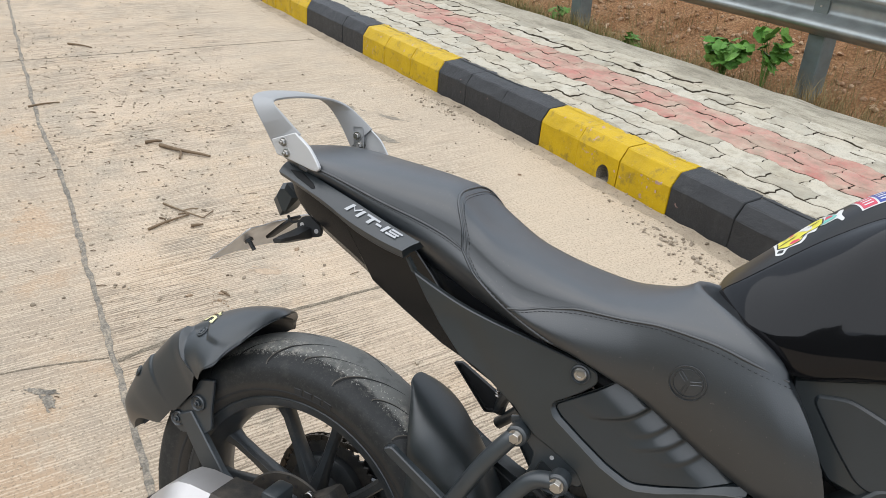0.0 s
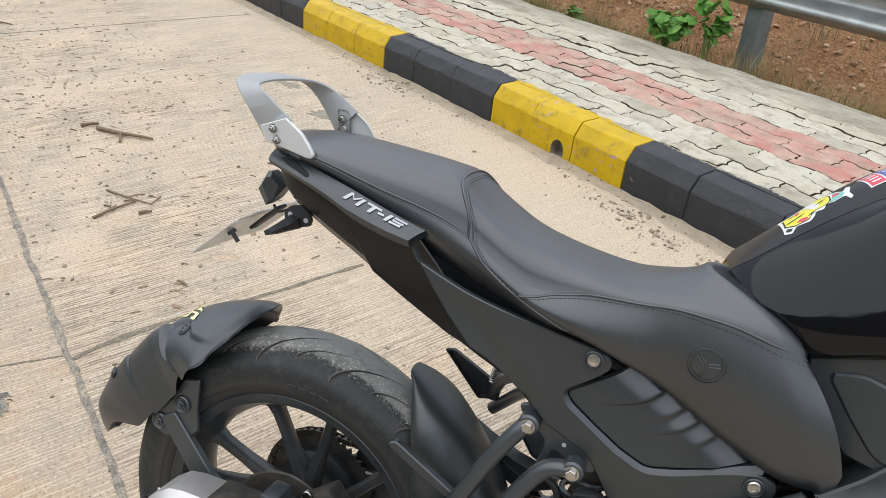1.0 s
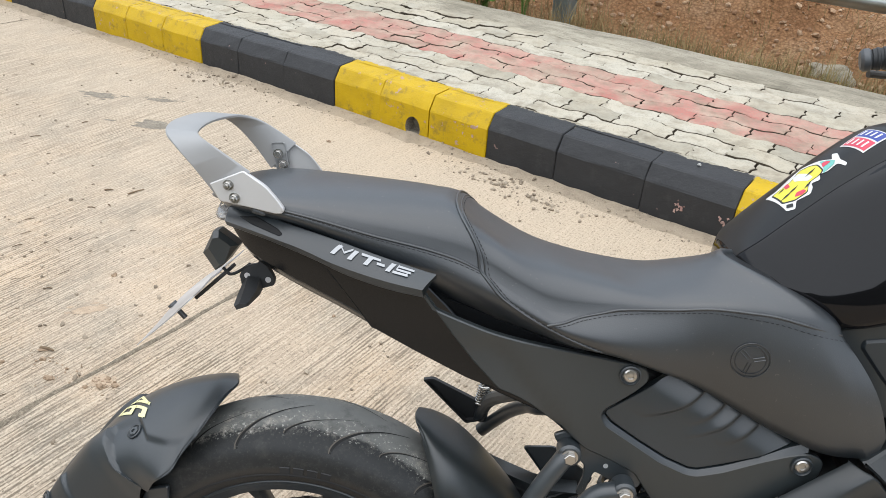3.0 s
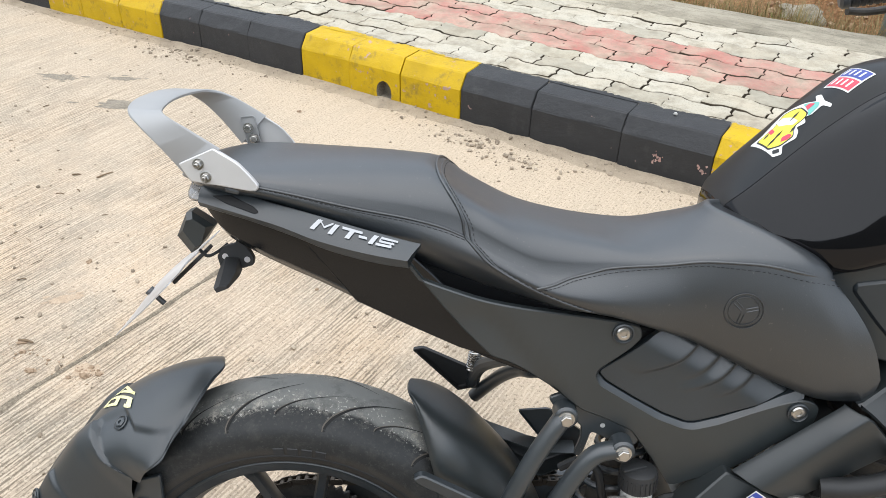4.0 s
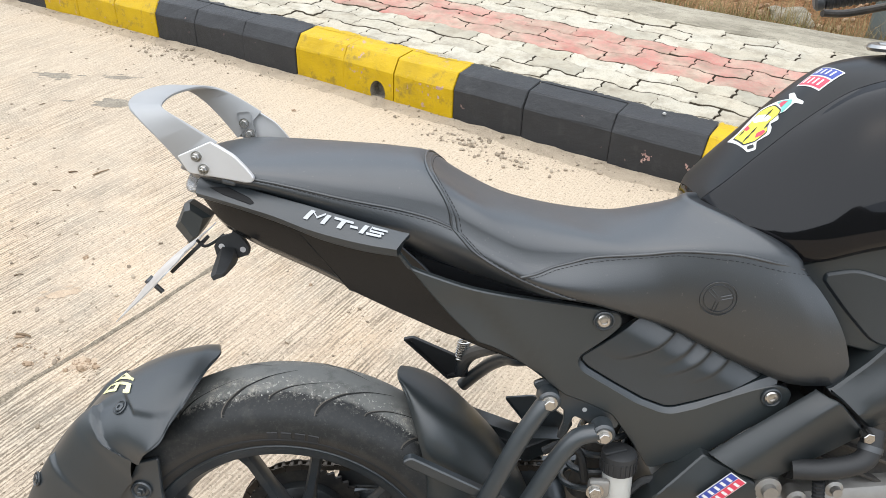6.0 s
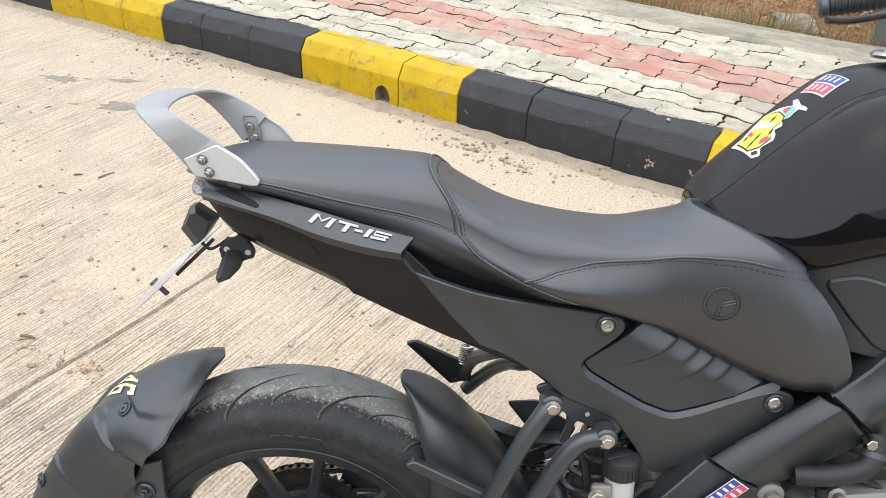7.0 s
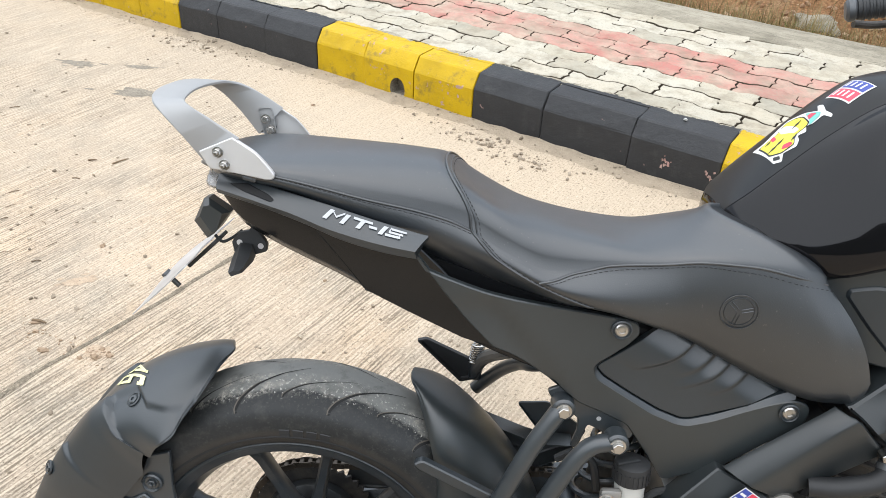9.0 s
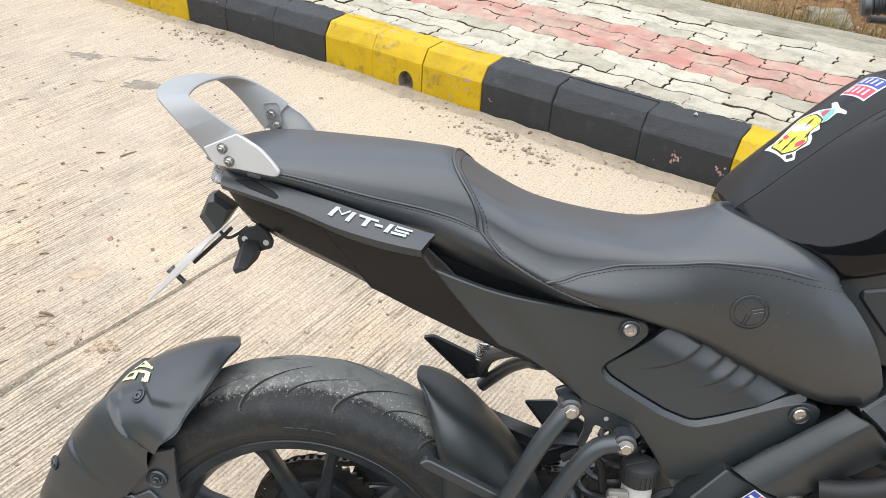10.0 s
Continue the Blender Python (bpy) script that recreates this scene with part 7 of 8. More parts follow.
def scatter_grit():
    r = random.Random(21)
    heap = Heap(21)
    for _ in range(5200):
        x, y = r.uniform(-5.5, 2.6), r.uniform(-3.2, -0.02)
        dense = noise.noise((x * 1.1, y * 1.1, 9.0)) + 0.35 * noise.noise((x * 4, y * 4, 2.0))
        if dense < r.uniform(-0.5, 0.55):
            continue
        size = 0.0016 + 0.0048 * r.random() ** 4
        heap.add(size, (x, y, size * 0.35))
    # the west half of the road holds more and coarser crumbs
    for _ in range(1500):
        x, y = r.gauss(-1.2, 1.3), r.gauss(-1.7, 0.35)
        size = 0.0020 + 0.0065 * r.random() ** 3
        heap.add(size, (x, min(y, -0.1), size * 0.35))
    heap.finish("grit", PEBBLE, "loose grit and small stones scattered over the road", "grit")
    heap = Heap(22)
    # silt and lumps washed against the kerb
    for _ in range(1500):
        x = r.uniform(-4.5, 2.4)
        clump = 0.5 + 0.5 * noise.noise((x * 2.2, 0.0, 4.0))
        y = -abs(r.gauss(0, 0.030 + 0.06 * clump)) - 0.006
        size = 0.0016 + 0.008 * r.random() ** 4 * clump
        heap.add(size, (x, y + bend(x), size * 0.35 + silt_height(x, -y)))
    for cx, cy, n, sp in ((1.02, -0.13, 110, 0.12), (1.25, -0.16, 60, 0.10), (-0.72, -0.10, 110, 0.14), (1.62, -0.08, 20, 0.1)):
        for _ in range(n):
            x, y = r.gauss(cx, sp), min(-0.01, r.gauss(cy, 0.035))
            size = 0.0025 + 0.0090 * r.random() ** 3
            heap.add(size, (x, y + bend(x), size * 0.35 + silt_height(x, -y)))
    crumbs = Heap(23)
    for cx, cy, n, sp in ((0.865, -1.755, 60, 0.028), (0.80, -1.78, 24, 0.05), (0.70, -1.81, 22, 0.06), (0.60, -1.80, 20, 0.05)):
        for _ in range(n):
            size = 0.0010 + 0.0034 * r.random() ** 2.5
            crumbs.add(size, (r.gauss(cx, sp), r.gauss(cy, sp * 0.5), size * 0.35))
    crumbs.finish("mud_crumbs", CLOD, "crumbs of dried mud strewn over the road", "mud crumbs")
    heap.finish("kerb_grit", PEBBLE, "stones and dried mud lumps lying along the kerb", "grit")


scatter_grit()


def silt_fan():
    """Low drifts of washed sand along the kerb's foot."""
    bm = bmesh.new()
    xs = np.arange(-5, 2.6, 0.04)
    rows = []
    for x in xs:
        w, h = silt_shape(x)
        rows.append([(x, bend(x) + 0.006, h), (x, bend(x) - w * 0.35, h * 0.6), (x, bend(x) - w * 0.7, h * 0.22), (x, bend(x) - w, -0.0008)])
    skin(bm, rows, False, False)
    part("silt", bm, SILT, None, "sandy silt drifted against the kerb", 60, "stuff", "silt")


SILT = rough_earth("sandy_silt", ((0.3, (0.31, 0.255, 0.19)), (0.5, (0.42, 0.345, 0.255)), (0.72, (0.49, 0.405, 0.30))), 9.0, 160.0, 0.006, 0.15)
silt_fan()


def clod(at, size, seed, n=3):
    r = random.Random(seed)
    bm = bmesh.new()
    vs = bmesh.ops.create_icosphere(bm, subdivisions=2, radius=1.0)["verts"]
    for v in vs:
        q = v.co.copy()
        k = 1 + 0.75 * noise.noise(q * 1.9 + Vector((seed, 0, 0))) + 0.15 * noise.noise(q * 4.0 + Vector((0, seed, 0)))
        v.co = Vector((q.x * k * size[0], q.y * k * size[1], max(-0.25, q.z * k) * size[2]))
    ob = part("mud_clod", bm, CLOD, None, "lump of dried orange mud on the road", 20, "", "mud clod")
    ob.location = (at[0], at[1], size[2] * 0.24)
    ob.rotation_euler = (0, 0, r.random() * 6.28)
    return tagged(ob, group="mud clods")


for i, (x, y, sx, sy, sz) in enumerate(((0.875, -1.765, 0.014, 0.007, 0.008), (0.845, -1.79, 0.007, 0.005, 0.005), (0.862, -1.735, 0.008, 0.006, 0.005), (0.90, -1.74, 0.010, 0.007, 0.006), (0.74, -1.83, 0.016, 0.009, 0.006), (0.655, -1.80, 0.010, 0.007, 0.005), (0.45, -1.45, 0.010, 0.007, 0.005), (0.58, -1.88, 0.014, 0.007, 0.005), (0.62, -1.78, 0.016, 0.006, 0.005), (1.137, -1.167, 0.006, 0.005, 0.005), (0.26, -0.293, 0.012, 0.008, 0.006))):
    clod((x, y), (sx, sy, sz), 30 + i)


def twig(points, radius, label="dry brown twig on the road", branches=0, seed=0):
    r = random.Random(seed)
    bm = tube([(x, y, radius * 1.0 + z) for x, y, z in points], lambda t: radius * (1 - 0.45 * t), 7, 4)
    pts = [Vector(p) for p in points]
    for k in range(branches):
        p = pts[1 + k % (len(pts) - 1)]
        a = r.uniform(0, 6.28)
        q = p + Vector((math.cos(a), math.sin(a), 0)) * r.uniform(0.04, 0.09)
        tube([(p.x, p.y, radius), ((p.x + q.x) / 2, (p.y + q.y) / 2 + 0.006, radius * 1.5), (q.x, q.y, radius * 0.7)], radius * 0.55, 6, 3, bm)
    return tagged(part("twig", bm, TWIG, None, label, 60, "", "twig"), group="twigs")


twig(((-0.785, -1.655, 0), (-0.67, -1.59, 0.004), (-0.60, -1.53, 0.003), (-0.545, -1.485, 0)), 0.010, "thick dry twig with a split end on the road", 1, 2)
twig(((-0.85, -1.71, 0), (-0.84, -1.67, 0.004), (-0.835, -1.635, 0)), 0.009, "short dry stub of a twig on the road", 0, 5)
twig(((-0.15, -1.79, 0), (-0.05, -1.745, 0.003), (0.05, -1.683, 0)), 0.0045, "thin dry twig with side shoots", 2, 3)
twig(((0.054, -1.894, 0), (0.03, -1.82, 0.004), (0.0, -1.726, 0)), 0.006, "thin dry twig with side shoots", 3, 7)
twig(((0.10, -1.745, 0), (0.107, -1.72, 0.002), (0.11, -1.70, 0)), 0.007, "short dry stub of a twig on the road", 0, 9)
twig(((-2.91, -1.77, 0), (-2.83, -1.70, 0.002), (-2.745, -1.645, 0)), 0.007, seed=4)
twig(((-1.64, -2.14, 0), (-1.65, -2.06, 0.002), (-1.648, -1.984, 0)), 0.006, seed=6)
twig(((0.02, -1.115, 0), (0.03, -1.08, 0.002), (0.035, -1.055, 0)), 0.0035, seed=8)
twig(((-0.075, -1.15, 0), (-0.06, -1.14, 0.002), (-0.05, -1.13, 0)), 0.0035, seed=11)
twig(((0.61, -1.78, 0), (0.632, -1.77, 0.002), (0.65, -1.765, 0)), 0.005, seed=12)


def litter():
    """Bits of bark and straw, too many to count, west of the motorcycle."""
    r = random.Random(77)
    bm = bmesh.new()
    for _ in range(210):
        x, y = r.gauss(-1.5, 1.3), r.gauss(-1.75, 0.45)
        if y > -0.1 or x > 1.4:
            continue
        a, ln, w = r.gauss(0.9, 0.5), r.uniform(0.010, 0.042), r.uniform(0.0008, 0.0028)
        d = Vector((math.cos(a), math.sin(a), 0)) * ln
        tube([(x, y, w), (x + d.x * 0.5, y + d.y * 0.5 + 0.003, w * 1.6), (x + d.x, y + d.y, w)], w, 5, 1, bm, False, 0.6)
    part("bark_litter", bm, TWIG, None, "scraps of bark and straw strewn on the road", 0, "stuff", "litter")


litter()


def road_patch(cx, cy, rx, ry, turn, mat, seed, label, z=0.003):
    """A thin spot with a ragged rim, with crumbs of itself round it."""
    bm = bmesh.new()
    r = random.Random(seed)
    spots = [(0.0, 0.0, 1.0, 96)] + [(r.gauss(0, 0.75), r.gauss(0, 0.85), r.uniform(0.10, 0.30), 22) for _ in range(9)]
    for su, sv, size, n in spots:
        pts = []
        for k in range(n):
            a = 2 * math.pi * k / n
            ca, sa = math.cos(a), math.sin(a)
            w = size * (1 + 0.45 * noise.noise((ca * 1.3 + seed, sa * 1.3, 0.5 + su)) + 0.30 * noise.noise((ca * 4 + seed, sa * 4, 0.5 + sv)) + 0.22 * noise.noise((ca * 13 + seed, sa * 13, 0.5)))
            u, v = rx * (su + w * ca), ry * (sv + w * sa)
            pts.append((cx + u * math.cos(turn) - v * math.sin(turn), cy + u * math.sin(turn) + v * math.cos(turn)))
        u, v = rx * su, ry * sv
        c = bm.verts.new((cx + u * math.cos(turn) - v * math.sin(turn), cy + u * math.sin(turn) + v * math.cos(turn), z))
        ring = [bm.verts.new((x, y, z * 0.5)) for x, y in pts]
        for a, b in zip(ring, ring[1:] + ring[:1]):
            bm.faces.new((c, a, b))
    return part("road_patch", bm, mat, None, label, 60, "structure", "road patch")


road_patch(0.872, -2.365, 0.040, 0.011, 0.9, SEALANT, 1, "grey mortar spilled on the road")
road_patch(0.925, -2.345, 0.034, 0.014, 0.1, SEALANT, 4, "grey mortar spilled on the road")
road_patch(0.86, -1.75, 0.034, 0.020, 0.4, MUD_STAIN, 21, "orange mud ground into the road", 0.0012)
road_patch(0.55, -1.60, 0.045, 0.018, 0.9, MUD_STAIN, 25, "orange mud ground into the road", 0.0012)
road_patch(-0.95, -0.615, 0.10, 0.028, 0.35, SCUFF, 6, "grey scuffed spot in the road's surface", 0.0015)
road_patch(-0.45, -0.66, 0.13, 0.04, 0.45, SCUFF, 9, "grey scuffed spot in the road's surface", 0.0015)
road_patch(-0.68, -0.47, 0.07, 0.022, 0.4, SCUFF, 12, "grey scuffed spot in the road's surface", 0.0015)


def bank_height(x, y):
    yy = y - bend(x)
    d = max(0.0, yy - 1.80)
    h = 0.115 - 0.085 * ease((yy - 1.46) / 0.24) + 0.36 * d / (1 + 0.10 * d) + 0.05 * min(d, 0.4)
    near = 1.0 if d > 0.05 else 0.2
    return h + near * (0.14 * noise.noise((x * 0.9, yy * 0.9, 3.0)) + 0.07 * noise.noise((x * 2.7, yy * 2.7, 1.0)) + 0.035 * noise.noise((x * 8, yy * 8, 5.0)))


def bank_cover():
    r = random.Random(12)
    heap = Heap(12)
    for _ in range(15000):
        x, y = r.uniform(-7, 5), 1.47 + abs(r.gauss(0, 1.1))
        y += bend(x)
        size = 0.003 + 0.020 * r.random() ** 4.5
        heap.add(size, (x, y, bank_height(x, y) + size * 0.2), 0.75)
    heap.finish("bank_stones", ROCK, "stones and crumbs of earth on the bank", "stones")

    def blades(name, mat, label, spots, seed, tall):
        r2 = random.Random(seed)
        verts, faces = [], []
        for x, y, n in spots:
            for _ in range(n):
                px, py = r2.gauss(x, 0.10), r2.gauss(y, 0.06)
                if py < 1.46 + bend(px):
                    py = 1.46 + bend(px) + r2.random() * 0.04
                pz = bank_height(px, py) - 0.01
                h = tall * r2.uniform(0.45, 1.15)
                a, lean = r2.uniform(0, 6.28), r2.uniform(0.1, 0.75)
                w = r2.uniform(0.0012, 0.0030)
                dx, dy = math.cos(a), math.sin(a)
                b = len(verts)
                for t in (0.0, 0.4, 0.75, 1.0):
                    bx, by, bz = px + dx * h * lean * t * t, py + dy * h * lean * t * t, pz + h * t * (1 - 0.25 * lean * t)
                    ww = w * (1 - t * 0.9)
                    verts += [(bx - dy * ww, by + dx * ww, bz), (bx + dy * ww, by - dx * ww, bz)]
                for k in range(3):
                    faces.append((b + 2 * k, b + 2 * k + 1, b + 2 * k + 3, b + 2 * k + 2))
        me = bpy.data.meshes.new(name)
        me.from_pydata(verts, [], faces)
        me.materials.append(mat)
        tagged(new(name, me), label, "grass", "", "stuff")
    r3 = random.Random(5)
    dry = [(x, 1.50 + bend(x) + r3.random() ** 2 * 0.28, 42) for x in np.arange(-6, 4.5, 0.07)] + [(r3.uniform(-6, 4.5), 1.65 + r3.random() * 1.3, 16) for _ in range(190)]
    green = [(r3.uniform(-6, 4.5), 1.48 + r3.random() * 0.22, 24) for _ in range(30)] + [(r3.uniform(-3.2, -0.35), 1.48 + r3.random() * 0.2, 34) for _ in range(46)] + [(1.55, 1.62, 90), (1.75, 1.64, 80), (-2.2, 1.55, 80), (-1.25, 1.52, 70), (-0.9, 1.52, 60), (1.05, 1.52, 80), (1.25, 1.58, 60)]
    blades("dry_grass", STRAW, "dry straw-coloured grass along the footpath's edge", dry, 8, 0.20)
    blades("green_grass", GRASS, "tufts of short green grass at the bank's foot", green, 9, 0.13)


bank_cover()


def bank_rock(x, y, size, seed):
    bm = bmesh.new()
    vs = bmesh.ops.create_icosphere(bm, subdivisions=4, radius=1.0)["verts"]
    for v in vs:
        q = v.co.copy()
        k = 1 + 0.4 * noise.noise(q * 1.3 + Vector((seed, 0, 0))) + 0.15 * noise.noise(q * 3.5 + Vector((0, seed, 0)))
        v.co = Vector((q.x * size[0], q.y * size[1], q.z * size[2])) * k
    ob = part("boulder", bm, STRIP, None, "grey weathered boulder half sunk in the bank", 40, "", "boulder")
    ob.location = (x, y, bank_height(x, y))
    return tagged(ob, group="boulders on the bank")


bank_rock(1.78, 1.93, (0.12, 0.07, 0.05), 3)
bank_rock(2.35, 1.85, (0.10, 0.08, 0.06), 8)
bank_rock(2.10, 2.15, (0.09, 0.07, 0.05), 14)


def leafy_plant(at, leaves, spread, seed, tall):
    r = random.Random(seed)
    base = Vector((at[0], at[1], bank_height(at[0], at[1])))
    plant = tagged(new("leafy_plant"), "low green plant with broad lobed leaves behind the footpath", "plant", "leafy plants")
    plant.location = base
    for k in range(leaves):
        a = r.uniform(0, 6.28)
        tip = Vector((math.cos(a) * spread * r.uniform(0.2, 1.0), math.sin(a) * spread * 0.55 * r.uniform(0.1, 1.0), tall * r.uniform(0.45, 1.0)))
        stem = tube([(0, 0, -0.02), (tip.x * 0.4, tip.y * 0.4, tip.z * 0.65), tip], 0.0014, 5, 4)
        part("stem", stem, LEAF, plant)
        size = r.uniform(0.034, 0.060)
        bm = bmesh.new()
        n = 22
        c = bm.verts.new((0, 0, 0.006))
        ring = []
        for i in range(n):
            t = 2 * math.pi * i / n
            rad = size * (0.72 + 0.28 * abs(math.cos(2.5 * t))) * (0.55 if abs(t - math.pi) < 0.35 else 1.0)
            ring.append(bm.verts.new((rad * math.cos(t), rad * math.sin(t), -0.18 * rad * rad / size + 0.005 * math.cos(5 * t))))
        for p, q in zip(ring, ring[1:] + ring[:1]):
            bm.faces.new((c, p, q))
        turn = Euler((r.gauss(-0.45, 0.4), r.gauss(0, 0.4), r.uniform(0, 6.28))).to_matrix().to_4x4()
        bmesh.ops.transform(bm, matrix=Matrix.Translation(tip) @ turn, verts=bm.verts[:])
        part("leaf", bm, LEAF, plant, "", 60)
    return plant


leafy_plant((-0.16, 1.50), 44, 0.15, 3, 0.24)
leafy_plant((0.08, 1.56), 26, 0.12, 6, 0.38)
leafy_plant((-0.95, 1.52), 7, 0.06, 9, 0.12)
leafy_plant((-1.85, 1.60), 9, 0.10, 13, 0.16)


# ---------------------------------------------------------------- kerb stones and paving blocks
KERB_PROFILE = ((0.0, -0.06), (0.0, 0.004), (0.008, 0.134), (0.012, 0.141), (0.047, 0.190), (0.054, 0.194), (0.152, 0.195), (0.158, -0.06))
JOINTS = [-1.878, -1.57, -1.246, -0.933, -0.648, -0.318, 0.018, 0.302, 0.582, 0.885, 1.207, 1.577, 1.915]
while JOINTS[0] > -9:
    JOINTS.insert(0, JOINTS[0] - 0.312)
FIRST = JOINTS.index(0.018)
while JOINTS[-1] < 9:
    JOINTS.append(JOINTS[-1] + 0.312)
BLOCK = 0.300


def build_kerb():
    kerb = tagged(new("kerb"), "row of precast kerb stones painted black and yellow by threes", "kerb", "", "structure")
    meshes = []
    for v in range(4):
        r = random.Random(60 + v)
        bm = bmesh.new()
        rings = []
        g = 0.0010
        for x, k in ((g, 0.0030), (g + 0.003, 0.0), (0.10, 0.0), (0.20, 0.0), (BLOCK - g - 0.003, 0.0), (BLOCK - g, 0.0030)):
            rings.append([(x + r.uniform(-0.0006, 0.0006), y + (k if y < 0.1 else -k) + r.uniform(-0.0012, 0.0012), z - (k if z > 0.1 else 0) + r.uniform(-0.0012, 0.0012)) for y, z in KERB_PROFILE])
        skin(bm, rings)
        bmesh.ops.recalc_face_normals(bm, faces=bm.faces)
        me = bpy.data.meshes.new("kerb_stone")
        bm.to_mesh(me)
        bm.free()
        meshes.append(me)
    coloured = {}
    for v, me in enumerate(meshes):
        for c, mat in (("black", BLACK), ("yellow", YELLOW)):
            d = me.copy()
            d.materials.append(mat)
            coloured[v, c] = d
    r = random.Random(5)
    for i, (x, x1) in enumerate(zip(JOINTS, JOINTS[1:])):
        k = i - FIRST
        colour = "yellow" if (k // 3) % 2 == 0 else "black"
        y0, y1 = bend(x), bend(x1)
        if k == 1:
            continue
        ob = new("kerb_stone", coloured[r.randrange(4), colour])
        ob.parent = kerb
        ob.matrix_basis = pose(x, y0 + r.uniform(-0.003, 0.003), r.uniform(-0.003, 0.002), 0, 0, math.degrees(math.atan2(y1 - y0, x1 - x))) @ Matrix.Diagonal(((x1 - x) / BLOCK, 1, 1, 1))
    # the stone with a round weep hole at its foot
    x0, wide, hx, hr, hz = JOINTS[FIRST + 1], JOINTS[FIRST + 2] - JOINTS[FIRST + 1], 0.192, 0.041, 0.034
    bm = bmesh.new()
    outer = [(0.003, 0.003), (wide - 0.003, 0.003), (wide - 0.003, 0.134), (0.003, 0.134)]
    hole = [(hx + hr * math.cos(t), max(0.004, hz + 1.25 * hr * math.sin(t))) for t in (2 * math.pi * i / 20 for i in range(20))]

    def on_face(x, z):
        return (x, 0.008 * z / 0.134, z)
    a = [bm.verts.new(on_face(*p)) for p in outer]
    b = [bm.verts.new(on_face(*p)) for p in hole]
    edges = [bm.edges.new((p, q)) for p, q in zip(a, a[1:] + a[:1])] + [bm.edges.new((p, q)) for p, q in zip(b, b[1:] + b[:1])]
    bmesh.ops.triangle_fill(bm, edges=edges, use_beauty=True)
    deep = [bm.verts.new((p.co.x, 0.060, p.co.z)) for p in b]
    for i in range(20):
        j = (i + 1) % 20
        bm.faces.new((b[i], b[j], deep[j], deep[i])).material_index = 1
    bm.faces.new(deep).material_index = 1
    rest = list(KERB_PROFILE[2:]) + [(0.0, -0.06), (0.0, 0.003)]
    rings = [[bm.verts.new((x, y, z)) for y, z in rest] for x in (0.003, wide - 0.003)]
    for i in range(len(rest) - 1):
        bm.faces.new((rings[0][i], rings[0][i + 1], rings[1][i + 1], rings[1][i]))
    for s in rings:
        bm.faces.new(s)
    stone_ob = part("kerb_stone", bm, YELLOW, kerb, "yellow kerb stone with a weep hole at its foot", 25)
    stone_ob.data.materials.append(SCUFF)
    stone_ob.location = (x0, bend(x0), 0.0)
    return kerb


build_kerb()

def paint_spill(x0, x1, seed, mat, label):
    """Paint slopped over the mortar behind the kerb stones, with a ragged edge."""
    bm = bmesh.new()
    rows = []
    for x in np.arange(x0, x1, 0.005):
        w = 0.024 + 0.026 * noise.noise((x * 3.3, seed, 0.0)) + 0.014 * noise.noise((x * 17.0, seed, 4.0)) + 0.012 * noise.noise((x * 71.0, seed, 7.0))
        w = max(0.002, w)
        ring = []
        for f in (-0.003, 0.25, 0.6, 1.0):
            ring.append((x, 0.152 + bend(x) + (f * w if f > 0 else f), 0.1950 - 0.0025 * max(f, 0) + 0.0008 * noise.noise((x * 40, f * 9, seed))))
        rows.append(ring)
    skin(bm, rows, False, False)
    part("paint_spill", bm, mat, None, label, 60, "structure", "paint")


for i in range(FIRST - 15, FIRST + 13, 3):
    dark_run = ((i - FIRST) // 3) % 2 == 1
    paint_spill(JOINTS[i], JOINTS[i + 3], 3.0 * i, BLACK if dark_run else YELLOW, "black paint slopped behind the kerb" if dark_run else "yellow paint slopped behind the kerb")

PITCH, LENGTH = 0.1075, 0.235


def wave_edge(x):
    """The long edge of a zigzag block: two low steps in each length."""
    p = (x / LENGTH) % 1.0
    if p < 0.18:
        return 0.009
    if p < 0.32:
        return 0.009 - 0.018 * (p - 0.18) / 0.14
    if p < 0.68:
        return -0.009
    if p < 0.82:
        return -0.009 + 0.018 * (p - 0.68) / 0.14
    return 0.009


def end_edge(v):
    """The short edge: a tooth half-way."""
    return 0.012 * (1 - abs(v - 0.5) / 0.18) if abs(v - 0.5) < 0.18 else 0.0


def paver_outline(phase, gap):
    pts = []
    n = 16
    for i in range(n + 1):
        x = LENGTH * i / n
        pts.append((x, wave_edge(x + phase)))
    y_end = wave_edge(LENGTH + phase)
    for v in (0.32, 0.5, 0.68):
        pts.append((LENGTH + end_edge(v), PITCH * v + y_end))
    for i in range(n, -1, -1):
        x = LENGTH * i / n
        pts.append((x, PITCH + wave_edge(x + phase)))
    for v in (0.68, 0.5, 0.32):
        pts.append((end_edge(v), PITCH * v + wave_edge(phase)))
    cx, cy = LENGTH / 2, PITCH / 2
    out = []
    for x, y in pts:
        dx, dy = x - cx, y - cy
        out.append((dx - math.copysign(min(abs(dx), gap), dx) * (1 if abs(dx) > LENGTH * 0.42 else 0.15), dy - math.copysign(gap, dy) * (1 if abs(dy) > PITCH * 0.3 else 0.2)))
    return out


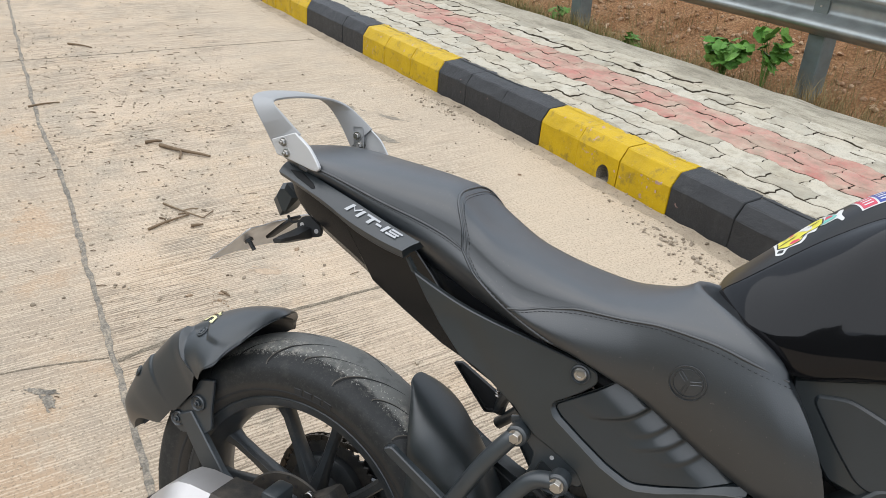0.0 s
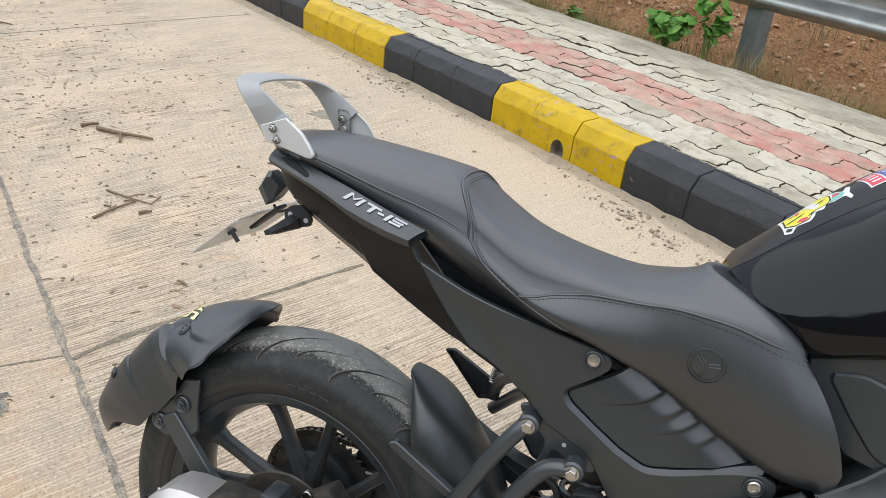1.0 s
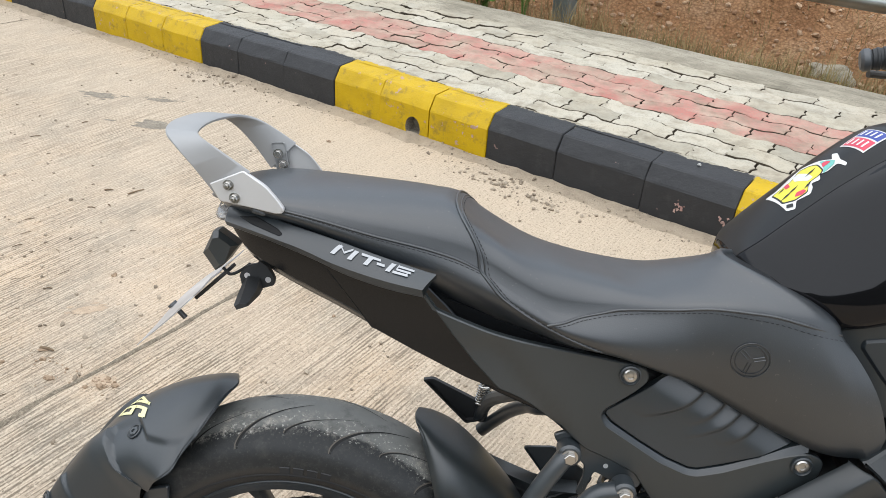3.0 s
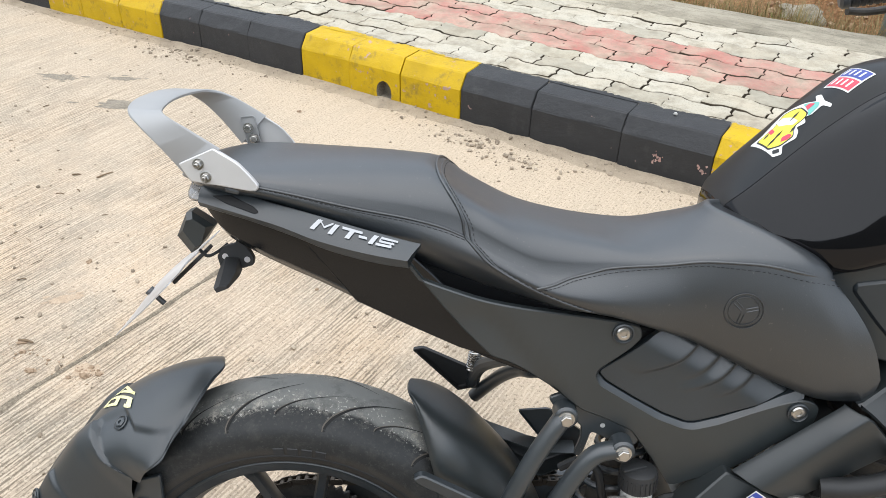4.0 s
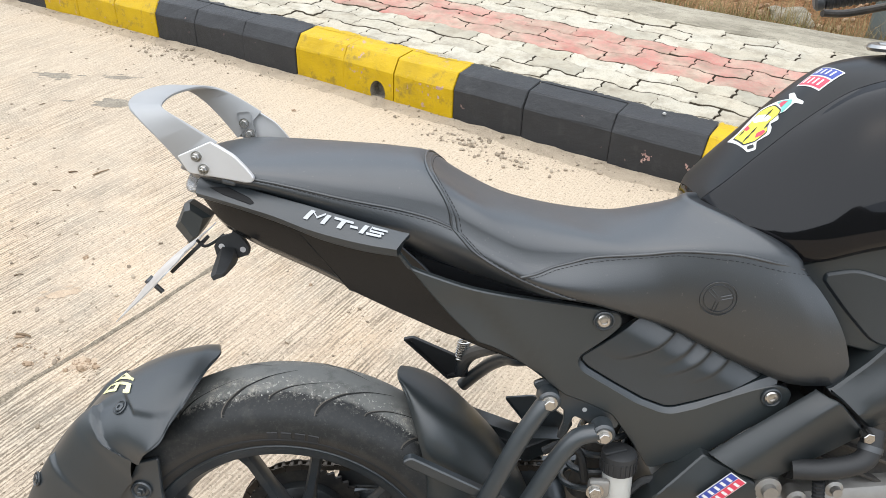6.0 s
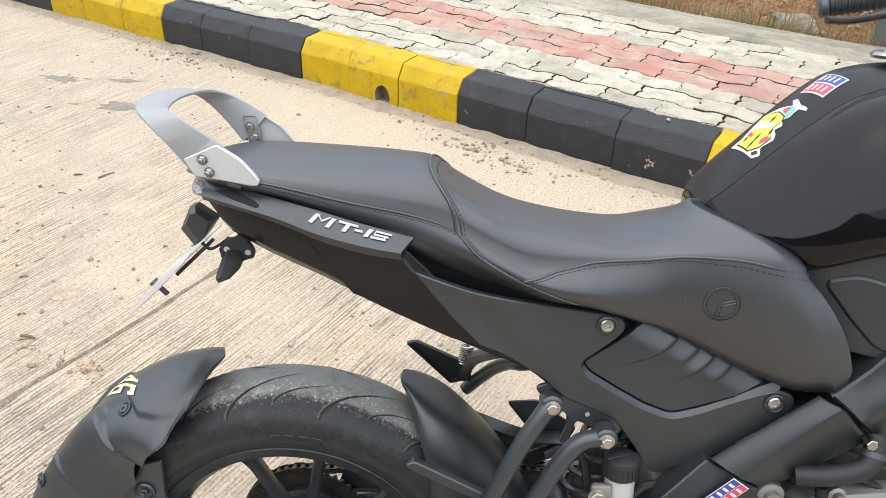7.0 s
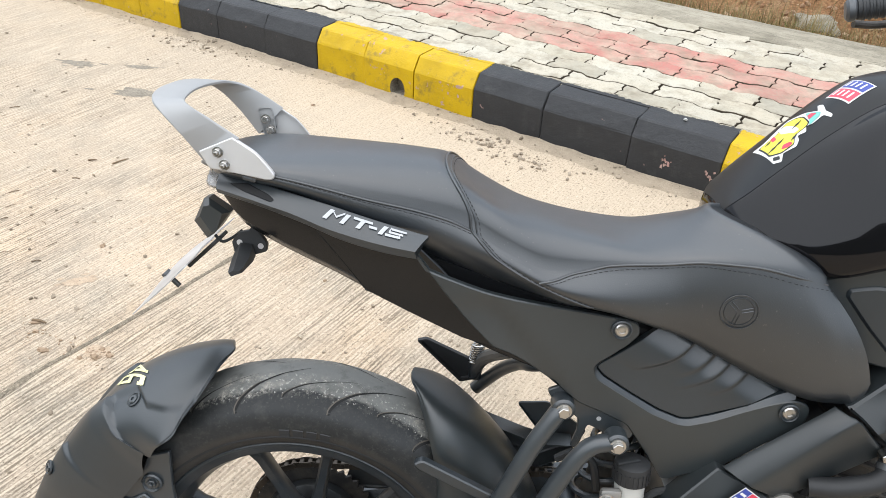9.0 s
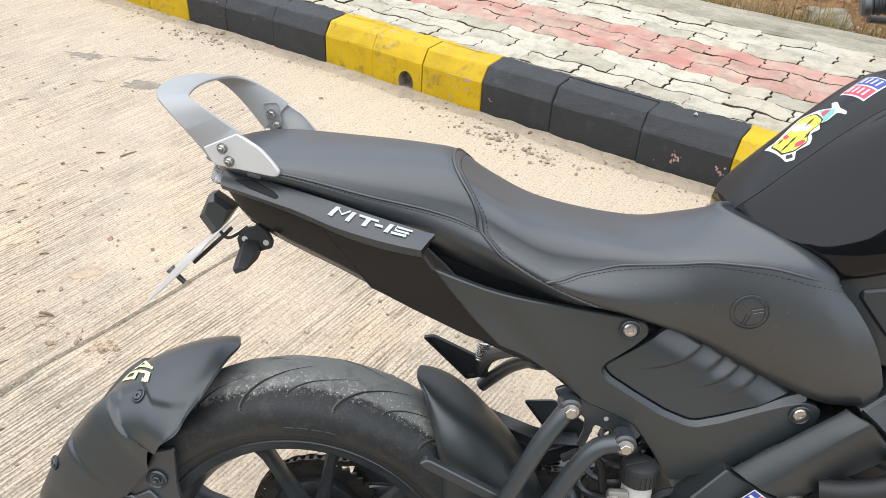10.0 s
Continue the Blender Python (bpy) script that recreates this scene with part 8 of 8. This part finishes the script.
def paver_bm(phase, seed, bm=None, at=None):
    bm = bm or bmesh.new()
    m = at or Matrix()
    r = random.Random(seed)
    lo, mid, top = paver_outline(phase, 0.0023), paver_outline(phase, 0.0026), paver_outline(phase, 0.0050)
    tilt = [r.uniform(-0.0012, 0.0012) for _ in range(len(lo))]
    rings = [[m @ Vector((x, y, -0.045)) for x, y in lo], [m @ Vector((x, y, -0.0024)) for x, y in mid], [m @ Vector((x * 0.997, y, -0.0004 + d)) for (x, y), d in zip(top, tilt)]]
    rows = [[bm.verts.new(p) for p in ring] for ring in rings]
    n = len(lo)
    # lower sides take the dark joint material, bevel and top the block's own
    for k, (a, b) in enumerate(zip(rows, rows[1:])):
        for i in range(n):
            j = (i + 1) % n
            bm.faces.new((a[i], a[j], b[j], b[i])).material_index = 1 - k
    bm.faces.new(rows[-1])
    return bm


def build_paving():
    paving = tagged(new("paving"), "footpath of zigzag concrete blocks, pale with a pink band, some sunken", "pavement", "", "structure")
    shared = {}
    for phase in (0.0, LENGTH / 2):
        for v in range(3):
            for colour, mat in (("pale", PAVER_WHITE), ("pink", PAVER_PINK)):
                bm = paver_bm(phase, v)
                bmesh.ops.recalc_face_normals(bm, faces=bm.faces)
                me = bpy.data.meshes.new("paving_block")
                bm.to_mesh(me)
                bm.free()
                me.materials.append(mat)
                me.materials.append(JOINT_DARK)
                shared[phase, v, colour] = me
    r = random.Random(15)
    rest = {"pale": bmesh.new(), "pink": bmesh.new()}
    count = 0
    for row in range(9):
        colour = "pink" if 3 <= row <= 5 else "pale"
        y0 = 0.190 + row * PITCH
        phase = 0.0 if row % 2 == 0 else LENGTH / 2
        for k in range(-52, 34):
            x = k * LENGTH + (LENGTH / 2 if row % 2 else 0.0) + LENGTH / 2
            y = y0 + PITCH / 2 + bend(x)
            sunk = 0.004 * noise.noise((x * 1.1, y * 1.6, 2.0))
            shift = 0.004 * noise.noise((x * 0.7, row * 2.1, 8.0))
            if row >= 7:
                shift += 0.016 * (ease((x + 1.6) / 0.2) * ease((-0.72 - x) / 0.15) + ease((x + 0.5) / 0.15) * ease((0.12 - x) / 0.1))
            if row == 8:
                shift += 0.016 * ease((x + 0.9) / 0.15) * ease((0.55 - x) / 0.15)
            if row >= 7:
                shift += 0.012 * noise.noise((x * 0.6, 1.0, row * 3.0))
                sunk -= 0.006 * max(0.0, noise.noise((x * 0.9, 5.0, row)))
            m = pose(x + r.uniform(-0.002, 0.002), y + shift, KERB_TOP + sunk + r.uniform(-0.003, 0.002), r.gauss(0, 1.3), r.gauss(0, 0.8), r.gauss(0, 0.8) + math.degrees(math.atan((bend(x + 0.1) - bend(x - 0.1)) / 0.2)))
            c = colour
            if -3.6 < x < 2.9 and count < 300:
                ob = new("paving_block", shared[phase, r.randrange(3), c])
                ob.parent = paving
                ob.matrix_basis = m
                count += 1
            else:
                paver_bm(phase, r.randrange(3), rest[c], m)
    for c, mat in (("pale", PAVER_WHITE), ("pink", PAVER_PINK)):
        part("far_blocks", rest[c], mat, paving, "%s blocks further along the footpath" % c, 0, "stuff").data.materials.append(JOINT_DARK)
    return paving


build_paving()


def paint_chips(x, z, spread, n, seed):
    """Flakes missing from the black paint, with the pink undercoat showing."""
    r = random.Random(seed)
    bm = bmesh.new()
    for _ in range(n):
        cx, cz = r.gauss(x, spread), max(0.02, min(0.125, r.gauss(z, spread * 0.8)))
        size = 0.0018 + 0.005 * r.random() ** 2
        ring = []
        for k in range(8):
            a = 2 * math.pi * k / 8
            rad = size * r.uniform(0.5, 1.3)
            pz = cz + 1.4 * rad * math.sin(a)
            ring.append(bm.verts.new((cx + rad * math.cos(a), bend(cx) + 0.008 * pz / 0.134 - 0.0052, pz)))
        bm.faces.new(ring)
    part("paint_chips", bm, CHIP, None, "flakes of missing paint on the kerb's face", 0, "stuff", "paint chips")


CHIP = varied("pink_undercoat", (0.42, 0.25, 0.22), (0.52, 0.38, 0.33), scale=120.0)
paint_chips(1.712, 0.078, 0.014, 16, 4)
paint_chips(1.885, 0.075, 0.016, 14, 9)
paint_chips(0.42, 0.10, 0.05, 10, 12)
paint_chips(0.76, 0.09, 0.05, 12, 15)
chip_heap = Heap(71)
chip_heap.add(0.0075, (1.726, 0.114, 0.200), 0.8)
chip_heap.finish("white_stone", FLUID, "small white stone lying on the kerb", "stone", "")
